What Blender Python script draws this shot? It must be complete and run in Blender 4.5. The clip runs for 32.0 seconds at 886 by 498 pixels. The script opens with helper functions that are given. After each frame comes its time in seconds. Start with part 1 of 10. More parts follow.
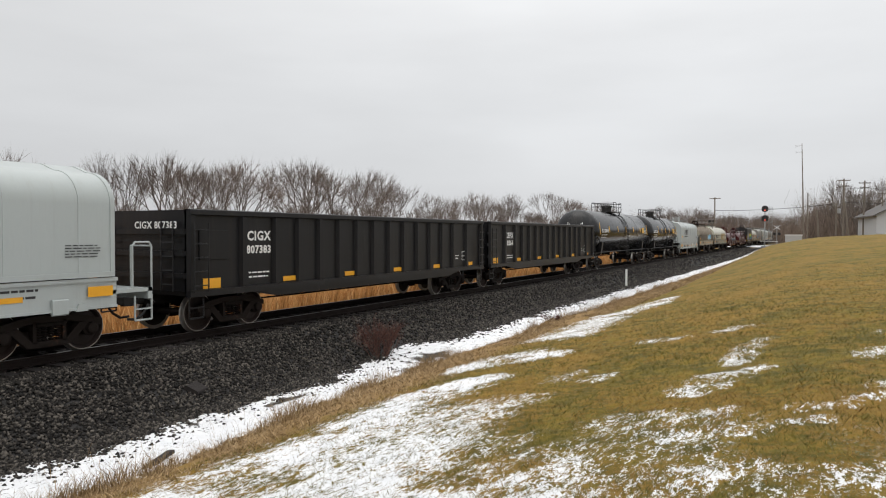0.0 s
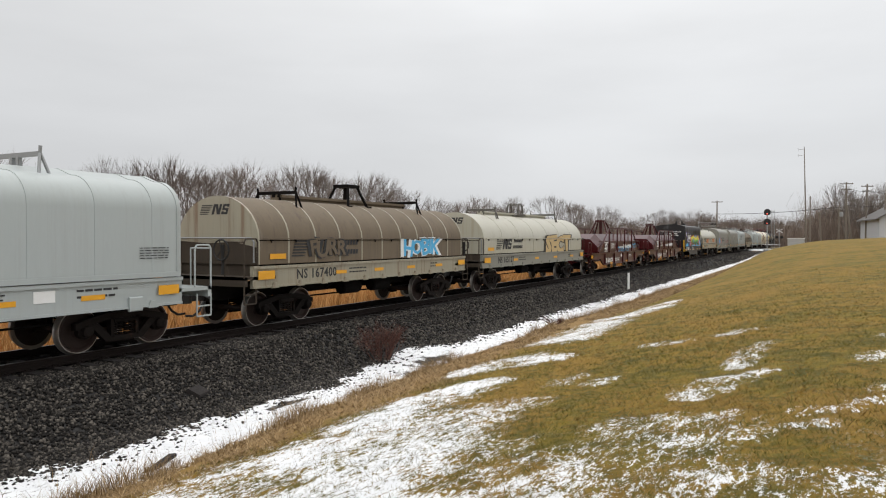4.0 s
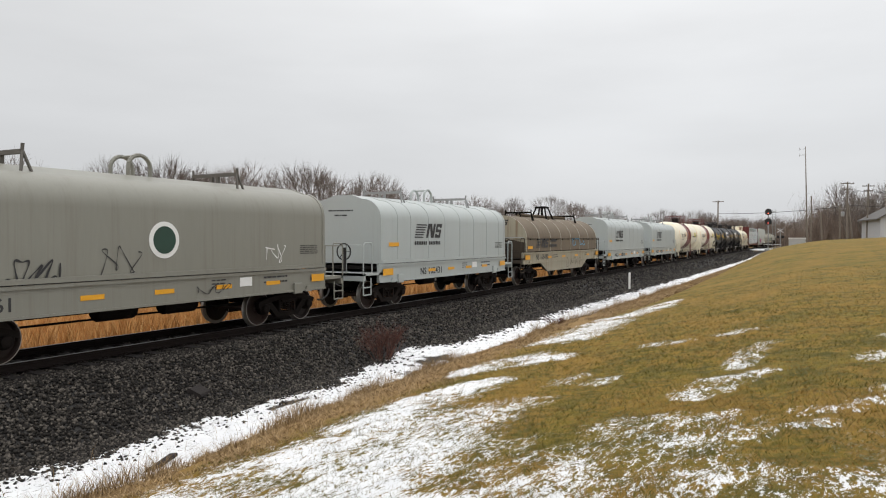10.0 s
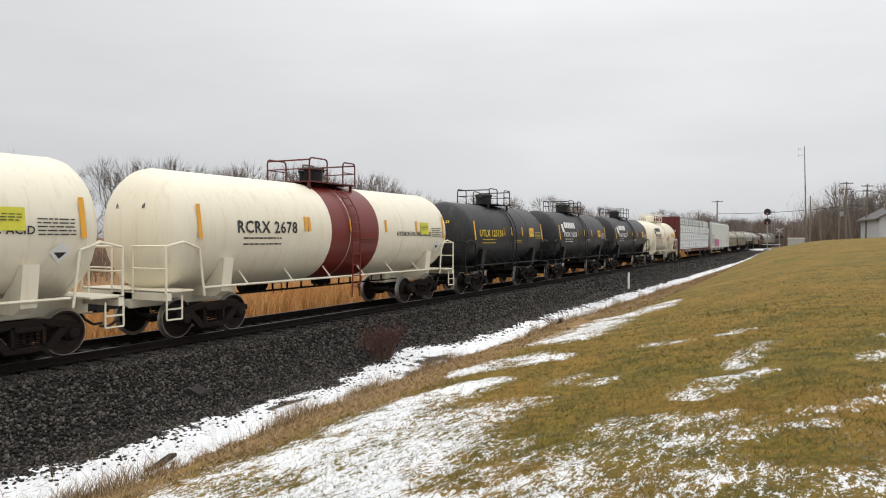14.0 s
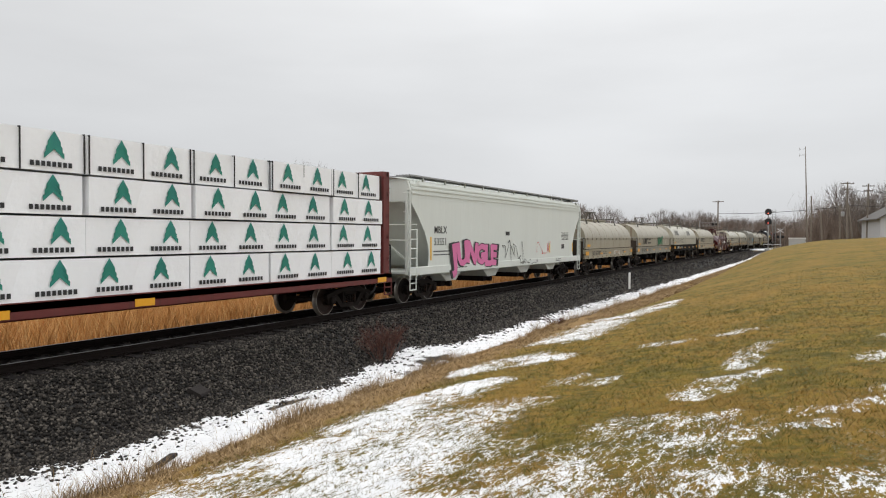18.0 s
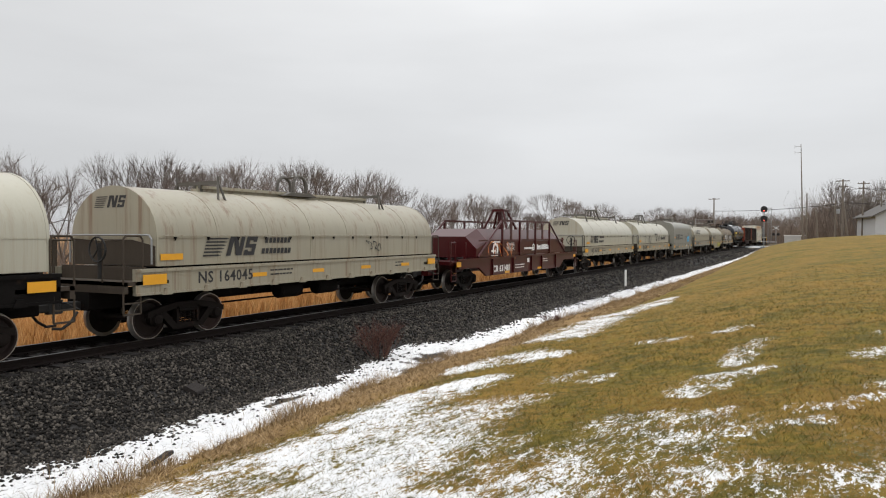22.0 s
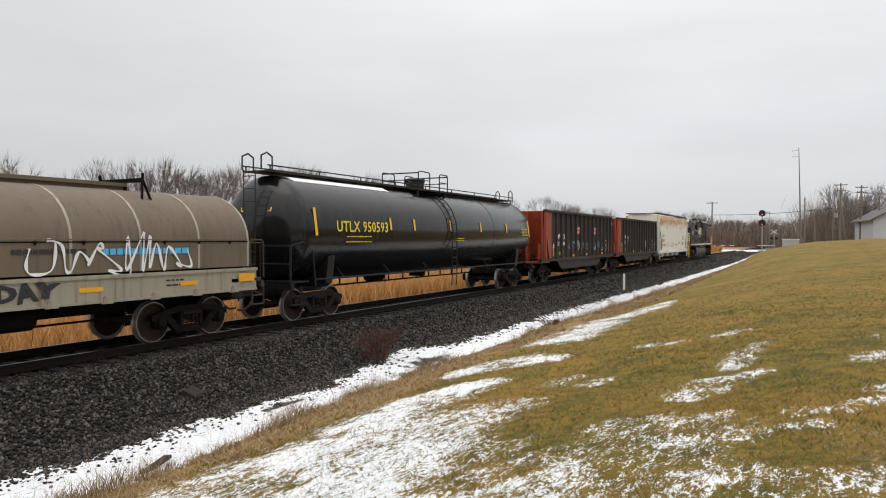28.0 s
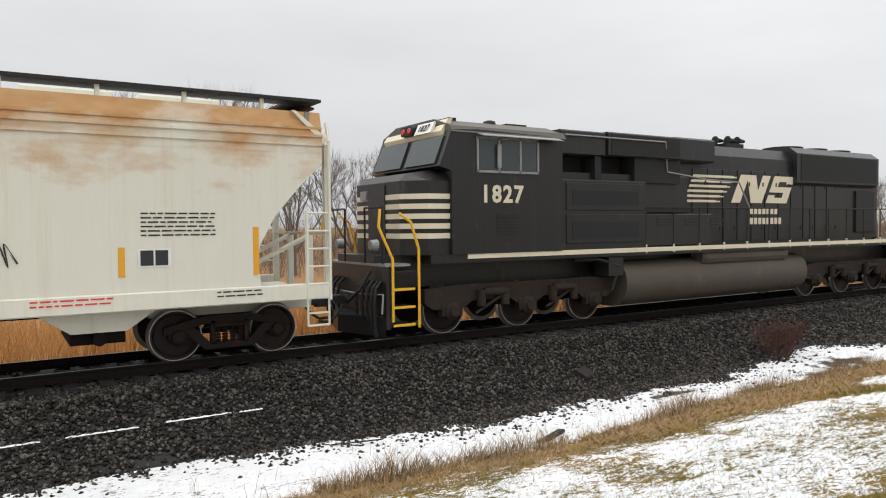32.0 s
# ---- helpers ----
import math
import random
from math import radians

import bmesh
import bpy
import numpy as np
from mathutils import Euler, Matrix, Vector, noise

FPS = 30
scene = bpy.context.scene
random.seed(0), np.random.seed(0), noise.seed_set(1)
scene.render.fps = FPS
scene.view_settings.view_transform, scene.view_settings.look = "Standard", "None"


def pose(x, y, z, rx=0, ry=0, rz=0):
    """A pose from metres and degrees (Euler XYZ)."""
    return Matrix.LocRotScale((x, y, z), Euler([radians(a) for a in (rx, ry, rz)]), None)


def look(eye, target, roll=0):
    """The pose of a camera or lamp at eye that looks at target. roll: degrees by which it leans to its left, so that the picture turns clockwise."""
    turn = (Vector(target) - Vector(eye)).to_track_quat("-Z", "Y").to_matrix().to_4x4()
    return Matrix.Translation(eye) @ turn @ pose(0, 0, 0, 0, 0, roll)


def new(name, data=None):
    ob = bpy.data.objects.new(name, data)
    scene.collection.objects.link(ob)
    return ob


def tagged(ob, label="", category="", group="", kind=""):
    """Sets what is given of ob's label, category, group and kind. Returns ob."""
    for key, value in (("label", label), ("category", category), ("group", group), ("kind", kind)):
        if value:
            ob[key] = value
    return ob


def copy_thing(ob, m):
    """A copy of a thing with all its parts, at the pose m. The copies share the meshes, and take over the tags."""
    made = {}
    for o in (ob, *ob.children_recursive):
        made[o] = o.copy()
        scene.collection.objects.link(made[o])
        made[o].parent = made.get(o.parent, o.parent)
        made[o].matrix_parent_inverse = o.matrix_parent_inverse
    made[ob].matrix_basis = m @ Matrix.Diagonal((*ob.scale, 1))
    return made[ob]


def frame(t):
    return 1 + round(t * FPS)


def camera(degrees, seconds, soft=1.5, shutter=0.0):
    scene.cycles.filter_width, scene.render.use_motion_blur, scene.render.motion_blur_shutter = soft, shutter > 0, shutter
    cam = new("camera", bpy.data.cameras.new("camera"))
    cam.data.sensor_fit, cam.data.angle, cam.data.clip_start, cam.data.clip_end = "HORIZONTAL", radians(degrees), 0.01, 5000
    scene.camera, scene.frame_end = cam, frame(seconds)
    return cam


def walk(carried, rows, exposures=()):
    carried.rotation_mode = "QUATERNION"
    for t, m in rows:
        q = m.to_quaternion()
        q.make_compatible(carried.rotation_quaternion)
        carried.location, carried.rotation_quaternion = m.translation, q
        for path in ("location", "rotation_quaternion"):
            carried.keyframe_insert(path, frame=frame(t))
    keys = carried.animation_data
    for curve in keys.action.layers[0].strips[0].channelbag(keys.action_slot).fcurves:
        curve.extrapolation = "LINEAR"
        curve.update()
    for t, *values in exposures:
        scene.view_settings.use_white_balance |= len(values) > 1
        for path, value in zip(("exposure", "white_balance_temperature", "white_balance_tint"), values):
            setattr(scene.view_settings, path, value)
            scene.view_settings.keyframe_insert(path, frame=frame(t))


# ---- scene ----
import itertools

# ---- camera: stands on the lawn beside the track, swings round at the end ----
EYE = (14.07, 0.0, 2.36)          # metres from the track's centre line, above the rail heads
cam = camera(63.54, 32.0, soft=1.1)
# seconds, degrees to the left of the track's direction, tilt, lean
SWING = [
    (0.0, 27.67, -1.19, -0.10), (0.5, 27.61, -1.29, -0.10), (1.0, 27.58, -1.36, -0.10), (1.5, 27.61, -1.36, -0.10),
    (2.0, 27.67, -1.29, -0.10), (2.5, 27.72, -1.22, -0.10), (3.0, 27.72, -1.15, -0.10), (3.5, 27.78, -1.05, -0.10),
    (5.5, 27.90, -0.63, -0.10), (6.0, 27.90, -0.73, -0.10), (6.5, 27.90, -0.87, -0.10), (7.0, 27.96, -0.98, -0.10),
    (7.5, 28.02, -1.08, -0.10), (8.0, 28.02, -1.15, -0.10), (8.5, 27.96, -1.15, -0.10), (9.0, 27.96, -1.08, -0.10),
    (9.5, 27.96, -1.01, -0.10), (10.0, 27.90, -0.94, -0.10), (10.5, 27.90, -0.91, -0.10), (11.0, 27.84, -0.94, -0.10),
    (11.5, 27.84, -1.01, -0.10), (12.0, 27.84, -1.01, -0.10), (12.5, 27.84, -1.01, -0.10), (13.0, 27.84, -0.94, -0.10),
    (13.5, 27.84, -0.94, -0.10), (14.0, 27.84, -0.94, -0.10), (14.5, 27.82, -0.94, -0.10), (16.5, 27.90, -0.98, -0.10),
    (17.0, 27.90, -0.94, -0.10), (17.5, 27.90, -0.94, -0.10), (18.0, 27.90, -0.94, -0.10), (18.5, 27.78, -0.98, -0.10),
    (19.0, 27.72, -1.05, -0.10), (19.5, 27.64, -1.15, -0.10), (20.0, 27.61, -1.29, -0.10), (20.5, 27.61, -1.29, -0.10),
    (21.0, 27.61, -1.22, -0.10), (21.5, 27.64, -1.19, -0.10), (22.0, 27.61, -1.15, -0.10), (22.5, 27.61, -1.08, -0.10),
    (23.0, 27.64, -1.01, -0.10), (23.5, 27.64, -0.87, -0.10), (24.0, 27.61, -0.77, -0.10), (24.5, 27.58, -0.73, -0.10),
    (25.0, 27.52, -0.73, -0.10), (25.5, 27.49, -0.73, -0.10), (27.5, 27.46, -0.84, -0.10), (28.0, 27.49, -0.84, -0.10),
    (28.5, 27.58, -0.77, -0.10), (29.0, 27.72, -0.73, -0.10), (29.5, 28.02, -0.70, -0.10), (30.0, 28.81, -0.73, -0.05),
    (30.5, 31.50, -0.90, 0.00), (31.0, 37.60, -1.22, 0.07), (31.5, 46.80, -1.49, 0.37), (32.0, 57.94, -1.85, 0.56),
]
walk(cam, [(t, pose(*EYE, 90 + tilt, 0, turn) @ pose(0, 0, 0, 0, 0, -lean)) for t, turn, tilt, lean in SWING],
     exposures=[(0.0, 0.0), (30.3, 0.0), (31.2, 0.05), (32.0, 0.13)])

# ---- daylight: an overcast winter sky ----
def make_sky():
    world = bpy.data.worlds.new("overcast_sky")
    scene.world = world
    world.use_nodes = True
    nt = world.node_tree
    nt.nodes.clear()
    out = nt.nodes.new("ShaderNodeOutputWorld")
    bg = nt.nodes.new("ShaderNodeBackground")
    sky = nt.nodes.new("ShaderNodeTexSky")
    sky.sky_type, sky.sun_disc = "NISHITA", False
    sky.sun_elevation, sky.sun_rotation = radians(38), radians(200)
    sky.dust_density, sky.air_density = 6.0, 1.0
    dim = nt.nodes.new("ShaderNodeMixRGB")
    dim.blend_type, dim.inputs[0].default_value = "MULTIPLY", 1.0
    dim.inputs[2].default_value = (0.05, 0.05, 0.05, 1)
    co = nt.nodes.new("ShaderNodeTexCoord")
    sep = nt.nodes.new("ShaderNodeSeparateXYZ")
    ramp = nt.nodes.new("ShaderNodeValToRGB")
    els = ramp.color_ramp.elements
    els[0].position, els[0].color = 0.0, (0.302, 0.308, 0.316, 1)
    els[1].position, els[1].color = 1.0, (1.0, 1.0, 1.0, 1)
    mid = els.new(0.14)
    mid.color = (0.332, 0.337, 0.344, 1)
    els.new(0.42).color = (0.435, 0.437, 0.439, 1)
    els.new(0.70).color = (0.70, 0.702, 0.705, 1)
    squash = nt.nodes.new("ShaderNodeMapping")
    squash.inputs["Scale"].default_value = (1.2, 1.2, 5.0)
    cloud = nt.nodes.new("ShaderNodeTexNoise")
    cloud.inputs["Scale"].default_value, cloud.inputs["Detail"].default_value = 1.6, 5
    tone = nt.nodes.new("ShaderNodeMapRange")
    tone.inputs[1].default_value, tone.inputs[2].default_value = 0.3, 0.7
    tone.inputs[3].default_value, tone.inputs[4].default_value = 0.93, 1.07
    clouds = nt.nodes.new("ShaderNodeMixRGB")
    clouds.blend_type, clouds.inputs[0].default_value = "MULTIPLY", 1.0
    veil = nt.nodes.new("ShaderNodeMixRGB")
    veil.inputs[0].default_value = 0.94
    link = nt.links.new
    # the cloud sheet is thicker over the far side of the track
    side = nt.nodes.new("ShaderNodeMapRange")
    side.inputs[1].default_value, side.inputs[2].default_value = -0.95, -0.35
    side.inputs[3].default_value, side.inputs[4].default_value = 0.84, 1.0
    thick = nt.nodes.new("ShaderNodeMixRGB")
    thick.blend_type, thick.inputs[0].default_value = "MULTIPLY", 1.0
    link(sep.outputs["X"], side.inputs[0]), link(side.outputs[0], thick.inputs[2]), link(ramp.outputs[0], thick.inputs[1])
    link(co.outputs["Generated"], sep.inputs[0]), link(sep.outputs["Z"], ramp.inputs[0])
    link(co.outputs["Generated"], squash.inputs[0]), link(squash.outputs[0], cloud.inputs["Vector"])
    link(cloud.outputs["Fac"], tone.inputs[0])
    link(thick.outputs[0], clouds.inputs[1]), link(tone.outputs[0], clouds.inputs[2])
    link(sky.outputs[0], dim.inputs[1])
    link(dim.outputs[0], veil.inputs[1]), link(clouds.outputs[0], veil.inputs[2])
    link(veil.outputs[0], bg.inputs[0])
    bg.inputs[1].default_value = 2.34
    link(bg.outputs[0], out.inputs[0])


make_sky()
sun_data = bpy.data.lights.new("sun", "SUN")
sun_data.energy, sun_data.angle, sun_data.color = 0.5, radians(40), (1.0, 0.95, 0.88)
sun = new("sun", sun_data)
sun.matrix_world = look((-12, -30, 70), (0, 0, 0))


# ---- materials ----
def material(name, colour, rough=0.7, metal=0.0, vary=0.25, scale=3.0, bump=0.0, bump_scale=40.0, spots=None, spot_at=0.62,
             spot_scale=2.0, streak=0.0, second=None, per_object=0.0, spec=0.5, runs=0.0, run_colour=None):
    """A procedural surface: base colour, variation at two scales, optional stains of another colour and fine relief."""
    m = bpy.data.materials.new(name)
    m.use_nodes = True
    nt = m.node_tree
    bsdf = nt.nodes["Principled BSDF"]
    link = nt.links.new
    bsdf.inputs["Roughness"].default_value, bsdf.inputs["Metallic"].default_value = rough, metal
    bsdf.inputs["Specular IOR Level"].default_value = spec
    co = nt.nodes.new("ShaderNodeTexCoord")
    mp = nt.nodes.new("ShaderNodeMapping")
    mp.inputs["Scale"].default_value = (1, 1, 1 - streak)
    link(co.outputs["Object"], mp.inputs[0])
    big = nt.nodes.new("ShaderNodeTexNoise")
    big.inputs["Scale"].default_value, big.inputs["Detail"].default_value = scale, 6
    big.inputs["Roughness"].default_value = 0.65
    link(mp.outputs[0], big.inputs["Vector"])
    fine = nt.nodes.new("ShaderNodeTexNoise")
    fine.inputs["Scale"].default_value, fine.inputs["Detail"].default_value = scale * 14, 3
    link(mp.outputs[0], fine.inputs["Vector"])
    mix = nt.nodes.new("ShaderNodeMixRGB")
    dark = tuple(c * (1 - vary) for c in colour)
    mix.inputs[1].default_value = (*dark, 1)
    mix.inputs[2].default_value = (*(min(1, c * (1 + vary * 0.6)) for c in (second or colour)), 1)
    add = nt.nodes.new("ShaderNodeMath")
    add.operation, add.inputs[2].default_value = "MULTIPLY_ADD", 0.0
    link(fine.outputs["Fac"], add.inputs[0])
    add.inputs[1].default_value = 0.45
    both = nt.nodes.new("ShaderNodeMath")
    both.operation = "MULTIPLY_ADD"
    both.inputs[1].default_value = 0.75
    link(big.outputs["Fac"], both.inputs[0]), link(add.outputs[0], both.inputs[2])
    link(both.outputs[0], mix.inputs[0])
    last = mix.outputs[0]
    if spots:
        stain = nt.nodes.new("ShaderNodeTexNoise")
        stain.inputs["Scale"].default_value, stain.inputs["Detail"].default_value = spot_scale, 8
        stain.inputs["Roughness"].default_value = 0.7
        link(mp.outputs[0], stain.inputs["Vector"])
        edge = nt.nodes.new("ShaderNodeMapRange")
        edge.inputs[1].default_value, edge.inputs[2].default_value = spot_at, spot_at + 0.12
        link(stain.outputs["Fac"], edge.inputs[0])
        over = nt.nodes.new("ShaderNodeMixRGB")
        over.inputs[2].default_value = (*spots, 1)
        link(edge.outputs[0], over.inputs[0]), link(last, over.inputs[1])
        last = over.outputs[0]
        if runs:
            lines = nt.nodes.new("ShaderNodeMapping")
            lines.inputs["Scale"].default_value = (2.2, 3.6, 0.10)
            link(co.outputs["Object"], lines.inputs[0])
            wash = nt.nodes.new("ShaderNodeTexNoise")
            wash.inputs["Scale"].default_value, wash.inputs["Detail"].default_value, wash.inputs["Roughness"].default_value = 1.6, 7, 0.72
            link(lines.outputs[0], wash.inputs["Vector"])
            where = nt.nodes.new("ShaderNodeMapRange")
            where.inputs[1].default_value, where.inputs[2].default_value, where.inputs[4].default_value = 0.52, 0.66, runs
            link(wash.outputs["Fac"], where.inputs[0])
            stain_ = nt.nodes.new("ShaderNodeMixRGB")
            stain_.inputs[2].default_value = (*(run_colour or tuple(c * 0.6 for c in spots)), 1)
            link(where.outputs[0], stain_.inputs[0]), link(last, stain_.inputs[1])
            last = stain_.outputs[0]
    if per_object:
        info = nt.nodes.new("ShaderNodeObjectInfo")
        span = nt.nodes.new("ShaderNodeMapRange")
        span.inputs[3].default_value, span.inputs[4].default_value = 1 - per_object, 1 + per_object
        tint = nt.nodes.new("ShaderNodeMixRGB")
        tint.blend_type, tint.inputs[0].default_value = "MULTIPLY", 1
        link(info.outputs["Random"], span.inputs[0]), link(last, tint.inputs[1]), link(span.outputs[0], tint.inputs[2])
        last = tint.outputs[0]
    link(last, bsdf.inputs["Base Color"])
    if bump:
        rel = nt.nodes.new("ShaderNodeTexNoise")
        rel.inputs["Scale"].default_value, rel.inputs["Detail"].default_value = bump_scale, 4
        link(co.outputs["Object"], rel.inputs["Vector"])
        bm_ = nt.nodes.new("ShaderNodeBump")
        bm_.inputs["Strength"].default_value, bm_.inputs["Distance"].default_value = bump, 0.02
        link(rel.outputs["Fac"], bm_.inputs["Height"]), link(bm_.outputs[0], bsdf.inputs["Normal"])
    return m


# ---- mesh building ----
class Geo:
    """Vertices and faces gathered piece by piece into one mesh."""

    def __init__(self):
        self.v, self.f = [], []

    def add(self, verts, faces):
        n = len(self.v)
        self.v += [tuple(q) for q in verts]
        self.f += [tuple(i + n for i in face) for face in faces]
        return self

    def box(self, x0, x1, y0, y1, z0, z1, bevel=0.0):
        if bevel:
            b = bevel
            prof = [(x0 + b, z0), (x1 - b, z0), (x1, z0 + b), (x1, z1 - b), (x1 - b, z1), (x0 + b, z1), (x0, z1 - b), (x0, z0 + b)]
            return self.along_y(prof, y0, y1)
        v = [(x, y, z) for x in (x0, x1) for y in (y0, y1) for z in (z0, z1)]
        return self.add(v, [(0, 1, 3, 2), (4, 6, 7, 5), (0, 4, 5, 1), (2, 3, 7, 6), (0, 2, 6, 4), (1, 5, 7, 3)])

    def along_y(self, prof, y0, y1, caps=True):
        """A profile of (x, z), counter-clockwise seen from -y, drawn out along y."""
        n = len(prof)
        v = [(x, y0, z) for x, z in prof] + [(x, y1, z) for x, z in prof]
        f = [(i, (i + 1) % n, n + (i + 1) % n, n + i) for i in range(n)]
        if caps:
            f += [tuple(range(n - 1, -1, -1)), tuple(range(n, 2 * n))]
        return self.add(v, f)

    def along_x(self, prof, x0, x1):
        """A profile of (y, z) drawn out along x."""
        n = len(prof)
        v = [(x0, y, z) for y, z in prof] + [(x1, y, z) for y, z in prof]
        f = [(i, (i + 1) % n, n + (i + 1) % n, n + i) for i in range(n)] + [tuple(range(n - 1, -1, -1)), tuple(range(n, 2 * n))]
        return self.add(v, f)

    def along_z(self, prof, z0, z1):
        n = len(prof)
        v = [(x, y, z0) for x, y in prof] + [(x, y, z1) for x, y in prof]
        f = [(i, (i + 1) % n, n + (i + 1) % n, n + i) for i in range(n)] + [tuple(range(n - 1, -1, -1)), tuple(range(n, 2 * n))]
        return self.add(v, f)

    def rod(self, a, b, r, n=6, r2=None):
        a, b = Vector(a), Vector(b)
        d = (b - a).normalized()
        u = d.orthogonal().normalized()
        w = d.cross(u)
        r2 = r if r2 is None else r2
        ring = [(math.cos(2 * math.pi * i / n), math.sin(2 * math.pi * i / n)) for i in range(n)]
        v = [a + (u * c + w * s) * r for c, s in ring] + [b + (u * c + w * s) * r2 for c, s in ring]
        f = [(i, (i + 1) % n, n + (i + 1) % n, n + i) for i in range(n)] + [tuple(range(n - 1, -1, -1)), tuple(range(n, 2 * n))]
        return self.add(v, f)

    def pipe(self, pts, r, n=6):
        for a, b in zip(pts, pts[1:]):
            self.rod(a, b, r, n)
        return self

    def turned_y(self, prof, cx=0.0, cz=0.0, n=28):
        """A profile of (y, r) turned about a line along y."""
        v = [(cx + r * math.sin(2 * math.pi * i / n), y, cz + r * math.cos(2 * math.pi * i / n)) for y, r in prof for i in range(n)]
        f = [(k * n + i, k * n + (i + 1) % n, (k + 1) * n + (i + 1) % n, (k + 1) * n + i) for k in range(len(prof) - 1) for i in range(n)]
        f += [tuple(range(n - 1, -1, -1)), tuple(range((len(prof) - 1) * n, len(prof) * n))]
        return self.add(v, f)

    def turned_x(self, prof, cy=0.0, cz=0.0, n=28):
        v = [(x, cy + r * math.cos(2 * math.pi * i / n), cz + r * math.sin(2 * math.pi * i / n)) for x, r in prof for i in range(n)]
        f = [(k * n + i, k * n + (i + 1) % n, (k + 1) * n + (i + 1) % n, (k + 1) * n + i) for k in range(len(prof) - 1) for i in range(n)]
        f += [tuple(range(n - 1, -1, -1)), tuple(range((len(prof) - 1) * n, len(prof) * n))]
        return self.add(v, f)

    def turned_z(self, prof, cx=0.0, cy=0.0, n=16):
        v = [(cx + r * math.cos(2 * math.pi * i / n), cy + r * math.sin(2 * math.pi * i / n), z) for z, r in prof for i in range(n)]
        f = [(k * n + i, k * n + (i + 1) % n, (k + 1) * n + (i + 1) % n, (k + 1) * n + i) for k in range(len(prof) - 1) for i in range(n)]
        f += [tuple(range(n - 1, -1, -1)), tuple(range((len(prof) - 1) * n, len(prof) * n))]
        return self.add(v, f)

    def mesh(self, name, mat, smooth=False, fix=True):
        me = bpy.data.meshes.new(name)
        me.from_pydata(self.v, [], self.f)
        if fix and len(self.f) < 40000:
            bm = bmesh.new()
            bm.from_mesh(me)
            bmesh.ops.recalc_face_normals(bm, faces=bm.faces)
            bm.to_mesh(me)
            bm.free()
        me.materials.append(mat)
        if smooth:
            me.polygons.foreach_set("use_smooth", [True] * len(me.polygons))
            me.set_sharp_from_angle(angle=radians(38))
        me.update()
        return me


MADE = {}


def shared(key, build):
    """The mesh made once under this key."""
    if key not in MADE:
        MADE[key] = build()
    return MADE[key]


def part(name, geo, mat, parent, label="", at=None, smooth=False):
    """One mesh object under a thing or part. geo: a Geo, or a mesh made before."""
    me = geo if isinstance(geo, bpy.types.Mesh) else geo.mesh(name, mat, smooth)
    ob = new(name, me)
    ob.parent = parent
    if at is not None:
        ob.matrix_basis = at
    return tagged(ob, label)


def thing(name, label, category, at=None, group="", kind="", geo=None, mat=None, smooth=False):
    """A top-level thing: an Empty at its base, or one mesh."""
    ob = new(name, geo.mesh(name, mat, smooth) if geo else None)
    if at is not None:
        ob.matrix_basis = at
    return tagged(ob, label, category, group, kind)


TEXTS = {}


def lettering(text, height, mat, fat=0.0, thick=0.002, slant=0.0):
    """Letters as a flat mesh, lying in the local xy plane, centred, capitals as high as height."""
    key = (text, round(height, 3), mat.name, fat, slant)
    if key not in TEXTS:
        cu = bpy.data.curves.new("lettering", "FONT")
        cu.body, cu.size, cu.align_x, cu.align_y = text, height / 0.70, "CENTER", "CENTER"
        cu.offset, cu.extrude, cu.resolution_u, cu.shear = fat, thick, 2, slant
        cu.space_character = 1.06 + fat * 6
        tmp = bpy.data.objects.new("lettering", cu)
        me = bpy.data.meshes.new_from_object(tmp)
        bpy.data.objects.remove(tmp)
        bpy.data.curves.remove(cu)
        me.materials.clear()
        me.materials.append(mat)
        TEXTS[key] = me
    return TEXTS[key]


SIDE = Matrix(((0, 0, 1, 0), (1, 0, 0, 0), (0, 1, 0, 0), (0, 0, 0, 1)))       # text x -> +y, text y -> +z, facing +x
FRONT = Matrix(((1, 0, 0, 0), (0, 0, -1, 0), (0, 1, 0, 0), (0, 0, 0, 1)))     # text x -> +x, facing -y


# ---- the lie of the land: z over x (across the track, + towards the camera) and y (along it) ----
CROSS_X = (-1500, -60, -12, -4.2, 3.8, 5.3, 6.0, 6.9, 8.5, 14.1, 20, 40, 120, 1500)
CROSS_Z = (-0.6, -1.2, -1.25, -1.05, -1.02, -1.02, -0.82, -0.55, -0.25, 0.76, 1.35, 1.9, 2.4, 2.4)


def smooth01(v):
    v = np.clip(v, 0, 1)
    return v * v * (3 - 2 * v)


def lattice(x, y, seed):
    """Smooth value noise between 0 and 1, one cell a unit."""
    xi, yi = np.floor(x).astype(np.int64), np.floor(y).astype(np.int64)
    fx, fy = x - xi, y - yi
    fx, fy = fx * fx * (3 - 2 * fx), fy * fy * (3 - 2 * fy)

    def rnd(a, b):
        h = (a * 374761393 + b * 668265263 + seed * 974634777) & 0x7FFFFFFF
        h = ((h ^ (h >> 13)) * 1274126177) & 0x7FFFFFFF
        return ((h ^ (h >> 16)) & 0xFFFF) / 65535.0

    top = rnd(xi, yi) * (1 - fx) + rnd(xi + 1, yi) * fx
    low = rnd(xi, yi + 1) * (1 - fx) + rnd(xi + 1, yi + 1) * fx
    return top * (1 - fy) + low * fy


def fractal(x, y, seed, octaves=4):
    total, amp, norm = 0, 1.0, 0
    for k in range(octaves):
        total, norm = total + amp * lattice(x * 2 ** k, y * 2 ** k, seed + k), norm + amp
        amp *= 0.55
    return total / norm


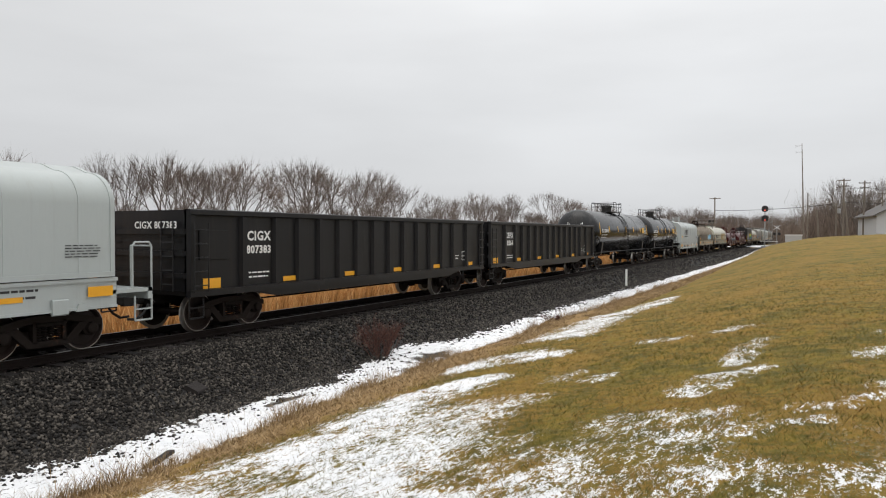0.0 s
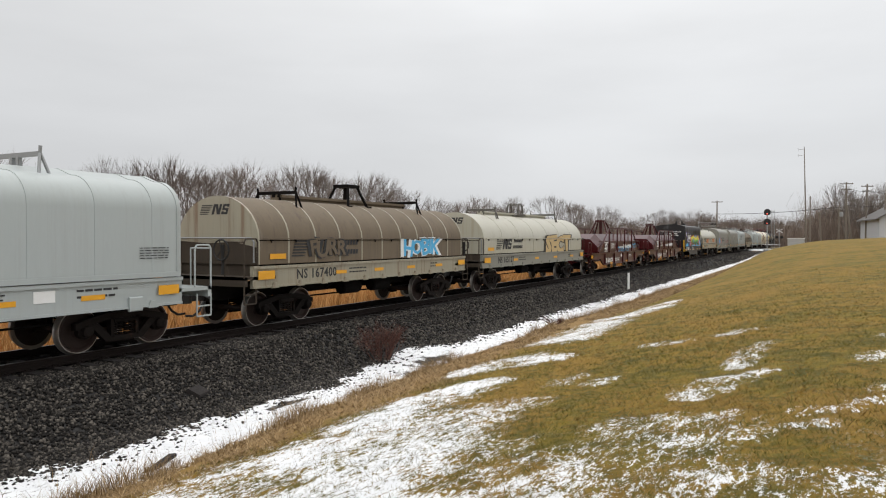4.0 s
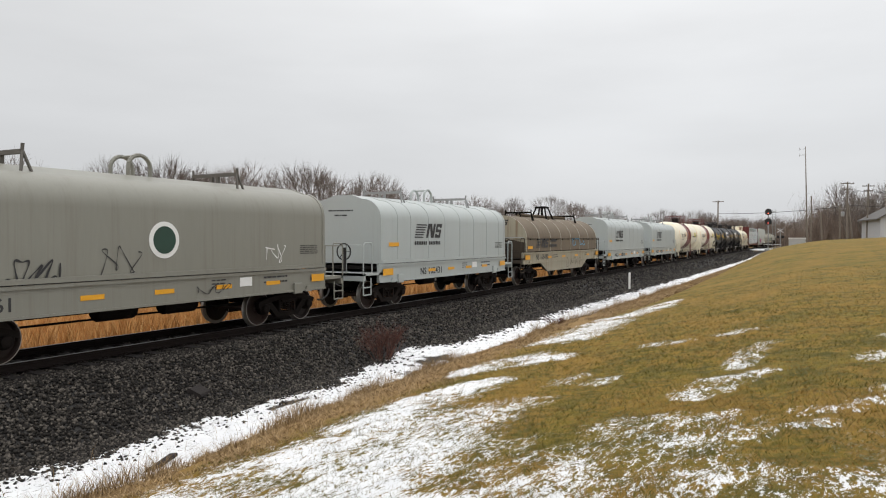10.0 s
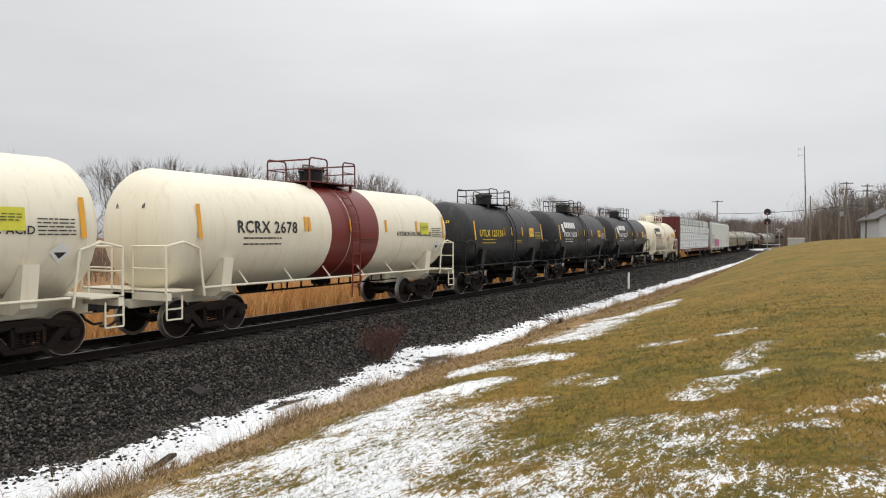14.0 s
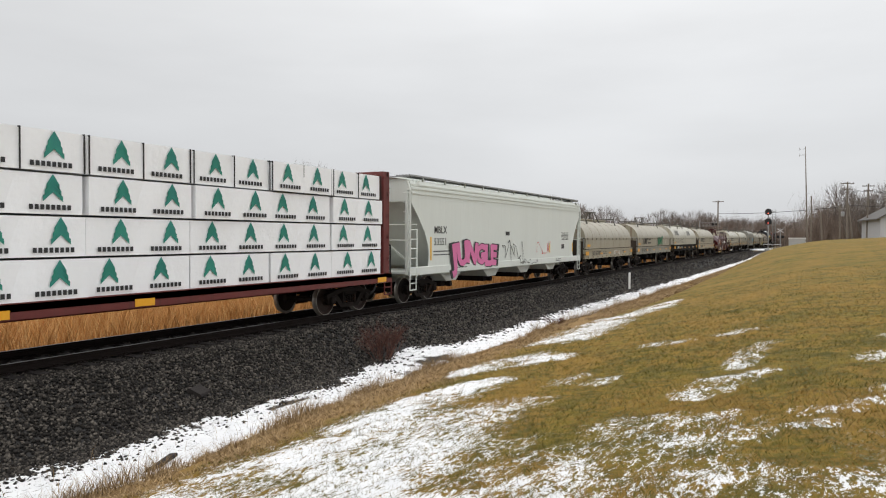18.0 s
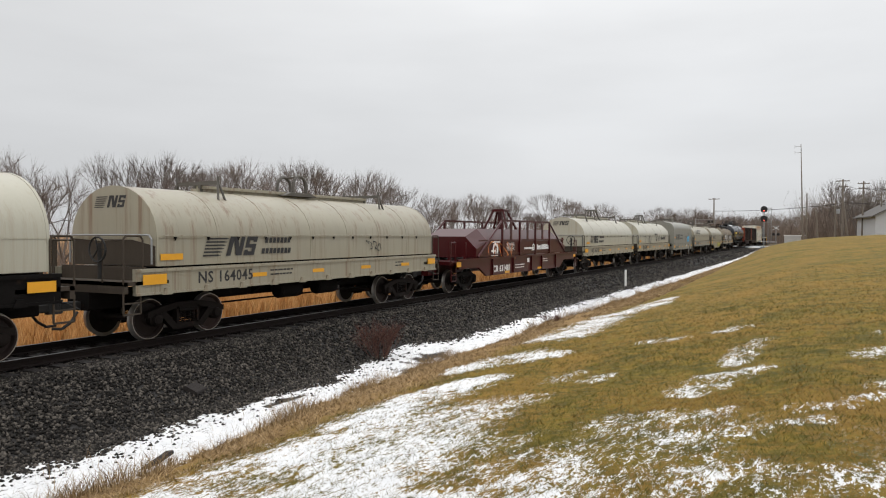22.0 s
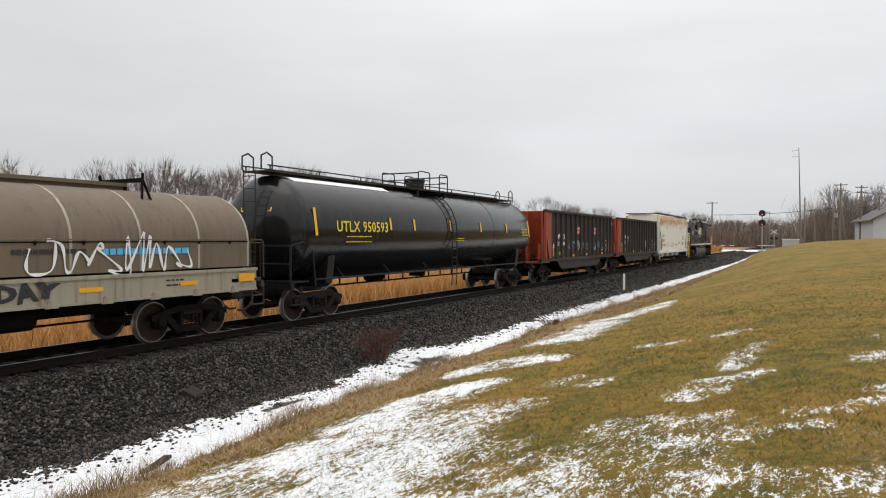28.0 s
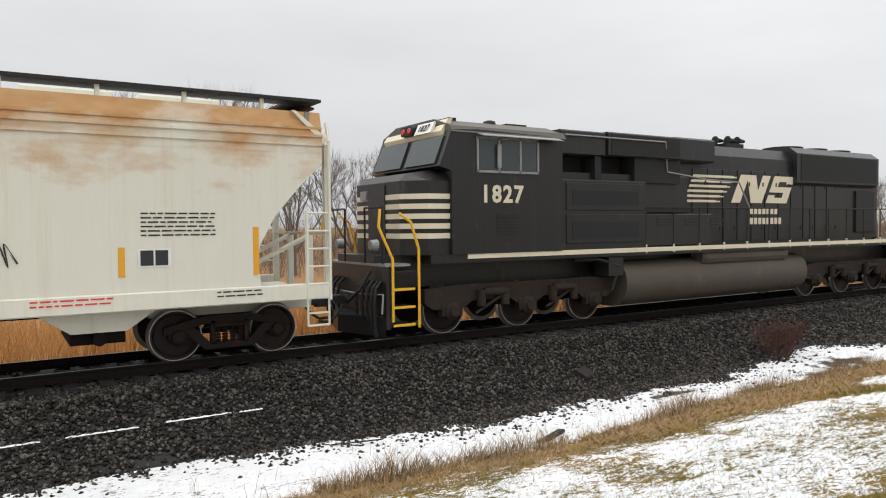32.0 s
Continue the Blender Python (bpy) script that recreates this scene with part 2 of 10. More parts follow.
def land(x, y):
    x, y = np.asarray(x, float), np.asarray(y, float)
    z = np.interp(x, CROSS_X, CROSS_Z)
    z = z + 0.17 * smooth01((y - 13) / 10) * smooth01((8.0 - x) / 1.8) * smooth01((x + 5) / 2)
    away = smooth01((y - 25) / 45)
    hill = (1.30 - 0.035 * np.clip(x - 13, 0, 12)) * smooth01((x - 5.0 - 1.3 * away) / (9 - 5.0 * away)) * smooth01((y - 4) / 75.0)
    z = z + hill
    # the road crossing lies level with the rails, and the land behind it is flat
    flat = smooth01((y - 105) / 40.0) * smooth01((90 - x) / 60)
    z = z * (1 - flat) + flat * -0.25
    z = z + 0.10 * (fractal(x / 5, y / 5, 3) - 0.5) * smooth01((x - 5.5) / 3) + 0.04 * (fractal(x * 1.5, y * 1.5, 8) - 0.5) * smooth01((x - 4) / 2)
    # tufts in the mown lawn
    tuft = fractal(x * 7.0, y * 3.2, 91, 3) - 0.5
    return z + 0.075 * tuft * smooth01((x - 6.6) / 0.8) * smooth01((22 - y) / 8)


def toe(y):
    """Where the foot of the ballast meets the ditch, across the track."""
    return np.interp(y, (-30, 0.2, 1.7, 2.6, 3.2, 3.6, 4.8, 6, 7.2, 8.1, 9.3, 10.1, 11.4, 12.8, 14.6, 16.3, 18.1, 18.6, 19.6, 21.5, 27.4, 31, 60, 200),
                     (3.45, 3.42, 3.25, 3.37, 3.8, 3.55, 3.73, 3.96, 4.26, 4.24, 3.98, 4.09, 3.95, 4.2, 3.82, 3.6, 3.04, 3.5, 4.15, 4.23, 4.03, 3.95, 4.2, 4.2))


def ditch_edge(y):
    """Where the snow of the ditch ends against the tall straw."""
    return np.interp(y, (-30, 3, 5.7, 6.4, 7.8, 9.6, 10.7, 11.8, 13.3, 14.6, 16, 17.3, 19, 21, 24, 26, 30, 35, 200), (6.4, 6.5, 6.8, 6.92, 6.64, 6.08, 5.75, 5.5, 5.2, 5.13, 5.2, 5.35, 6.2, 6.2, 5.8, 6.5, 6.7, 6.8, 6.8))


def lawn_edge(y):
    """Where the matted straw gives way to the lawn."""
    return np.interp(y, (-30, 5.6, 6.5, 7.2, 7.7, 8.6, 9.5, 10.3, 11.9, 13.3, 14.7, 17.4, 20.5, 23.3, 26, 30, 200), (7.5, 7.6, 7.65, 7.75, 8.1, 7.83, 7.7, 7.8, 7.95, 7.3, 7.4, 7.25, 7.4, 7.55, 8.0, 8.1, 8.0))


# snow on the lawn, as strokes: points (x, y, half width), then how much of the ground it hides
SNOW_FIELD = [([(8.7, 3.0, 1.5), (8.7, 6.0, 1.0), (8.7, 8.0, 0.85)], 1.14), ([(10.3, 3.5, 1.5), (10.2, 6.1, 1.3)], 0.98), ([(11.6, 4.0, 1.3), (11.7, 5.7, 0.7)], 0.82),
              ([(9.8, 7.4, 1.0), (10.2, 8.9, 0.6)], 0.66), ([(12.6, 4.6, 1.4), (12.9, 6.6, 0.8)], 0.16), ([(14.6, 4.6, 1.7), (14.5, 6.3, 0.9)], 0.04)]
SNOW_STREAKS = [([(8.5, 8.7, 0.65), (8.35, 9.8, 0.72), (8.65, 10.6, 0.5), (8.8, 11.4, 0.4)], 1.15), ([(7.6, 12.8, 0.4), (7.9, 13.7, 0.7), (8.3, 14.1, 0.8), (9.0, 14.0, 0.5)], 1.05),
                ([(7.5, 17.1, 0.3), (8.3, 17.6, 0.75), (8.3, 19.5, 0.72), (8.3, 22.4, 0.68), (8.9, 25.0, 0.7), (9.2, 27.0, 0.35)], 0.9)]
SNOW_PATCHES = [([(12.7, 8.8, 0.24), (13.05, 9.6, 0.32), (13.35, 10.0, 0.2)], 0.63), ([(13.05, 10.6, 0.2), (13.1, 12.0, 0.18), (13.3, 12.9, 0.14)], 0.47), ([(11.2, 10.2, 0.2), (11.3, 10.5, 0.2)], 0.55),
                ([(10.5, 10.6, 0.25), (10.7, 11.1, 0.2)], 0.41), ([(11.2, 14.2, 0.3), (11.6, 14.3, 0.25)], 0.45), ([(13.0, 7.2, 0.2), (13.2, 7.4, 0.2)], 0.51), ([(14.0, 7.5, 0.16), (14.3, 7.6, 0.16)], 0.45),
                ([(14.4, 7.85, 0.15), (14.7, 7.95, 0.15)], 0.49), ([(13.9, 6.9, 0.16), (14.1, 6.95, 0.16)], 0.47), ([(14.7, 10.6, 0.25), (14.9, 11.0, 0.2)], 0.43)]
SNOW_CRUMBS = [([(14.7, 8.4, 0.2), (14.8, 8.8, 0.15)], 0.39), ([(12.2, 7.3, 0.3), (12.6, 7.5, 0.25)], 0.49), ([(13.2, 5.4, 0.32), (13.6, 5.5, 0.3)], 0.55), ([(13.9, 5.3, 0.4), (14.4, 5.4, 0.3)], 0.49),
               ([(13.0, 6.5, 0.28), (13.4, 6.7, 0.25)], 0.41), ([(12.5, 14.6, 0.2), (12.9, 14.8, 0.2)], 0.35), ([(15.2, 12.8, 0.3), (15.6, 13.0, 0.2)], 0.33)]


def stroke(x, y, pts):
    """Distance from a drawn-out stroke, in its own half widths."""
    best = np.full(np.shape(x), 99.0)
    for (ax, ay, aw), (bx, by, bw) in zip(pts, pts[1:]):
        t = np.clip(((x - ax) * (bx - ax) + (y - ay) * (by - ay)) / ((bx - ax) ** 2 + (by - ay) ** 2), 0, 1)
        best = np.minimum(best, np.hypot(x - ax - t * (bx - ax), y - ay - t * (by - ay)) / (aw + t * (bw - aw)))
    return best


def snow_cover(x, y):
    """How much snow lies: 0 bare to 1 white."""
    x, y = np.asarray(x, float), np.asarray(y, float)
    wob = fractal(x * 0.9, y * 0.9, 21) - 0.5
    fine = fractal(x * 3.5, y * 3.5, 33) - 0.5
    tuft = fractal(x * 7.0, y * 3.2, 91, 3) - 0.5
    ditch = smooth01((x - toe(y) + 0.10 + wob * 0.5 + fine * 0.9) / 0.25) * smooth01((ditch_edge(y) + 0.12 - x + wob * 0.7 + fine * 0.5) / 0.35)
    ditch = ditch * (1.45 - 0.5 * smooth01((y - 25) / 10) + 2.4 * np.minimum(0, fine + 0.02)) * smooth01((140 - y) / 30)
    # washed grit lies bare in places at the ballast foot
    for cx, cy, rx, ry in ((4.55, 11.2, 0.16, 0.55), (4.80, 16.9, 0.35, 0.9)):
        ditch = ditch * smooth01((np.hypot((x - cx) / rx, (y - cy) / ry) + fine * 2.0 - 0.75) / 0.5)
    lawn = 0
    for pts, amount in SNOW_FIELD + SNOW_STREAKS + SNOW_PATCHES + SNOW_CRUMBS:
        d = stroke(x, y, pts) + wob * 0.9 + fine * 0.7
        lawn = np.maximum(lawn, amount * np.clip((1.45 - d) / 1.0, 0, 1))
    holes = smooth01((fractal(x * 1.3 + 7, y * 1.3, 61) - 0.50) / 0.14)
    lawn = lawn * (1 - 0.62 * holes) * smooth01((x - lawn_edge(y) + 0.25 + wob * 0.6 + fine * 0.5) / 0.25)
    # it settles between the tufts first
    lawn = np.clip(lawn - 1.0 * tuft * smooth01((lawn - 0.08) / 0.2), 0, 1.5)
    return np.maximum(ditch, lawn)


def make_ground():
    xs = np.unique(np.concatenate([[-1500, -900, -500, -300], np.arange(-200, -20, 12), np.arange(-20, 2.6, 1.2), np.arange(2.6, 6.4, 0.10), np.arange(6.4, 16, 0.055), np.arange(16, 24, 0.15),
                                   np.arange(24, 60, 2.0), np.arange(60, 200, 15), [300, 500, 900, 1500]]))
    ys = np.unique(np.concatenate([[-1500, -800, -400, -200, -100, -60, -40], np.arange(-30, 0, 2), np.arange(0, 3.4, 0.15), np.arange(3.4, 12, 0.055), np.arange(12, 30, 0.13), np.arange(30, 60, 0.5),
                                   np.arange(60, 200, 3), np.arange(200, 400, 20), [500, 700, 1000, 1500]]))
    gx, gy = np.meshgrid(xs, ys)
    gz = land(gx, gy)
    snow = snow_cover(gx, gy)
    gz = gz + snow * 0.012
    nx, ny = len(xs), len(ys)
    me = bpy.data.meshes.new("ground")
    idx = np.arange(nx * ny).reshape(ny, nx)
    quads = np.stack([idx[:-1, :-1], idx[:-1, 1:], idx[1:, 1:], idx[1:, :-1]], -1).reshape(-1, 4)
    me.from_pydata(np.stack([gx, gy, gz], -1).reshape(-1, 3).tolist(), [], quads.tolist())
    me.attributes.new("snow", "FLOAT", "POINT").data.foreach_set("value", snow.reshape(-1).astype(np.float32))
    me.polygons.foreach_set("use_smooth", [True] * len(me.polygons))
    me.materials.append(GROUND)
    me.update()
    return tagged(new("ground", me), "winter lawn of yellowed grass with thin patches of snow", "ground", kind="structure")


def ground_material():
    m = bpy.data.materials.new("lawn_and_snow")
    m.use_nodes = True
    nt, link = m.node_tree, m.node_tree.links.new
    bsdf = nt.nodes["Principled BSDF"]
    co = nt.nodes.new("ShaderNodeTexCoord")

    def tex(scale, detail=5, rough=0.6):
        n = nt.nodes.new("ShaderNodeTexNoise")
        n.inputs["Scale"].default_value, n.inputs["Detail"].default_value, n.inputs["Roughness"].default_value = scale, detail, rough
        link(co.outputs["Object"], n.inputs["Vector"])
        return n

    def mixed(fac, a, b):
        n = nt.nodes.new("ShaderNodeMixRGB")
        for i, s in enumerate((fac, a, b)):
            if isinstance(s, tuple):
                n.inputs[i].default_value = (*s, 1)
            else:
                link(s, n.inputs[i])
        return n.outputs[0]

    def span(src, lo, hi, a=0.0, b=1.0):
        n = nt.nodes.new("ShaderNodeMapRange")
        n.inputs[1].default_value, n.inputs[2].default_value, n.inputs[3].default_value, n.inputs[4].default_value = lo, hi, a, b
        link(src, n.inputs[0])
        return n.outputs[0]

    broad, middle, blades, clump = tex(0.55), tex(3.0), tex(60, 6, 0.75), tex(9.0, 5, 0.7)
    green = mixed(span(middle.outputs["Fac"], 0.35, 0.65), (0.064, 0.060, 0.0049), (0.139, 0.106, 0.0092))
    straw = mixed(span(blades.outputs["Fac"], 0.3, 0.7), (0.158, 0.087, 0.0114), (0.285, 0.167, 0.0276))
    spread_ = nt.nodes.new("ShaderNodeMath")
    spread_.operation = "ADD"
    link(broad.outputs["Fac"], spread_.inputs[0]), link(clump.outputs["Fac"], spread_.inputs[1])
    grass = mixed(span(spread_.outputs[0], 0.90, 1.10), green, straw)
    grass = mixed(span(blades.outputs["Fac"], 0.38, 0.70, 0.0, 0.75), grass, mixed(span(middle.outputs["Fac"], 0.4, 0.6), (0.0428, 0.0391, 0.00416), (0.214, 0.135, 0.0185)))
    place = nt.nodes.new("ShaderNodeSeparateXYZ")
    link(co.outputs["Object"], place.inputs[0])
    field = mixed(span(middle.outputs["Fac"], 0.3, 0.7), (0.20, 0.105, 0.040), (0.36, 0.20, 0.085))
    grass = mixed(span(place.outputs["X"], -2.0, -5.0), grass, field)
    bank_dry = mixed(span(blades.outputs["Fac"], 0.3, 0.7), (0.15, 0.088, 0.032), (0.31, 0.195, 0.075))
    edge_x = nt.nodes.new("ShaderNodeMath")
    edge_x.operation = "MULTIPLY_ADD"
    link(middle.outputs["Fac"], edge_x.inputs[0])
    edge_x.inputs[1].default_value = 2.0
    link(place.outputs["X"], edge_x.inputs[2])
    far_side = nt.nodes.new("ShaderNodeMath")
    far_side.operation = "MULTIPLY"
    link(span(edge_x.outputs[0], 8.9, 8.3), far_side.inputs[0]), link(span(place.outputs["X"], 2.0, 3.0), far_side.inputs[1])
    grass = mixed(far_side.outputs[0], grass, bank_dry)
    grit = mixed(span(blades.outputs["Fac"], 0.3, 0.7), (0.016, 0.014, 0.012), (0.075, 0.062, 0.048))
    near_foot = nt.nodes.new("ShaderNodeMath")
    near_foot.operation = "MULTIPLY"
    link(span(edge_x.outputs[0], 6.5, 6.1), near_foot.inputs[0]), link(span(place.outputs["X"], 2.0, 3.0), near_foot.inputs[1])
    grass = mixed(near_foot.outputs[0], grass, grit)
    att = nt.nodes.new("ShaderNodeAttribute")
    att.attribute_name = "snow"
    sum_ = nt.nodes.new("ShaderNodeMath")
    sum_.operation = "MULTIPLY_ADD"
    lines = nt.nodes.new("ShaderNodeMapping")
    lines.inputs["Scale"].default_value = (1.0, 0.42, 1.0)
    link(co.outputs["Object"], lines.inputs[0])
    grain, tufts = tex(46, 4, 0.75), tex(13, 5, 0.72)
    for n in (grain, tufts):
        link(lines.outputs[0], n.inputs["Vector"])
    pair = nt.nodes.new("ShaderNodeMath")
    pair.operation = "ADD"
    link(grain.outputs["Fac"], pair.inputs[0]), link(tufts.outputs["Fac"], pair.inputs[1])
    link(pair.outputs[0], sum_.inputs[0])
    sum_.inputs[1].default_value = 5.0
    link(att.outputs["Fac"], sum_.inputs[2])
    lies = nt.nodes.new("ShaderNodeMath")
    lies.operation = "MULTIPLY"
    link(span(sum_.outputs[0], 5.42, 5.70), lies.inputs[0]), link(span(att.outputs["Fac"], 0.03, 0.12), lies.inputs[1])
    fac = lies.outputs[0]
    white = mixed(span(middle.outputs["Fac"], 0.3, 0.7), (0.66, 0.67, 0.69), (0.78, 0.785, 0.795))
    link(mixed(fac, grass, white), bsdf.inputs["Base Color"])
    bsdf.inputs["Roughness"].default_value = 0.85
    bsdf.inputs["Specular IOR Level"].default_value = 0.25
    b = nt.nodes.new("ShaderNodeBump")
    b.inputs["Strength"].default_value, b.inputs["Distance"].default_value = 0.6, 0.03
    link(blades.outputs["Fac"], b.inputs["Height"]), link(b.outputs[0], bsdf.inputs["Normal"])
    return m


GROUND = ground_material()
make_ground()


# ---- the track ----
BALLAST = material("ballast_bed", (0.017, 0.0155, 0.0147), 0.9, vary=0.6, scale=9, bump=1.0, bump_scale=24)
STEEL_RUST = material("rail_rust", (0.0115, 0.0078, 0.0068), 0.75, vary=0.4, scale=6, bump=0.2, spec=0.15)
RAIL_TOP = material("rail_head", (0.10, 0.095, 0.095), 0.35, 0.9, vary=0.15, scale=4)
TIE = material("tie_wood", (0.010, 0.0070, 0.0060), 0.9, vary=0.5, scale=5, bump=0.5, per_object=0.3)


def island_material(name, a, b, c, rough=0.9, spec=0.3):
    """Colour by piece: many small stones or blades in one mesh, each of its own shade."""
    m = bpy.data.materials.new(name)
    m.use_nodes = True
    nt, link = m.node_tree, m.node_tree.links.new
    geo = nt.nodes.new("ShaderNodeNewGeometry")
    ramp = nt.nodes.new("ShaderNodeValToRGB")
    e = ramp.color_ramp.elements
    e[0].color, e[1].color = (*a, 1), (*c, 1)
    e.new(0.55).color = (*b, 1)
    bs = nt.nodes["Principled BSDF"]
    bs.inputs["Roughness"].default_value, bs.inputs["Specular IOR Level"].default_value = rough, spec
    link(geo.outputs["Random Per Island"], ramp.inputs[0]), link(ramp.outputs[0], bs.inputs["Base Color"])
    return m


STONE = island_material("crushed_stone", (0.0050, 0.0043, 0.0038), (0.0205, 0.0178, 0.0155), (0.115, 0.101, 0.086), 0.72, 0.18)


def np_mesh(name, verts, faces, mat):
    """A mesh from arrays: faces all of one size."""
    me = bpy.data.meshes.new(name)
    n = faces.shape[1]
    me.vertices.add(len(verts)), me.loops.add(faces.size), me.polygons.add(len(faces))
    me.vertices.foreach_set("co", verts.astype(np.float32).ravel())
    me.loops.foreach_set("vertex_index", faces.astype(np.int32).ravel())
    me.polygons.foreach_set("loop_start", np.arange(0, faces.size, n, dtype=np.int32))
    me.materials.append(mat)
    me.update(calc_edges=True)
    me.validate()
    return me


def bank_z(x):
    """Top of the ballast across the track."""
    return np.where(np.abs(x) < 1.95, -0.22, -0.22 - (np.abs(x) - 1.95) * 0.517)


def make_track():
    bank = [(-4.4, -1.49), (4.4, -1.49), (1.95, -0.25), (-1.95, -0.25)]
    thing("ballast", "dark grey crushed stone ballast bed", "ballast", kind="structure", geo=Geo().along_y(bank, -260, 900), mat=BALLAST)
    rail = [(-0.07, -0.17), (0.07, -0.17), (0.07, -0.155), (0.012, -0.13), (0.012, -0.05), (0.036, -0.04), (0.036, -0.004), (-0.036, -0.004), (-0.036, -0.04), (-0.012, -0.05), (-0.012, -0.13), (-0.07, -0.155)]
    for s in (-1, 1):
        r = thing("rail", "rusty steel rail with a worn bright head", "rail", kind="structure", mat=STEEL_RUST, geo=Geo().along_y([(x + s * 0.755, z) for x, z in rail], -260, 900))
        part("rail_head", Geo().box(s * 0.755 - 0.033, s * 0.755 + 0.033, -260, 900, -0.004, 0.0), RAIL_TOP, r, "worn bright running surface")
    ties = thing("ties", "dark creosoted wooden railway ties in ballast", "railway ties", kind="structure")
    me = Geo().box(-1.32, 1.32, -0.115, 0.115, -0.36, -0.175, 0.015).mesh("tie", TIE)
    plates = Geo()
    for s in (-1, 1):
        plates.box(s * 0.755 - 0.17, s * 0.755 + 0.17, -0.09, 0.09, -0.176, -0.160)
        for dx, dy in itertools.product((-0.12, 0.12), (-0.05, 0.05)):
            plates.box(s * 0.755 + dx - 0.015, s * 0.755 + dx + 0.015, dy - 0.015, dy + 0.015, -0.16, -0.135)
    pm = plates.mesh("tie_plate", STEEL_RUST)
    rnd = random.Random(2)
    for k in range(300):
        t = part("tie", me, TIE, ties, at=pose(rnd.uniform(-0.04, 0.04), -12 + k * 0.52, rnd.uniform(-0.012, 0.004), 0, 0, rnd.uniform(-0.8, 0.8)))
        if -3 < t.matrix_basis.translation.y < 45:
            part("tie_plate", pm, STEEL_RUST, t)
    g = Geo()
    for k in range(420):
        y = -12 + (300 + k) * 0.52
        g.box(-1.32, 1.32, y - 0.115, y + 0.115, -0.36, -0.175)
    tagged(part("far_ties", g, TIE, ties), kind="stuff")

    rng = np.random.default_rng(4)
    base = np.array([(1.2, 0, 0), (-1.2, 0, 0), (0, 1.2, 0), (0, -1.2, 0), (0, 0, 1), (0, 0, -1)], float)
    quads = np.array([(0, 2, 4), (2, 1, 4), (1, 3, 4), (3, 0, 4), (2, 0, 5), (1, 2, 5), (3, 1, 5), (0, 3, 5)])

    def stones(n, y0, y1, size, x0=-4.3, x1=4.5):
        y = y0 + (y1 - y0) * rng.random(n)
        x = x0 + (x1 - x0) * rng.random(n)
        z = bank_z(x)
        z = np.maximum(z, land(x, y) + 0.014)
        r = size * (0.55 + 0.75 * rng.random(n))
        # few stones on tie tops and none on the rails
        keep = (np.abs(np.abs(x) - 0.755) > 0.11)
        foot = toe(y) + 0.9 * (fractal(x * 2.5, y * 2.5, 81) - 0.5)
        foot = foot + 0.12
        keep &= (x < foot) | (rng.random(n) < 0.28 * np.exp(-(x - foot) / 0.25))
        x, y, z, r = x[keep], y[keep], z[keep], r[keep]
        n = len(x)
        pts = base[None] * (0.6 + 0.6 * rng.random((n, 6, 3))) + 0.35 * (rng.random((n, 6, 3)) - 0.5)
        pts = pts * (r[:, None, None] * (0.65 + 0.6 * rng.random((n, 1, 3))))
        a, b = rng.random(n) * 6.28, (rng.random(n) - 0.5) * 1.6
        ca, sa, cb, sb = np.cos(a), np.sin(a), np.cos(b), np.sin(b)
        px, py, pz = pts[..., 0], pts[..., 1], pts[..., 2]
        py, pz = py * cb[:, None] - pz * sb[:, None], py * sb[:, None] + pz * cb[:, None]
        px, py = px * ca[:, None] - py * sa[:, None], px * sa[:, None] + py * ca[:, None]
        v = np.stack([px + x[:, None], py + y[:, None], pz + z[:, None]], -1).reshape(-1, 3)
        f = (quads[None] + (np.arange(n) * 6)[:, None, None]).reshape(-1, 3)
        return v, f
    sets = [stones(52000, -3, 15, 0.033, 0.85, 5.0), stones(30000, 15, 38, 0.042, 0.85, 5.0), stones(9000, 38, 75, 0.060, 0.85), stones(4000, 75, 150, 0.09, 0.85), stones(5000, -3, 40, 0.045, -3.0, 0.85)]
    v, f, off = [], [], 0
    for vv, ff in sets:
        v.append(vv), f.append(ff + off)
        off += len(vv)
    ob = new("ballast_stones", np_mesh("ballast_stones", np.concatenate(v), np.concatenate(f), STONE))
    tagged(ob, "loose dark grey crushed ballast stones", "ballast", kind="stuff")
    # thin lines of snow caught on the ballast shoulder
    g = Geo()
    rnd = random.Random(3)
    y = -1.5
    while y < 5.2:
        w = rnd.uniform(0.3, 1.3) if y < 2.5 else rnd.uniform(0.1, 0.4)
        if rnd.random() < (0.95 if y < 2.5 else 0.5 if y < 6 else 0.12):
            x = 2.70 + rnd.uniform(-0.025, 0.025)
            z = -0.22 - (x - 1.95) * 0.517
            n = 6
            for k in range(n):
                yy0, yy1 = y + w * k / n, y + w * (k + 1) / n
                hw = (0.010 * math.sin(math.pi * (k + 0.6) / (n + 0.2)) + 0.004) * rnd.uniform(0.5, 1.2)
                g.add([(x - hw, yy0, z + 0.03), (x + hw, yy0, z + 0.02), (x + hw, yy1, z + 0.02), (x - hw, yy1, z + 0.03), (x, (yy0 + yy1) / 2, z + 0.046)], [(0, 1, 4), (1, 2, 4), (2, 3, 4), (3, 0, 4)])
        y += w + rnd.uniform(0.05, 0.4)
    thing("snow_line", "thin line of snow caught on the ballast", "snow", kind="stuff", geo=g, mat=SNOW_PATCH)


SNOW_PATCH = material("old_snow", (0.80, 0.81, 0.83), 0.8, vary=0.06, scale=8, bump=0.2)
make_track()


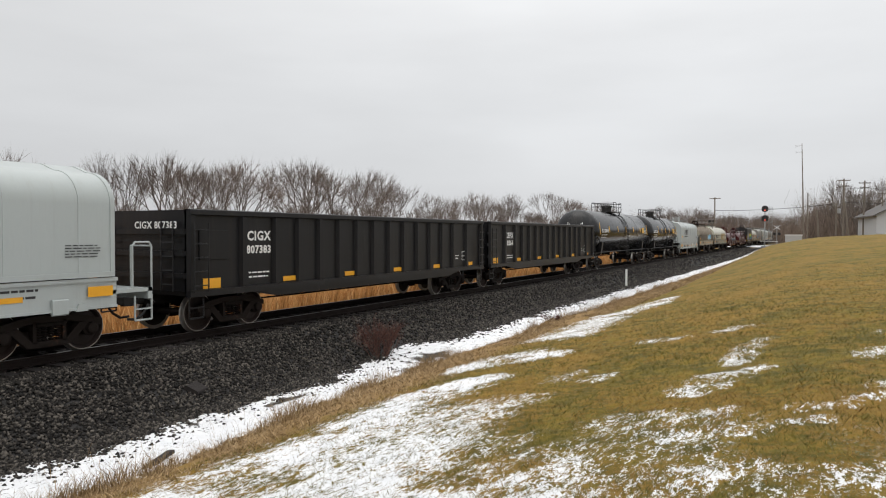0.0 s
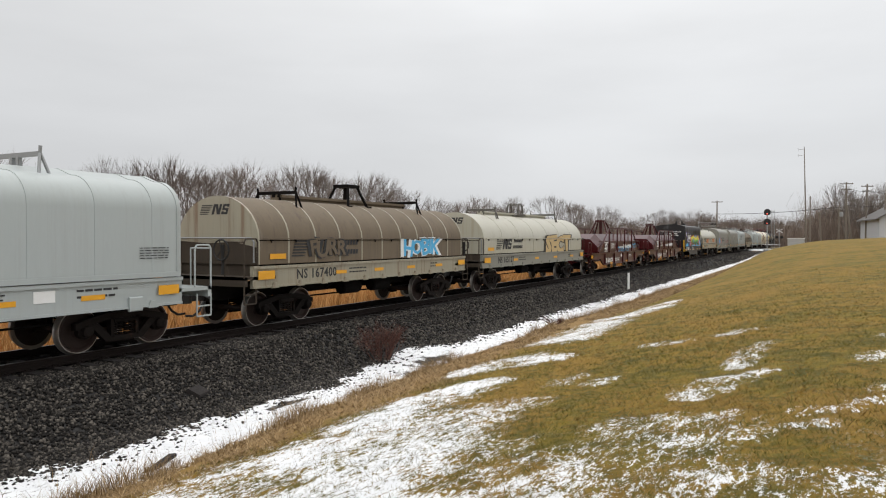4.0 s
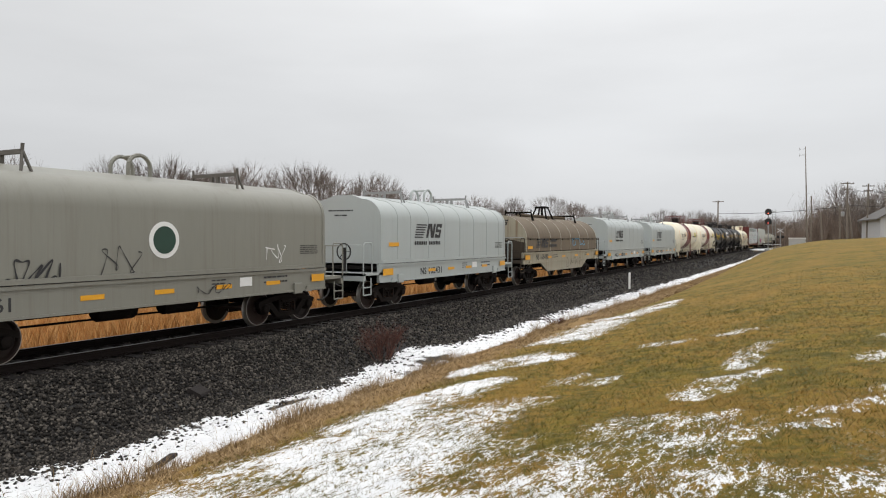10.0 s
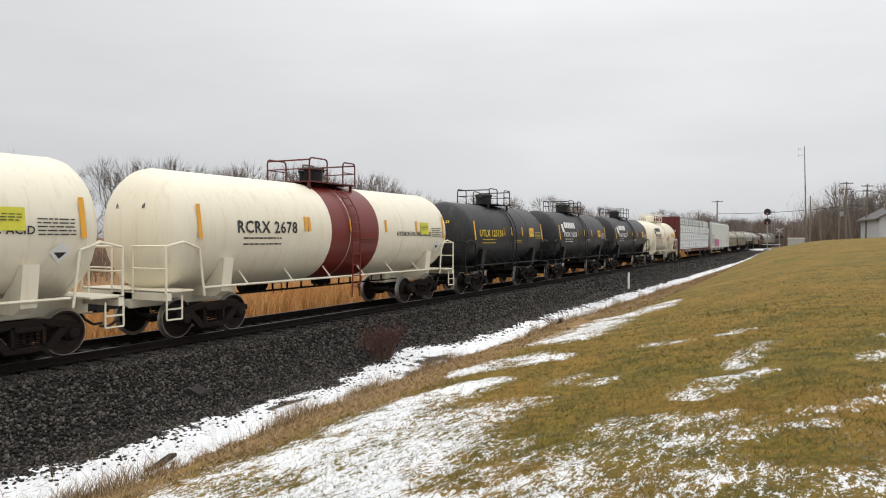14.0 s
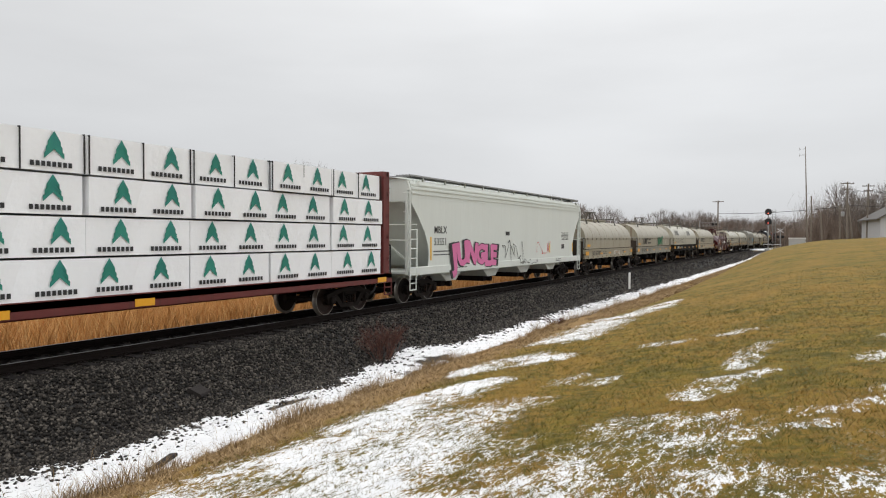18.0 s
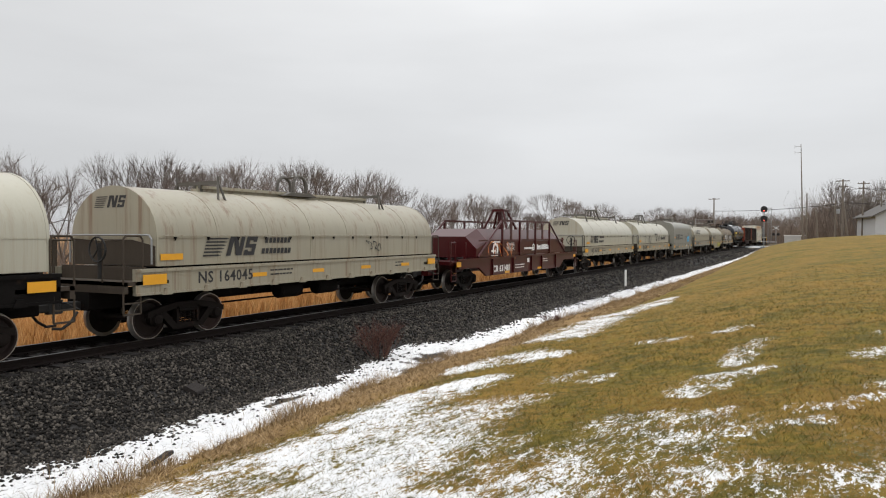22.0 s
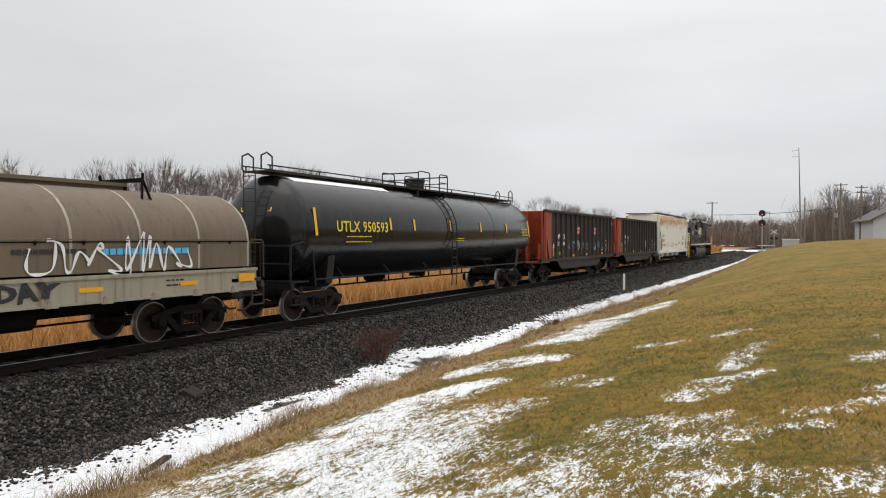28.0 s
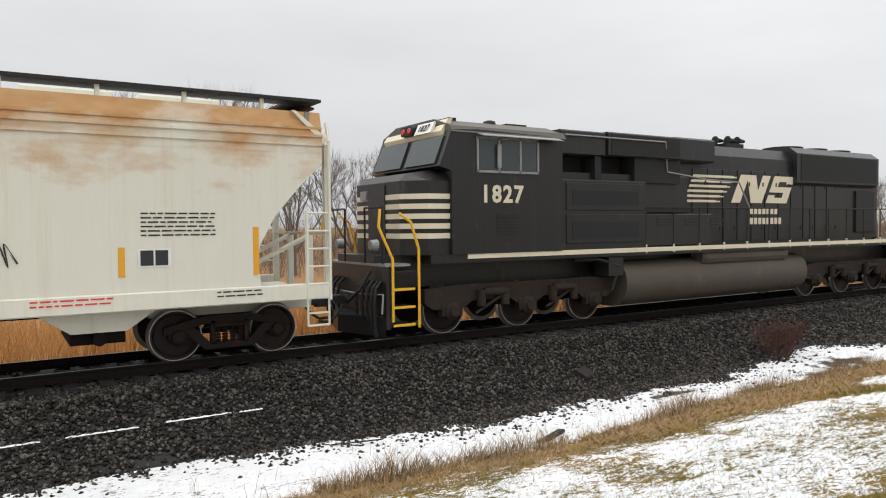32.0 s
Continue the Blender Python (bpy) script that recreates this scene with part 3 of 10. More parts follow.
# ---- grass ----
def blades(name, label, x, y, height, width, lean, mat, rng):
    """Grass blades as bent slivers of two quads each."""
    n = len(x)
    z = land(x, y) - 0.01
    a = rng.random(n) * 6.283
    dx, dy = np.cos(a) * width, np.sin(a) * width
    b = rng.random(n) * 6.283
    lx, ly = np.cos(b) * lean * height, np.sin(b) * lean * height
    v = np.stack([np.stack([x - dx, y - dy, z], -1), np.stack([x + dx, y + dy, z], -1),
                  np.stack([x + dx * 0.7 + lx * 0.35, y + dy * 0.7 + ly * 0.35, z + height * 0.6], -1), np.stack([x - dx * 0.7 + lx * 0.35, y - dy * 0.7 + ly * 0.35, z + height * 0.6], -1),
                  np.stack([x + dx * 0.12 + lx, y + dy * 0.12 + ly, z + height], -1), np.stack([x - dx * 0.12 + lx, y - dy * 0.12 + ly, z + height], -1)], 1).reshape(-1, 3)
    f = (np.array([(0, 1, 2, 3), (3, 2, 4, 5)])[None] + (np.arange(n) * 6)[:, None, None]).reshape(-1, 4)
    return tagged(new(name, np_mesh(name, v, f, mat)), label, "grass", kind="stuff")


def slivers(name, label, x, y, height, width, lean, mat, rng):
    """Short grass: one slim pointed sliver a blade."""
    n = len(x)
    z = land(x, y) - 0.006
    a, b = rng.random(n) * 6.283, rng.random(n) * 6.283
    dx, dy = np.cos(a) * width, np.sin(a) * width
    lx, ly = np.cos(b) * lean * height, np.sin(b) * lean * height
    v = np.stack([np.stack([x - dx, y - dy, z], -1), np.stack([x + dx, y + dy, z], -1), np.stack([x + lx, y + ly, z + height], -1)], 1).reshape(-1, 3)
    return tagged(new(name, np_mesh(name, v, np.arange(n * 3).reshape(n, 3), mat)), label, "grass", kind="stuff")


LAWN_BLADE = island_material("lawn_blades", (0.051, 0.053, 0.0058), (0.095, 0.087, 0.0092), (0.181, 0.139, 0.025), 0.7)
DRY_BLADE = island_material("dry_lawn_blades", (0.105, 0.061, 0.0081), (0.204, 0.119, 0.0183), (0.347, 0.222, 0.0447), 0.7)
STRAW_BLADE = island_material("straw_blades", (0.12, 0.072, 0.030), (0.23, 0.148, 0.066), (0.44, 0.32, 0.175), 0.7)
FIELD_BLADE = island_material("field_blades", (0.34, 0.155, 0.045), (0.50, 0.26, 0.085), (0.62, 0.38, 0.16), 0.8)


def make_grass():
    rng = np.random.default_rng(9)
    n = 400000
    d = 2.5 + 30 * rng.random(n) ** 1.7
    a = np.radians(-36 + 106 * rng.random(n))
    x, y = 14.07 - d * np.sin(a), d * np.cos(a)
    patch = fractal(x * 0.5, y * 0.5, 55)
    tuft = fractal(x * 7.0, y * 3.2, 91, 3)
    cov = snow_cover(x, y)
    cov = np.minimum(cov, 1)
    keep = (rng.random(n) > 0.8 * smooth01((d - 12) / 18)) & (x > lawn_edge(y) - 0.2) & (rng.random(n) > cov * 0.70)
    x, y, d, patch, cov, tuft = x[keep], y[keep], d[keep], patch[keep], cov[keep], tuft[keep]
    h = (0.020 + 0.040 * rng.random(len(x))) * (0.6 + 0.8 * patch) * (0.55 + 0.9 * tuft) * (1 + 0.2 * cov)
    dry = (fractal(x * 0.9 + 4, y * 0.9, 57) + 0.35 * (rng.random(len(x)) - 0.5) + 0.7 * (fractal(x * 4, y * 4, 58) - 0.5)) > 0.49
    dry &= cov < 0.35 + 0.4 * rng.random(len(x))
    w = 0.0013 + 0.00030 * d
    slivers("lawn_grass", "short green winter lawn grass", x[~dry], y[~dry], h[~dry], w[~dry], 0.9, LAWN_BLADE, rng)
    slivers("lawn_grass", "short withered tan lawn grass", x[dry], y[dry], h[dry] * 0.85, w[dry], 1.2, DRY_BLADE, rng)
    # matted straw on the bank, thickest against the ditch
    n = 46000
    y = 2 + 70 * rng.random(n) ** 1.6
    u = rng.random(n) ** 1.3
    x = ditch_edge(y) + (lawn_edge(y) + 0.25 - ditch_edge(y)) * u + rng.normal(0, 0.05, n)
    keep = (snow_cover(x, y) < 0.35) & (fractal(x * 1.5, y * 0.8, 72) > 0.36)
    x, y = x[keep], y[keep]
    blades("bank_straw", "matted orange straw on the ditch bank", x, y, 0.03 + 0.07 * rng.random(len(x)), 0.0030 + 0.0003 * y, 1.6, STRAW_BLADE, rng)
    n = 13000
    y = 3 + 40 * rng.random(n) ** 1.5
    x = ditch_edge(y) + 0.12 + rng.normal(0, 0.12, n)
    clump = fractal(x * 2.2, y * 1.3, 70)
    keep = clump > 0.43
    x, y, clump = x[keep], y[keep], clump[keep]
    blades("bank_grass", "tall dry straw along the snowy ditch", x, y, (0.08 + 0.34 * rng.random(len(x))) * (clump - 0.25) * 2.1, 0.0036, 0.55, STRAW_BLADE, rng)
    n = 300
    y = 2 + 14 * rng.random(n)
    x = 4.4 + 2.0 * rng.random(n)
    blades("ditch_stalks", "sparse dry stalks standing in snow", x, y, 0.10 + 0.22 * rng.random(n), 0.003, 0.35, STRAW_BLADE, rng)
    n = 84000
    y = -12 + 175 * rng.random(n) ** 1.25
    x = -3.6 - 12 * rng.random(n) ** 1.3
    h = 0.55 + 0.75 * rng.random(n) * (0.5 + fractal(x * 0.4, y * 0.4, 12))
    blades("field_grass", "tall orange-brown dry grass beyond the track", x, y, h, 0.008 + y.clip(0) * 0.0005, 0.30, FIELD_BLADE, rng)


make_grass()


# ---- bare trees ----
BARK = material("grey_bark", (0.115, 0.098, 0.086), 0.9, vary=0.35, scale=3, per_object=0.25)
TWIG = material("bare_twigs", (0.15, 0.126, 0.112), 0.9, vary=0.25, scale=2, per_object=0.25)
BRUSH = island_material("brush_twigs", (0.10, 0.074, 0.060), (0.17, 0.13, 0.106), (0.26, 0.21, 0.175))
RED_TWIG = island_material("red_twigs", (0.040, 0.017, 0.013), (0.075, 0.030, 0.022), (0.13, 0.058, 0.040))


def grow(seed, height, spread, depth=5, thin=0.016, twiggy=3):
    """A bare tree: short trunk, limbs that fork again and again into a round crown of fine twigs."""
    rnd = random.Random(seed)
    wood, twigs = Geo(), Geo()

    def turned_off(d, angle, about):
        u = d.orthogonal().normalized()
        u.rotate(Matrix.Rotation(about, 3, d))
        return (d * math.cos(angle) + u * math.sin(angle)).normalized()

    def needle(q, nq, r):
        d = (nq - q).normalized()
        u = d.orthogonal().normalized()
        w = d.cross(u)
        twigs.add([q + u * r, q + (u * -0.5 + w * 0.87) * r, q + (u * -0.5 - w * 0.87) * r, nq], [(0, 1, 3), (1, 2, 3), (2, 0, 3)])

    def limb(q, d, length, r, level):
        bend = Vector((rnd.uniform(-1, 1), rnd.uniform(-1, 1), rnd.uniform(-0.1, 0.5))) * 0.14
        mid = q + d * length * 0.5
        d2 = (d + bend).normalized()
        end = mid + d2 * length * 0.5
        n = 5 if level < 2 else 3
        wood.rod(q, mid, r, n, r * 0.86), wood.rod(mid, end, r * 0.86, n, r * 0.68)
        if level >= 2:
            for _ in range(twiggy):
                a = q.lerp(end, rnd.uniform(0.2, 1.0))
                t = turned_off(d2, rnd.uniform(0.4, 0.9), rnd.uniform(0, 6.28)) + Vector((0, 0, 0.15))
                needle(a, a + t.normalized() * height * rnd.uniform(0.035, 0.10), thin * 0.8)
        if level == depth:
            for _ in range(twiggy + 1):
                t = turned_off(d2, rnd.uniform(0.1, 0.6), rnd.uniform(0, 6.28)) + Vector((0, 0, 0.1))
                needle(end, end + t.normalized() * height * rnd.uniform(0.04, 0.125), thin * 0.8)
            return
        forks = 2 if rnd.random() < 0.55 else 3
        roll = rnd.uniform(0, 6.28)
        for k in range(forks):
            wide = rnd.uniform(0.22, 0.46) * spread * (1.0 if level else 1.15)
            nd = (turned_off(d2, wide, roll + k * 6.28 / forks + rnd.uniform(-0.4, 0.4)) + Vector((0, 0, 0.10))).normalized()
            limb(end, nd, length * rnd.uniform(0.68, 0.86), max(thin * 0.9, r * 0.62), level + 1)

    base = Vector((0, 0, height * 0.16))
    wood.rod((0, 0, 0), base, height * 0.019, 7, height * 0.015)
    for k in range(4):
        tilt = radians(rnd.uniform(8, 34)) * spread
        a = k * 1.57 + rnd.uniform(-0.4, 0.4)
        limb(base * rnd.uniform(0.85, 1.0), Vector((math.sin(tilt) * math.cos(a), math.sin(tilt) * math.sin(a), math.cos(tilt))), height * rnd.uniform(0.19, 0.24), height * 0.0095, 1)
    return wood.mesh("trunk", BARK, fix=False), twigs.mesh("crown", TWIG, fix=False)


def make_trees():
    full = [grow(s, 10.0, sp, 5, 0.0125, 4) for s, sp in ((1, 1.05), (2, 1.2), (3, 0.9), (7, 1.0))]
    plain = [grow(s, 10.0, sp, 4, 0.024, 4) for s, sp in ((4, 1.15), (5, 1.0), (6, 0.9))]
    kinds = full + plain
    tops = [max(v.co.z for v in c.vertices) for w, c in kinds]
    rnd = random.Random(12)
    # broad trees at the wood's edge: y along the track, height
    edge = [(-6, 11), (1, 12), (8, 12.5), (13, 13.5), (19, 10.5), (24, 9.6), (28, 9.8), (32, 9.6), (36.5, 9.0), (42, 10.4), (45.5, 10.6), (51, 10.4), (53.5, 10.9), (56, 10.6), (63.5, 11.9), (67, 10.8), (71, 11.5),
            (75.6, 11.4), (84, 10.6), (95, 9.5), (101, 9.2), (108, 10.6), (114, 9.6), (121, 10.6), (129, 9.0), (149, 11.8), (165, 11.0), (178, 9.6), (190, 11.3), (205, 10.4)]
    spots = [(-38 + rnd.uniform(-1.5, 1.5), y, h * 1.07, rnd.randrange(len(full))) for y, h in edge]
    y = -20.0
    while y < 235:
        spots.append((-47 - rnd.uniform(0, 8), y, rnd.uniform(7.4, 9.6), len(full) + rnd.randrange(len(plain))))
        y += rnd.uniform(4.5, 8.5)
    # the wood behind the road and the one behind the house
    for x, yy, h in ((-31, 230, 12.4), (-27, 233, 11.0), (-19.5, 230, 12.0), (-16, 232, 11.4)):
        spots.append((x, yy, h, rnd.randrange(len(full))))
    for k in range(34):
        spots.append((rnd.uniform(-52, 10), rnd.uniform(238, 290), rnd.uniform(8.6, 10.6), len(full) + rnd.randrange(len(plain))))
    for k in range(30):
        spots.append((rnd.uniform(13, 50), rnd.uniform(178, 215), rnd.uniform(9.5, 12.2), len(full) + rnd.randrange(len(plain))))
    for x, yy, h in ((18.3, 150, 13.6), (21.0, 156, 12.5), (23.4, 152, 13.6)):
        spots.append((x, yy, h, 2))
    first = {}
    for x, yy, h, i in spots:
        s = h / tops[i]
        at = pose(x, yy, float(land(x, yy)) - 0.1, 0, 0, rnd.uniform(0, 360)) @ Matrix.Diagonal((s * rnd.uniform(0.9, 1.1), s * rnd.uniform(0.9, 1.1), s, 1))
        if i not in first:
            t = thing("tree", "bare grey-brown deciduous tree at the wood's edge", "tree", group="wood beyond the track")
            part("trunk", kinds[i][0], BARK, t), part("crown", kinds[i][1], TWIG, t)
            first[i] = t
        else:
            t = copy_thing(first[i], pose(0, 0, 0))
        t.matrix_basis = at
    # thicket under the trees
    rng = np.random.default_rng(31)

    def thicket(name, label, n, x0, x1, y0, y1, h0, h1, width, mat):
        y = y0 + (y1 - y0) * rng.random(n)
        x = x0 + (x1 - x0) * rng.random(n)
        bumps = fractal(x * 0.12, y * 0.12, 44)
        h = (h0 + (h1 - h0) * rng.random(n)) * (0.45 + 1.1 * bumps)
        z = land(x, y) - 0.1
        segs_v, segs_f, off = [], [], 0
        px, py, pz = x, y, z
        dx, dy = (rng.random(n) - 0.5) * 0.7, (rng.random(n) - 0.5) * 0.7
        for lev in range(3):
            nx, ny, nz = px + dx * h / 3, py + dy * h / 3, pz + h / 3
            w = width * (1 - lev * 0.28)
            v = np.stack([np.stack([px - w, py, pz], -1), np.stack([px + w, py + w, pz], -1), np.stack([nx + w * 0.7, ny + w * 0.7, nz], -1), np.stack([nx - w * 0.7, ny, nz], -1)], 1)
            segs_v.append(v.reshape(-1, 3))
            segs_f.append((np.arange(4)[None] + (np.arange(n) * 4)[:, None]) + off)
            off += n * 4
            for _ in range(2):
                bx, by = (rng.random(n) - 0.5) * 1.1, (rng.random(n) - 0.5) * 1.1
                ex, ey, ez = nx + bx * h / 3.2, ny + by * h / 3.2, nz + h / 3.4
                w2 = w * 0.55
                v = np.stack([np.stack([nx - w2, ny, nz], -1), np.stack([nx + w2, ny + w2, nz], -1), np.stack([ex + w2 * 0.4, ey + w2 * 0.4, ez], -1), np.stack([ex - w2 * 0.4, ey, ez], -1)], 1)
                segs_v.append(v.reshape(-1, 3))
                segs_f.append((np.arange(4)[None] + (np.arange(n) * 4)[:, None]) + off)
                off += n * 4
            px, py, pz = nx, ny, nz
            dx, dy = dx + (rng.random(n) - 0.5) * 0.5, dy + (rng.random(n) - 0.5) * 0.5
        tagged(new(name, np_mesh(name, np.concatenate(segs_v), np.concatenate(segs_f), mat)), label, "thicket", kind="stuff")
    thicket("brush", "brown leafless brush under the trees", 13000, -62, -34, -25, 235, 1.4, 4.4, 0.018, BRUSH)
    thicket("far_wood", "dense grey-brown leafless wood behind the road", 6500, -75, 9, 236, 300, 3.0, 7.4, 0.055, BRUSH)
    thicket("far_wood", "dense grey-brown leafless wood behind the house", 9000, 11.5, 75, 176, 230, 3.6, 9.4, 0.045, BRUSH)

    # low red-twigged bush on the ballast edge
    g = Geo()
    rnd = random.Random(6)

    def shoot(p, d, length, r, level):
        q = p + d * length
        g.rod(p, q, r, 3, r * 0.6)
        if level < 4:
            for _ in range(3 if level < 3 else 2):
                nd = (d + Vector((rnd.uniform(-1, 1), rnd.uniform(-1, 1), rnd.uniform(-0.3, 0.6))) * 0.5).normalized()
                shoot(p + d * length * rnd.uniform(0.5, 1), nd, length * rnd.uniform(0.5, 0.8), r * 0.62, level + 1)
    for _ in range(30):
        a = rnd.uniform(0, 6.28)
        shoot(Vector((math.cos(a) * 0.12, math.sin(a) * 0.16, 0)), Vector((math.cos(a) * rnd.uniform(0.2, 0.8), math.sin(a) * rnd.uniform(0.2, 1.0), 1)).normalized(), 0.46, 0.008, 0)
    b = thing("bush", "leafless red-brown bush at the ballast edge", "bush", pose(3.62, 16.3, -1.08) @ Matrix.Diagonal((1.12, 1.35, 1.12, 1)))
    part("foliage", g.mesh("foliage", RED_TWIG, fix=False), RED_TWIG, b)
    me = b.children[0].data
    for x, y, s in ((6.3, 22.6, 0.36),):
        c = thing("bush", "small dark leafless weed clump in the ditch", "bush", pose(x, y, float(land(x, y)), 0, 0, 70) @ Matrix.Diagonal((s * 1.6, s * 1.6, s * 0.8, 1)))
        part("foliage", me, RED_TWIG, c)


make_trees()


# ---- signals, poles, crossing, buildings ----
GALV_OLD = material("old_galvanised_steel", (0.32, 0.33, 0.33), 0.5, 0.4, vary=0.2, scale=4)
POLE_WOOD = material("weathered_pole_wood", (0.17, 0.145, 0.12), 0.9, vary=0.35, scale=3, streak=0.8, bump=0.3)
SIGNAL_BLACK = material("signal_black", (0.010, 0.010, 0.011), 0.55, vary=0.3, scale=6)
WIRE = material("dark_wire", (0.03, 0.03, 0.03), 0.7, vary=0.2, scale=5)
PLASTIC_WHITE = material("white_marker_plastic", (0.72, 0.72, 0.70), 0.5, vary=0.1, scale=6)
SHED = material("shed_aluminium", (0.42, 0.43, 0.44), 0.45, 0.3, vary=0.15, scale=3)
SIDING = material("grey_siding", (0.42, 0.43, 0.45), 0.7, vary=0.12, scale=2)
ROOF = material("dark_shingles", (0.11, 0.105, 0.10), 0.9, vary=0.3, scale=6)
ASPHALT = material("road_asphalt", (0.085, 0.085, 0.088), 0.85, vary=0.3, scale=3, bump=0.3)
DARK_GLASS = material("dark_glass", (0.02, 0.022, 0.025), 0.1, vary=0.1, scale=3)
CAR_SILVER = material("dark_grey_car_paint", (0.09, 0.10, 0.11), 0.3, 0.4, vary=0.1, scale=2)
TYRE = material("tyre_rubber", (0.015, 0.015, 0.015), 0.8, vary=0.2, scale=6)
TRIM_WHITE = material("white_trim", (0.70, 0.70, 0.70), 0.6, vary=0.1, scale=4)
GATE_RED = material("gate_red", (0.50, 0.05, 0.04), 0.5, vary=0.1, scale=4)


def glow(name, colour, strength):
    m = bpy.data.materials.new(name)
    m.use_nodes = True
    b = m.node_tree.nodes["Principled BSDF"]
    b.inputs["Base Color"].default_value = (*colour, 1)
    b.inputs["Emission Color"].default_value, b.inputs["Emission Strength"].default_value = (*colour, 1), strength
    return m


RED_GLOW = glow("red_signal_lens", (1.0, 0.12, 0.08), 3.0)


def level(x, y):
    return float(land(x, y))


def make_signal():
    x, y = 4.4, 160.0
    s = thing("railway_signal", "railway signal mast with two black heads, red lit", "signal", pose(x, y, level(x, y)))
    part("mast", Geo().rod((0, 0, 0), (0, 0, 7.4), 0.11, 10).box(-0.4, 0.4, -0.4, 0.4, -0.1, 0.25), GALV_OLD, s)
    for z in (7.9, 5.95):
        head = part("signal_head", Geo().turned_y([(-0.12, 0.0), (-0.12, 0.62), (-0.06, 0.66), (0.0, 0.62)], 0, z, 24), SIGNAL_BLACK, s, "black oval signal head")
        part("head_extension", Geo().box(-0.60, 0.60, -0.10, -0.02, z - 0.55, z + 0.25, 0.1), SIGNAL_BLACK, head)
        for k, dz in enumerate((0.34, 0.0, -0.34)):
            part("hood", Geo().turned_y([(-0.40, 0.13), (-0.12, 0.14)], 0, z + dz, 12), SIGNAL_BLACK, head)
        part("lens", Geo().turned_y([(-0.42, 0.06), (-0.41, 0.09)], 0, z - 0.34, 10), RED_GLOW, head, "red lit lens")
    g = Geo()
    for dx in (0.75, 1.35):
        g.rod((dx, 0.3, 0), (dx, 0.3, 8.3), 0.035, 5)
    for k in range(26):
        g.rod((0.75, 0.3, 0.3 + k * 0.32), (1.35, 0.3, 0.3 + k * 0.32), 0.025, 4)
    for z in (5.2, 6.8, 8.0):
        g.box(0.1, 1.45, 0.1, 0.5, z, z + 0.05)
    part("ladder", g, GALV_OLD, s)


def make_crossing():
    """The road over the track, with a cantilever of lamps, gates and a relay shed."""
    thing("road", "grey asphalt road over the railway crossing", "road", kind="structure", mat=ASPHALT,
          geo=Geo().along_x([(163.5, -0.5), (171.5, -0.5), (171.3, -0.10), (167.5, -0.05), (163.7, -0.10)], -160, 90))
    thing("road_snow", "thin snow along the road edge", "snow", kind="stuff", mat=SNOW_PATCH,
          geo=Geo().along_x([(161.2, -0.40), (163.8, -0.40), (163.6, -0.06), (162.4, -0.02), (161.4, -0.16)], -70, 3.5).along_x([(171.4, -0.4), (173.2, -0.4), (172.6, -0.02), (171.5, -0.06)], -70, 8))
    c = thing("crossing_signal", "steel cantilever with crossing lamps over the road", "crossing signal", pose(-9.0, 160.5, -0.25))
    part("mast", Geo().rod((0, 0, 0), (0, 0, 6.2), 0.14, 8), GALV_OLD, c)
    g = Geo()
    for dz in (5.1, 5.9):
        g.rod((0, 0, dz), (4.0, 0, dz), 0.06, 5)
    for k in range(6):
        g.rod((k * 0.66, 0, 5.1), ((k + 1) * 0.66, 0, 5.9), 0.035, 4)
        g.rod(((k + 1) * 0.66, 0, 5.1), ((k + 1) * 0.66, 0, 5.9), 0.035, 4)
    g.box(0, 4.0, -0.3, 0.3, 5.9, 5.95)
    part("arm", g, GALV_OLD, c)
    for x in (2.7, 3.5):
        part("lamp", Geo().turned_y([(-0.15, 0.30), (-0.05, 0.32), (0.0, 0.12)], x, 5.45, 14), SIGNAL_BLACK, c)
    for x in (-0.4, 0.4):
        part("lamp", Geo().turned_y([(-0.25, 0.28), (-0.15, 0.30), (-0.1, 0.12)], x, 2.7, 14), SIGNAL_BLACK, c)
    part("cross_arm", Geo().rod((-0.6, -0.15, 4.3), (0.6, -0.15, 3.5), 0.09, 4).rod((0.6, -0.15, 4.3), (-0.6, -0.15, 3.5), 0.09, 4), TRIM_WHITE, c)
    gate = thing("crossing_gate", "lowered crossing gate arm, white and red", "crossing gate", pose(-8.2, 161.2, -0.25))
    part("gate_post", Geo().box(-0.25, 0.25, -0.25, 0.25, 0, 1.3, 0.04), GALV_OLD, gate)
    for k in range(8):
        part("arm_section", Geo().box(k * 0.9, (k + 1) * 0.9, -0.03, 0.03, 1.05 + k * 0.02, 1.19 + k * 0.02), TRIM_WHITE if k % 2 else GATE_RED, gate)
    c2 = thing("crossing_signal", "crossing lamps on a short mast by the shed", "crossing signal", pose(6.5, 163, level(6.5, 163)))
    part("mast", Geo().rod((0, 0, 0), (0, 0, 4.6), 0.08, 8), GALV_OLD, c2)
    part("cross_arm", Geo().rod((-0.6, -0.15, 4.5), (0.6, -0.15, 3.7), 0.08, 4).rod((0.6, -0.15, 4.5), (-0.6, -0.15, 3.7), 0.08, 4), TRIM_WHITE, c2)
    for x in (-0.45, 0.45):
        part("lamp", Geo().turned_y([(-0.2, 0.28), (-0.1, 0.30), (0.0, 0.12)], x, 2.8, 14), SIGNAL_BLACK, c2)
    part("gate_arm", Geo().rod((0.2, 0, 1.2), (-3.2, 0, 1.25), 0.06, 5), TRIM_WHITE, c2)
    s = thing("relay_shed", "small aluminium relay shed with a flat roof", "shed", pose(9.7, 160, level(9.7, 160)))
    part("body", Geo().box(-1.5, 1.5, -1.1, 1.1, 0, 2.45, 0.02), SHED, s)
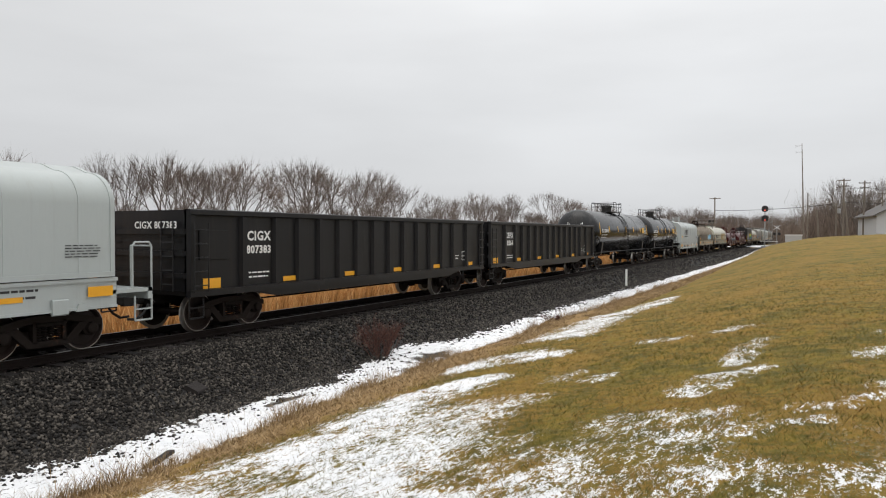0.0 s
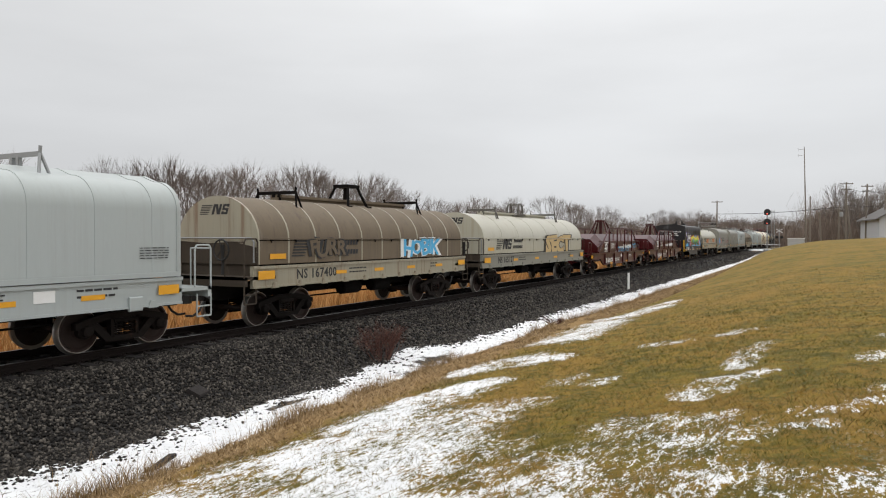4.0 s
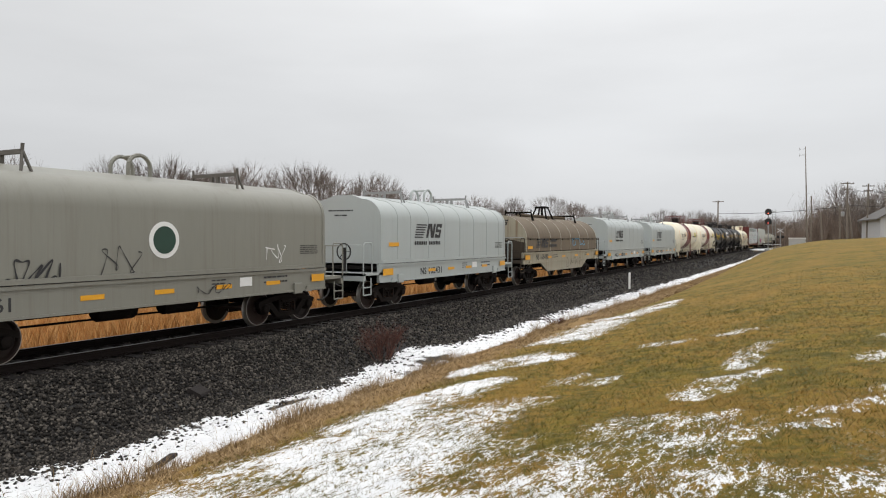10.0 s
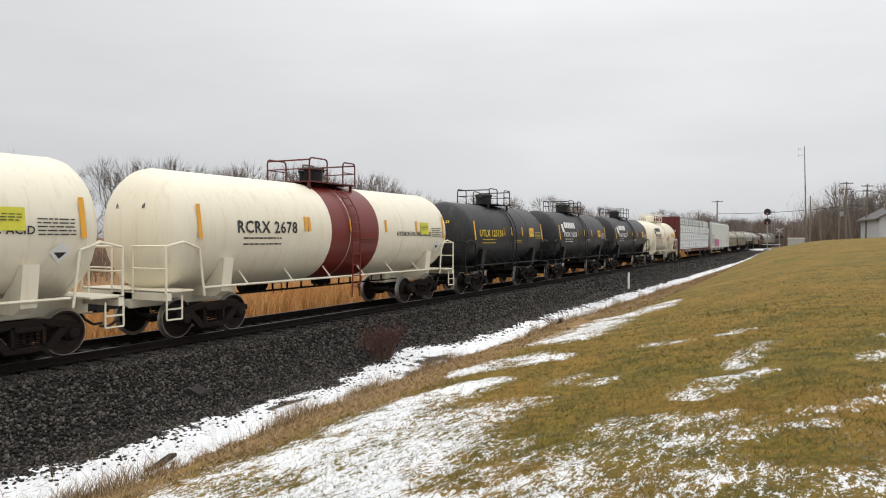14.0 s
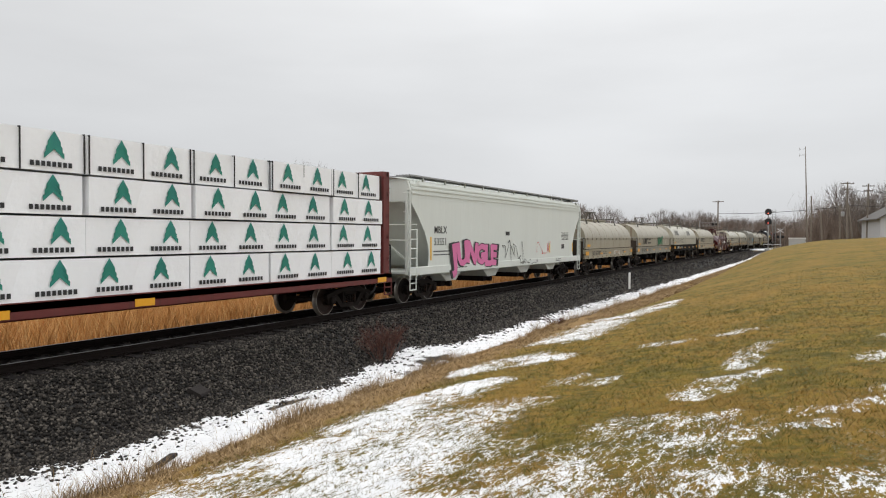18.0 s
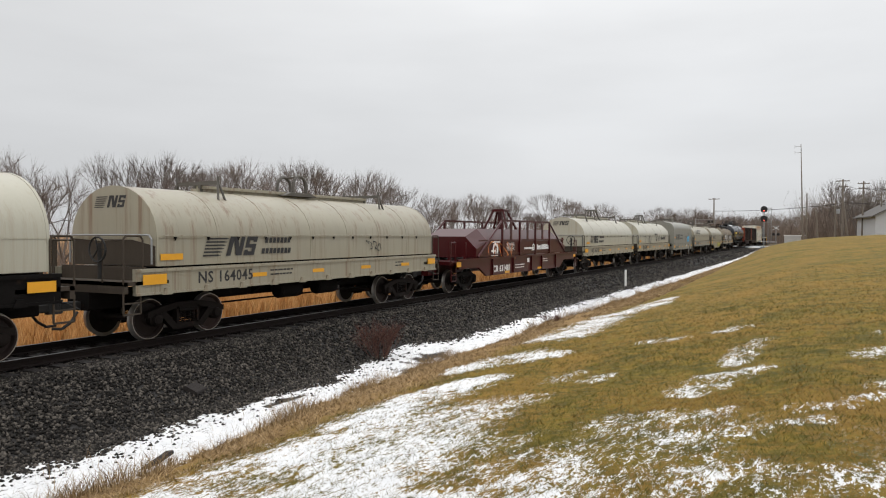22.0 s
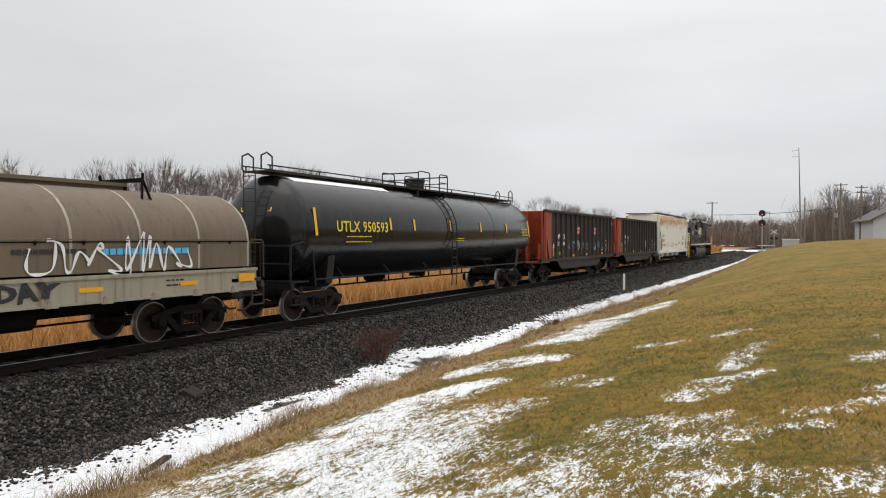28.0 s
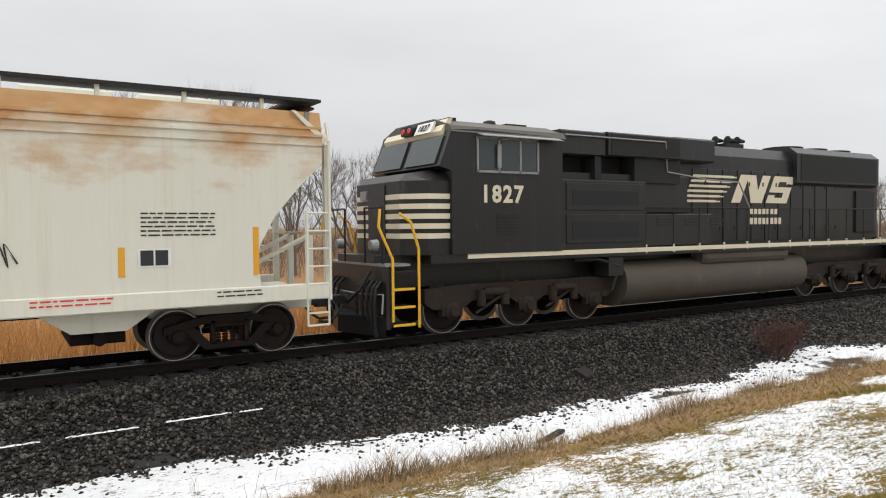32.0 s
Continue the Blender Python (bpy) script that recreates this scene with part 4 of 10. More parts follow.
    part("roof", Geo().box(-1.6, 1.6, -1.2, 1.2, 2.45, 2.62, 0.03), TRIM_WHITE, s)
    part("door", Geo().box(-0.45, 0.45, -1.13, -1.10, 0.1, 2.15), SHED, s)
    m = thing("marker_post", "white plastic marker post beside the ditch", "marker post", pose(3.55, 44.6, -0.92))
    part("post", Geo().box(-0.055, 0.055, -0.03, 0.03, 0, 1.12, 0.015), PLASTIC_WHITE, m)
    part("cap", Geo().box(-0.06, 0.06, -0.035, 0.035, 1.12, 1.20, 0.01), SIGNAL_BLACK, m)
    m = thing("marker_post", "low white and red marker post by the road", "marker post", pose(-4.4, 150, -0.6))
    part("post", Geo().rod((0, 0, 0), (0, 0, 1.3), 0.09, 8), PLASTIC_WHITE, m)
    part("band", Geo().rod((0, 0, 0.9), (0, 0, 1.1), 0.095, 8), GATE_RED, m)


def make_poles():
    def pole(label, x, y, h, arms, lean=0.0, base=None):
        z = level(x, y) if base is None else base
        p = thing("utility_pole", label, "utility pole", pose(x, y, z, 0, lean, 0))
        part("shaft", Geo().rod((0, 0, -0.3), (0, 0, h), 0.17, 8, 0.12), POLE_WOOD, p)
        for dz, w in arms:
            a = part("crossarm", Geo().box(-w / 2, w / 2, -0.06, 0.06, h - dz - 0.07, h - dz + 0.07), POLE_WOOD, p)
            for k in range(4):
                u = -w / 2 + 0.1 + k * (w - 0.2) / 3
                part("insulator", Geo().turned_z([(h - dz + 0.07, 0.04), (h - dz + 0.14, 0.07), (h - dz + 0.2, 0.03)], u, 0, 8), GALV_OLD, a)
        return p
    pole("wooden utility pole with one crossarm by the track", -5.2, 159.5, 10.4, [(0.25, 2.2)])
    pole("tall wooden utility pole with crossarms by the road", 17.9, 141, 12.2, [(0.3, 2.0), (1.3, 1.6)], base=-0.2)
    p = pole("wooden brace pole leaning on a taller one", 18.9, 141, 7.4, [], lean=-7, base=0.6)
    pole("tall wooden utility pole with crossarms by the road", 20.8, 141.5, 11.8, [(0.4, 1.8), (1.2, 1.4)], lean=1.0, base=-0.2)
    p = pole("short utility pole with a transformer can", 16.9, 146, 8.2, [(0.5, 1.2)], base=-0.2)
    part("transformer", Geo().turned_z([(6.4, 0.26), (6.45, 0.3), (7.2, 0.3), (7.25, 0.2)], 0.4, 0, 12), GALV_OLD, p)
    pole("plain wooden utility pole beside the house", 23.6, 141, 9.6, [(0.3, 1.2)], base=0)
    pole("low leaning wooden pole on the lawn", 14.2, 146, 6.6, [], lean=-3, base=0.2)
    m = thing("radio_mast", "slim steel radio mast with small antennas", "radio mast", pose(12.0, 132, level(12.0, 132) - 0.2, 0, -1.5, 0))
    part("shaft", Geo().rod((0, 0, 0), (0, 0, 11.0), 0.13, 8, 0.10).rod((0, 0, 10.5), (0, 0, 17.4), 0.09, 8, 0.05), POLE_WOOD, m)
    for z in (17.0, 16.0):
        part("antenna", Geo().rod((0, 0, z), (-0.9, 0, z), 0.03, 5).rod((-0.9, 0, z - 0.25), (-0.9, 0, z + 0.25), 0.025, 5), GALV_OLD, m)
    m2 = thing("utility_pole", "thin wooden pole standing beside the mast", "utility pole", pose(12.5, 132, level(12.5, 132) - 0.2))
    part("shaft", Geo().rod((0, 0, 0), (0, 0, 9.2), 0.12, 8, 0.09), POLE_WOOD, m2)

    def wire(a, b, sag, r=0.022):
        pts = []
        for k in range(13):
            f = k / 12
            q = Vector(a).lerp(Vector(b), f)
            q.z -= sag * 4 * f * (1 - f)
            pts.append(tuple(q))
        thing("overhead_wire", "thin dark overhead wire between the poles", "wire", geo=Geo().pipe(pts, r, 4), mat=WIRE, group="overhead wires")
    wire((-5.2, 159.5, 7.4), (16.9, 146, 7.9), 0.35, 0.05)
    for k in (-0.8, 0.8):
        wire((17.9 + k, 141, 10.7), (20.8 + k, 141.5, 10.3), 0.15)
        wire((20.8 + k, 141.5, 10.3), (60 + k, 146, 10.2), 0.8)
    wire((17.9, 141, 8.0), (60, 146, 8.2), 0.9, 0.035)


def make_house():
    h = thing("house", "grey two-storey house with a pale gable", "house", pose(26.2, 140, 0.3, 0, 0, 98))
    wall = part("wall", Geo().along_x([(-5, 0), (5, 0), (5, 5.2), (0, 7.9), (-5, 5.2)], -7, 7), SIDING, h)
    for k in range(22):
        part("siding_board", Geo().box(-7.012, 7.012, -5.012, -5.0, 0.15 + k * 0.23, 0.17 + k * 0.23), SIDING, wall)
    part("roof", Geo().along_x([(-5.6, 4.95), (0, 8.0), (5.6, 4.95), (5.6, 5.15), (0, 8.25), (-5.6, 5.15)], -7.5, 7.5), ROOF, h)
    for x in (-5.2, -2.2, 1.2, 4.4):
        for z in (1.0, 3.6):
            w = part("window", Geo().box(x - 0.55, x + 0.55, -5.05, -5.0, z, z + 1.25), TRIM_WHITE, h)
            part("pane", Geo().box(x - 0.45, x + 0.45, -5.06, -5.045, z + 0.08, z + 1.17), DARK_GLASS, w)
    for y in (-2.5, 2.0):
        w = part("window", Geo().box(-7.05, -7.0, y - 0.5, y + 0.5, 3.5, 4.8), TRIM_WHITE, h)
        part("pane", Geo().box(-7.06, -7.045, y - 0.4, y + 0.4, 3.6, 4.7), DARK_GLASS, w)
    part("gutter", Geo().box(-7.5, 7.5, -5.65, -5.52, 4.85, 4.98), TRIM_WHITE, h)
    rng = random.Random(8)
    for k, (x, y, s) in enumerate(((20.2, 133, 0.9), (21.8, 132, 1.2), (23.6, 132, 1.1), (25.6, 132, 1.3), (28, 132, 1.2))):
        g = Geo()
        for _ in range(320):
            a, b = rng.uniform(0, 6.28), rng.uniform(0, 1.57)
            r = s * rng.uniform(0.75, 1.05)
            p = Vector((r * math.cos(a) * math.cos(b), r * math.sin(a) * math.cos(b), r * math.sin(b) * 1.2 + 0.1))
            q = p + Vector((rng.uniform(-0.2, 0.2), rng.uniform(-0.2, 0.2), rng.uniform(0, 0.25)))
            g.rod(p * 0.7, q, 0.05, 3, 0.02)
        b = thing("shrub", "dark evergreen shrub before the house", "shrub", pose(x, y, level(x, y) - 0.1), group="shrubs by the house")
        part("foliage", g.mesh("foliage", SHRUB, fix=False), SHRUB, b)
    c = thing("marker_stones", "pale stones lying at the lawn's crest", "stones", pose(18.2, 118, level(18.2, 118)))
    for x, w in ((-1.4, 0.8), (0.0, 1.1)):
        part("stone", Geo().box(x, x + w, -0.3, 0.3, -0.1, 0.42, 0.12), TRIM_WHITE, c)


SHRUB = island_material("evergreen_twigs", (0.02, 0.028, 0.014), (0.035, 0.042, 0.022), (0.06, 0.062, 0.035))


def make_suv(x, y, turn, label):
    c = thing("car", label, "car", pose(x, y, -0.06, 0, 0, turn))
    body = part("body", Geo().along_x([(-2.3, 0.35), (2.3, 0.35), (2.32, 0.75), (2.2, 0.98), (1.15, 1.08), (0.55, 1.62), (-1.9, 1.66), (-2.25, 1.05), (-2.3, 0.7)], -0.92, 0.92), CAR_SILVER, c)
    part("side_window", Geo().along_x([(0.95, 1.10), (0.48, 1.54), (-1.75, 1.56), (-1.95, 1.10)], 0.92, 0.93).along_x([(0.95, 1.10), (0.48, 1.54), (-1.75, 1.56), (-1.95, 1.10)], -0.93, -0.92), DARK_GLASS, body)
    part("windscreen", Geo().along_x([(1.12, 1.10), (0.58, 1.58), (0.60, 1.60), (1.15, 1.12)], -0.78, 0.78), DARK_GLASS, body)
    for s, yy in itertools.product((-1, 1), (-1.42, 1.42)):
        w = part("wheel", Geo().turned_x([(s * 0.72, 0.2), (s * 0.72, 0.36), (s * 0.93, 0.36), (s * 0.94, 0.22)], yy, 0.36, 18), TYRE, c)
        part("rim", Geo().turned_x([(s * 0.90, 0.21), (s * 0.95, 0.20), (s * 0.96, 0.05)], yy, 0.36, 12), GALV_OLD, w)
    for s in (-0.65, 0.65):
        part("headlight", Geo().box(s - 0.18, s + 0.18, 2.22, 2.33, 0.72, 0.88, 0.02), TRIM_WHITE, c)
        part("tail_light", Geo().box(s - 0.18, s + 0.18, -2.33, -2.2, 0.85, 1.05, 0.02), GATE_RED, c)


make_signal()
make_crossing()
make_poles()
make_house()
make_suv(-16.5, 166.0, -90, "dark grey estate car waiting at the crossing")
make_suv(-25.5, 166.2, -90, "dark grey estate car queuing on the road")


def make_ditch_bits():
    thing("plank", "weathered dark board half buried in straw", "board", pose(6.3, 6.65, level(6.3, 6.65) + 0.06, 3, -8, 20), geo=Geo().box(-0.06, 0.06, -0.32, 0.32, -0.02, 0.03, 0.008), mat=TIE)
    g = Geo().pipe([(0, 0, 0), (0.25, 0.35, 0.05), (0.30, 0.75, 0.04)], 0.012, 4).pipe([(0.1, 0.1, 0.02), (0.5, 0.3, 0.06)], 0.008, 4).pipe([(-0.1, 0.2, 0.01), (0.12, 0.62, 0.04)], 0.007, 4)
    thing("fallen_branch", "thin dark branch lying on ditch snow", "branch", pose(3.9, 4.3, level(3.9, 4.3) + 0.03), geo=g, mat=TIE)
    thing("flat_stone", "flat dark stone lying on the ballast slope", "stone", pose(3.0, 10.4, -0.765, 0, 26, 20), geo=Geo().box(-0.16, 0.16, -0.22, 0.22, -0.03, 0.06, 0.03), mat=TIE)


make_ditch_bits()


# ---- paints and metals of the train ----
GREY_WHITE = material("pale_grey_paint", (0.362, 0.393, 0.386), 0.36, vary=0.08, scale=1.2, spots=(0.37, 0.385, 0.37), spot_at=0.66, streak=0.7, runs=0.20, run_colour=(0.27, 0.265, 0.245))
CREAM = material("cream_grey_paint", (0.385, 0.370, 0.298), 0.30, spec=0.6, vary=0.12, scale=1.5, spots=(0.42, 0.375, 0.27), spot_at=0.66, streak=0.9, runs=0.32, run_colour=(0.25, 0.185, 0.11))
CREAM_DIRTY = material("weathered_cream_paint", (0.290, 0.268, 0.202), 0.36, spec=0.55, vary=0.18, scale=1.4, spots=(0.30, 0.235, 0.155), spot_at=0.64, streak=0.92, runs=0.72, run_colour=(0.155, 0.085, 0.045))
WARM_GREY = material("warm_grey_paint", (0.206, 0.203, 0.172), 0.42, vary=0.14, scale=1.3, spots=(0.22, 0.20, 0.165), spot_at=0.64, streak=0.88, runs=0.35, run_colour=(0.15, 0.13, 0.105))
END_GRIME = material("road_dirt_on_paint", (0.042, 0.030, 0.019), 0.85, vary=0.4, scale=1.6, spots=(0.085, 0.066, 0.045), spot_at=0.60, streak=0.6, runs=0.6, run_colour=(0.035, 0.025, 0.017))
TAN = material("dirty_tan_paint", (0.128, 0.096, 0.061), 0.7, vary=0.3, scale=1.6, spots=(0.167, 0.143, 0.115), spot_at=0.62, streak=0.8, runs=0.55, run_colour=(0.07, 0.05, 0.036))
BLACK = material("black_paint", (0.008, 0.008, 0.009), 0.42, vary=0.35, scale=1.2, spots=(0.0225, 0.021, 0.02), spot_at=0.60, streak=0.75, spec=0.25, runs=0.4, run_colour=(0.03, 0.026, 0.023))
GONDOLA_BLACK = material("dusty_black_paint", (0.0075, 0.0075, 0.0088), 0.38, vary=0.4, scale=1.5, spots=(0.022, 0.0205, 0.020), spot_at=0.58, streak=0.8, spec=0.28, runs=0.4, run_colour=(0.020, 0.016, 0.013))
HOPPER_BLACK = material("worn_black_paint", (0.020, 0.0150, 0.0130), 0.6, vary=0.4, scale=1.5, spots=(0.072, 0.036, 0.024), spot_at=0.54, streak=0.8, spec=0.25, runs=0.6, run_colour=(0.065, 0.038, 0.027))
TANK_BLACK = material("tank_black_paint", (0.0055, 0.0058, 0.0068), 0.20, vary=0.3, scale=1.0, spots=(0.016, 0.016, 0.016), spot_at=0.62, streak=0.75, spec=0.40, runs=0.5, run_colour=(0.045, 0.043, 0.042))
OLD_BLACK = material("faded_black_paint", (0.027, 0.0276, 0.0288), 0.45, vary=0.3, scale=1.2, spots=(0.06, 0.057, 0.054), spot_at=0.60, streak=0.8, spec=0.22, runs=0.5, run_colour=(0.075, 0.068, 0.06))
OXIDE = material("oxide_red_paint", (0.047, 0.0042, 0.0052), 0.30, vary=0.3, scale=1.3, spots=(0.07, 0.02, 0.018), spot_at=0.66, streak=0.6, spec=0.30, runs=0.4, run_colour=(0.035, 0.008, 0.007))
CAR_RED = material("brown_red_paint", (0.112, 0.0154, 0.0126), 0.55, vary=0.3, scale=1.5, spots=(0.07, 0.035, 0.028), spot_at=0.60, runs=0.4, run_colour=(0.04, 0.012, 0.01))
BAND_RED = material("band_red_paint", (0.147, 0.0154, 0.0105), 0.4, vary=0.2, scale=1.2, spots=(0.189, 0.056, 0.042), spot_at=0.66)
ORANGE = material("faded_orange_paint", (0.294, 0.0455, 0.014), 0.6, vary=0.25, scale=1.8, spots=(0.14, 0.035, 0.0175), spot_at=0.57, streak=0.7, runs=0.55, run_colour=(0.08, 0.02, 0.012))
IVORY = material("ivory_paint", (0.745, 0.695, 0.555), 0.36, vary=0.08, scale=1.0, spots=(0.72, 0.56, 0.33), spot_at=0.66, streak=0.9, runs=0.22, run_colour=(0.46, 0.30, 0.12))
HOPPER_GREY = material("hopper_grey_paint", (0.60, 0.63, 0.59), 0.5, vary=0.10, scale=1.0, spots=(0.56, 0.57, 0.52), spot_at=0.64, streak=0.85, runs=0.12, run_colour=(0.45, 0.44, 0.39))
HOPPER_CREAM = material("hopper_cream_paint", (0.67, 0.65, 0.555), 0.55, vary=0.12, scale=1.0, spots=(0.56, 0.50, 0.38), spot_at=0.64, streak=0.85, runs=0.2, run_colour=(0.48, 0.36, 0.22))
RUST_STAIN = material("rust_stained_paint", (0.475, 0.314, 0.18), 0.7, vary=0.35, scale=1.2, spots=(0.323, 0.123, 0.0427), spot_at=0.50, spot_scale=1.2)


def rusted_paint():
    """Cream paint with rust spreading down from the roof edge in ragged sideways bands."""
    m = material("rusting_cream_paint", (0.655, 0.64, 0.55), 0.5, vary=0.08, scale=1.0, spots=(0.64, 0.58, 0.45), spot_at=0.64, streak=0.85, runs=0.2, run_colour=(0.48, 0.36, 0.22))
    nt, link = m.node_tree, m.node_tree.links.new
    bsdf = nt.nodes["Principled BSDF"]
    paint = bsdf.inputs["Base Color"].links[0].from_socket
    co = nt.nodes.new("ShaderNodeTexCoord")
    mp = nt.nodes.new("ShaderNodeMapping")
    mp.inputs["Scale"].default_value = (1, 0.6, 1.3)
    tex = nt.nodes.new("ShaderNodeTexNoise")
    tex.inputs["Scale"].default_value, tex.inputs["Detail"].default_value, tex.inputs["Roughness"].default_value = 1.1, 7, 0.62
    sep, rise, mask = nt.nodes.new("ShaderNodeSeparateXYZ"), nt.nodes.new("ShaderNodeMath"), nt.nodes.new("ShaderNodeMapRange")
    link(co.outputs["Object"], mp.inputs[0]), link(mp.outputs[0], tex.inputs["Vector"]), link(co.outputs["Object"], sep.inputs[0])
    rise.operation, rise.inputs[1].default_value = "MULTIPLY_ADD", 0.26
    link(sep.outputs["Z"], rise.inputs[0]), link(tex.outputs["Fac"], rise.inputs[2])
    mask.inputs[1].default_value, mask.inputs[2].default_value = 1.36, 1.62
    link(rise.outputs[0], mask.inputs[0])
    tone = nt.nodes.new("ShaderNodeMixRGB")
    tone.inputs[1].default_value, tone.inputs[2].default_value = (0.58, 0.37, 0.155, 1), (0.38, 0.155, 0.045, 1)
    fine = nt.nodes.new("ShaderNodeTexNoise")
    fine.inputs["Scale"].default_value, fine.inputs["Detail"].default_value = 4.0, 6
    link(mp.outputs[0], fine.inputs["Vector"]), link(fine.outputs["Fac"], tone.inputs[0])
    over = nt.nodes.new("ShaderNodeMixRGB")
    link(mask.outputs[0], over.inputs[0]), link(paint, over.inputs[1]), link(tone.outputs[0], over.inputs[2])
    link(over.outputs[0], bsdf.inputs["Base Color"])
    return m


HOPPER_RUSTY = rusted_paint()
UNDER = material("underframe_grime", (0.0075, 0.0065, 0.0060), 0.8, vary=0.45, scale=4, bump=0.3, spec=0.08, spots=(0.026, 0.017, 0.0115), spot_at=0.60)
TRUCK = material("truck_rust_and_dust", (0.0115, 0.0085, 0.0072), 0.75, vary=0.5, scale=5, bump=0.3, per_object=0.5, spec=0.12, spots=(0.058, 0.026, 0.015), spot_at=0.60)
WHEEL = material("wheel_brown", (0.022, 0.0135, 0.0112), 0.6, vary=0.45, scale=6, per_object=0.5, spec=0.25)
TREAD = material("wheel_rim_steel", (0.34, 0.32, 0.30), 0.4, 0.7, vary=0.2, scale=8)
GALV = material("galvanised_steel", (0.266, 0.273, 0.273), 0.5, 0.4, vary=0.2, scale=4)
DARK_STEEL = material("dark_steel", (0.018, 0.0172, 0.0168), 0.6, 0.3, vary=0.3, scale=5)
OLD_STEEL = material("weathered_grey_steel", (0.095, 0.088, 0.076), 0.65, 0.1, vary=0.35, scale=4, spots=(0.06, 0.035, 0.022), spot_at=0.6)
YELLOW = material("safety_yellow", (0.72, 0.40, 0.02), 0.45, vary=0.12, scale=5)
AMBER = material("amber_reflector", (0.70, 0.33, 0.015), 0.4, vary=0.15, scale=5)
WHITE = material("white_stencil", (0.72, 0.72, 0.70), 0.55, vary=0.12, scale=6)
INK = material("black_stencil", (0.018, 0.018, 0.020), 0.55, vary=0.2, scale=6)
GOLD = material("yellow_stencil", (0.68, 0.50, 0.03), 0.5, vary=0.12, scale=6)
DECAL_RED = material("red_decal", (0.62, 0.03, 0.03), 0.5, vary=0.12, scale=6)
PINK = material("pink_spray", (0.60, 0.15, 0.32), 0.6, vary=0.15, scale=6)
SKY_BLUE = material("blue_spray", (0.08, 0.40, 0.68), 0.6, vary=0.2, scale=6)
VIOLET = material("violet_spray", (0.22, 0.18, 0.50), 0.6, vary=0.3, scale=4)
LIME = material("lime_spray", (0.30, 0.42, 0.03), 0.6, vary=0.2, scale=5, second=(0.70, 0.60, 0.05))
GREEN_SPRAY = material("green_spray", (0.02, 0.20, 0.09), 0.6, vary=0.2, scale=5)
SAND_SPRAY = material("sand_spray", (0.50, 0.36, 0.17), 0.6, vary=0.15, scale=5)
RED_SPRAY = material("red_spray", (0.50, 0.03, 0.04), 0.6, vary=0.15, scale=5)


def fading_spray(name, low, middle, high):
    """Sprayed paint that runs from one colour at the foot of the letters to another at their top."""
    m = material(name, middle, 0.6, vary=0.15, scale=5)
    nt = m.node_tree
    coord, split, ramp = nt.nodes.new("ShaderNodeTexCoord"), nt.nodes.new("ShaderNodeSeparateXYZ"), nt.nodes.new("ShaderNodeValToRGB")
    nt.links.new(coord.outputs["Generated"], split.inputs[0])
    nt.links.new(split.outputs["Y"], ramp.inputs["Fac"])
    ramp.color_ramp.elements[0].position, ramp.color_ramp.elements[0].color = 0.22, (*low, 1)
    ramp.color_ramp.elements[1].position, ramp.color_ramp.elements[1].color = 0.66, (*high, 1)
    e = ramp.color_ramp.elements.new(0.48)
    e.color = (*middle, 1)
    nt.links.new(ramp.outputs["Color"], nt.nodes["Principled BSDF"].inputs["Base Color"])
    return m


# Pale spots in the colour stand in for light on the glossy crumples.
HOOD_BLACK = material("glossy_black_hood_paint", (0.010, 0.010, 0.011), 0.30, spec=0.4, vary=0.4, scale=1.2, bump=0.35, bump_scale=4, streak=0.3, spots=(0.075, 0.073, 0.078), spot_at=0.54, spot_scale=0.8)
FADE_SPRAY = fading_spray("green_to_yellow_spray", (0.016, 0.14, 0.045), (0.10, 0.40, 0.09), (0.70, 0.68, 0.05))
ORANGE_SPRAY = material("orange_spray", (0.60, 0.20, 0.05), 0.6, vary=0.15, scale=5)
DARK_GREEN = material("dark_green_decal", (0.012, 0.045, 0.030), 0.5, vary=0.2, scale=6)
SNOW_MAT = material("snow", (0.80, 0.81, 0.83), 0.8, vary=0.06, scale=8, bump=0.2)


# ---- running gear shared by all cars ----
WHEEL_R = 0.457


def wheel_mesh(radius):
    k = radius / 0.457
    outer = [(0.60, 0.06), (0.82, 0.06), (0.82, 0.11), (0.775, 0.15), (0.755, 0.36 * k), (0.805, 0.385 * k), (0.818, 0.40 * k), (0.818, 0.435 * k), (0.818, 0.452 * k),
             (0.725, 0.462 * k), (0.70, 0.485 * k), (0.685, 0.485 * k), (0.685, 0.40 * k), (0.70, 0.15), (0.60, 0.06)]
    g = Geo()
    for s in (-1, 1):
        g.turned_x([(s * x, r) for x, r in outer], n=28)
    g.turned_x([(-0.98, 0.075), (0.98, 0.075)], n=10)
    for s in (-1, 1):                                        # bolts that show the turning
        for a in range(3):
            c, w = 0.09 * math.cos(a * 2.094), 0.09 * math.sin(a * 2.094)
            g.rod((s * 0.815, c, w), (s * 0.835, c, w), 0.014, 5)
    me = g.mesh("wheelset", WHEEL, True)
    me.materials.append(TREAD)
    for f in me.polygons:
        y, z = f.center.y, f.center.z
        if math.hypot(y, z) > 0.439 * k:
            f.material_index = 1
    return me


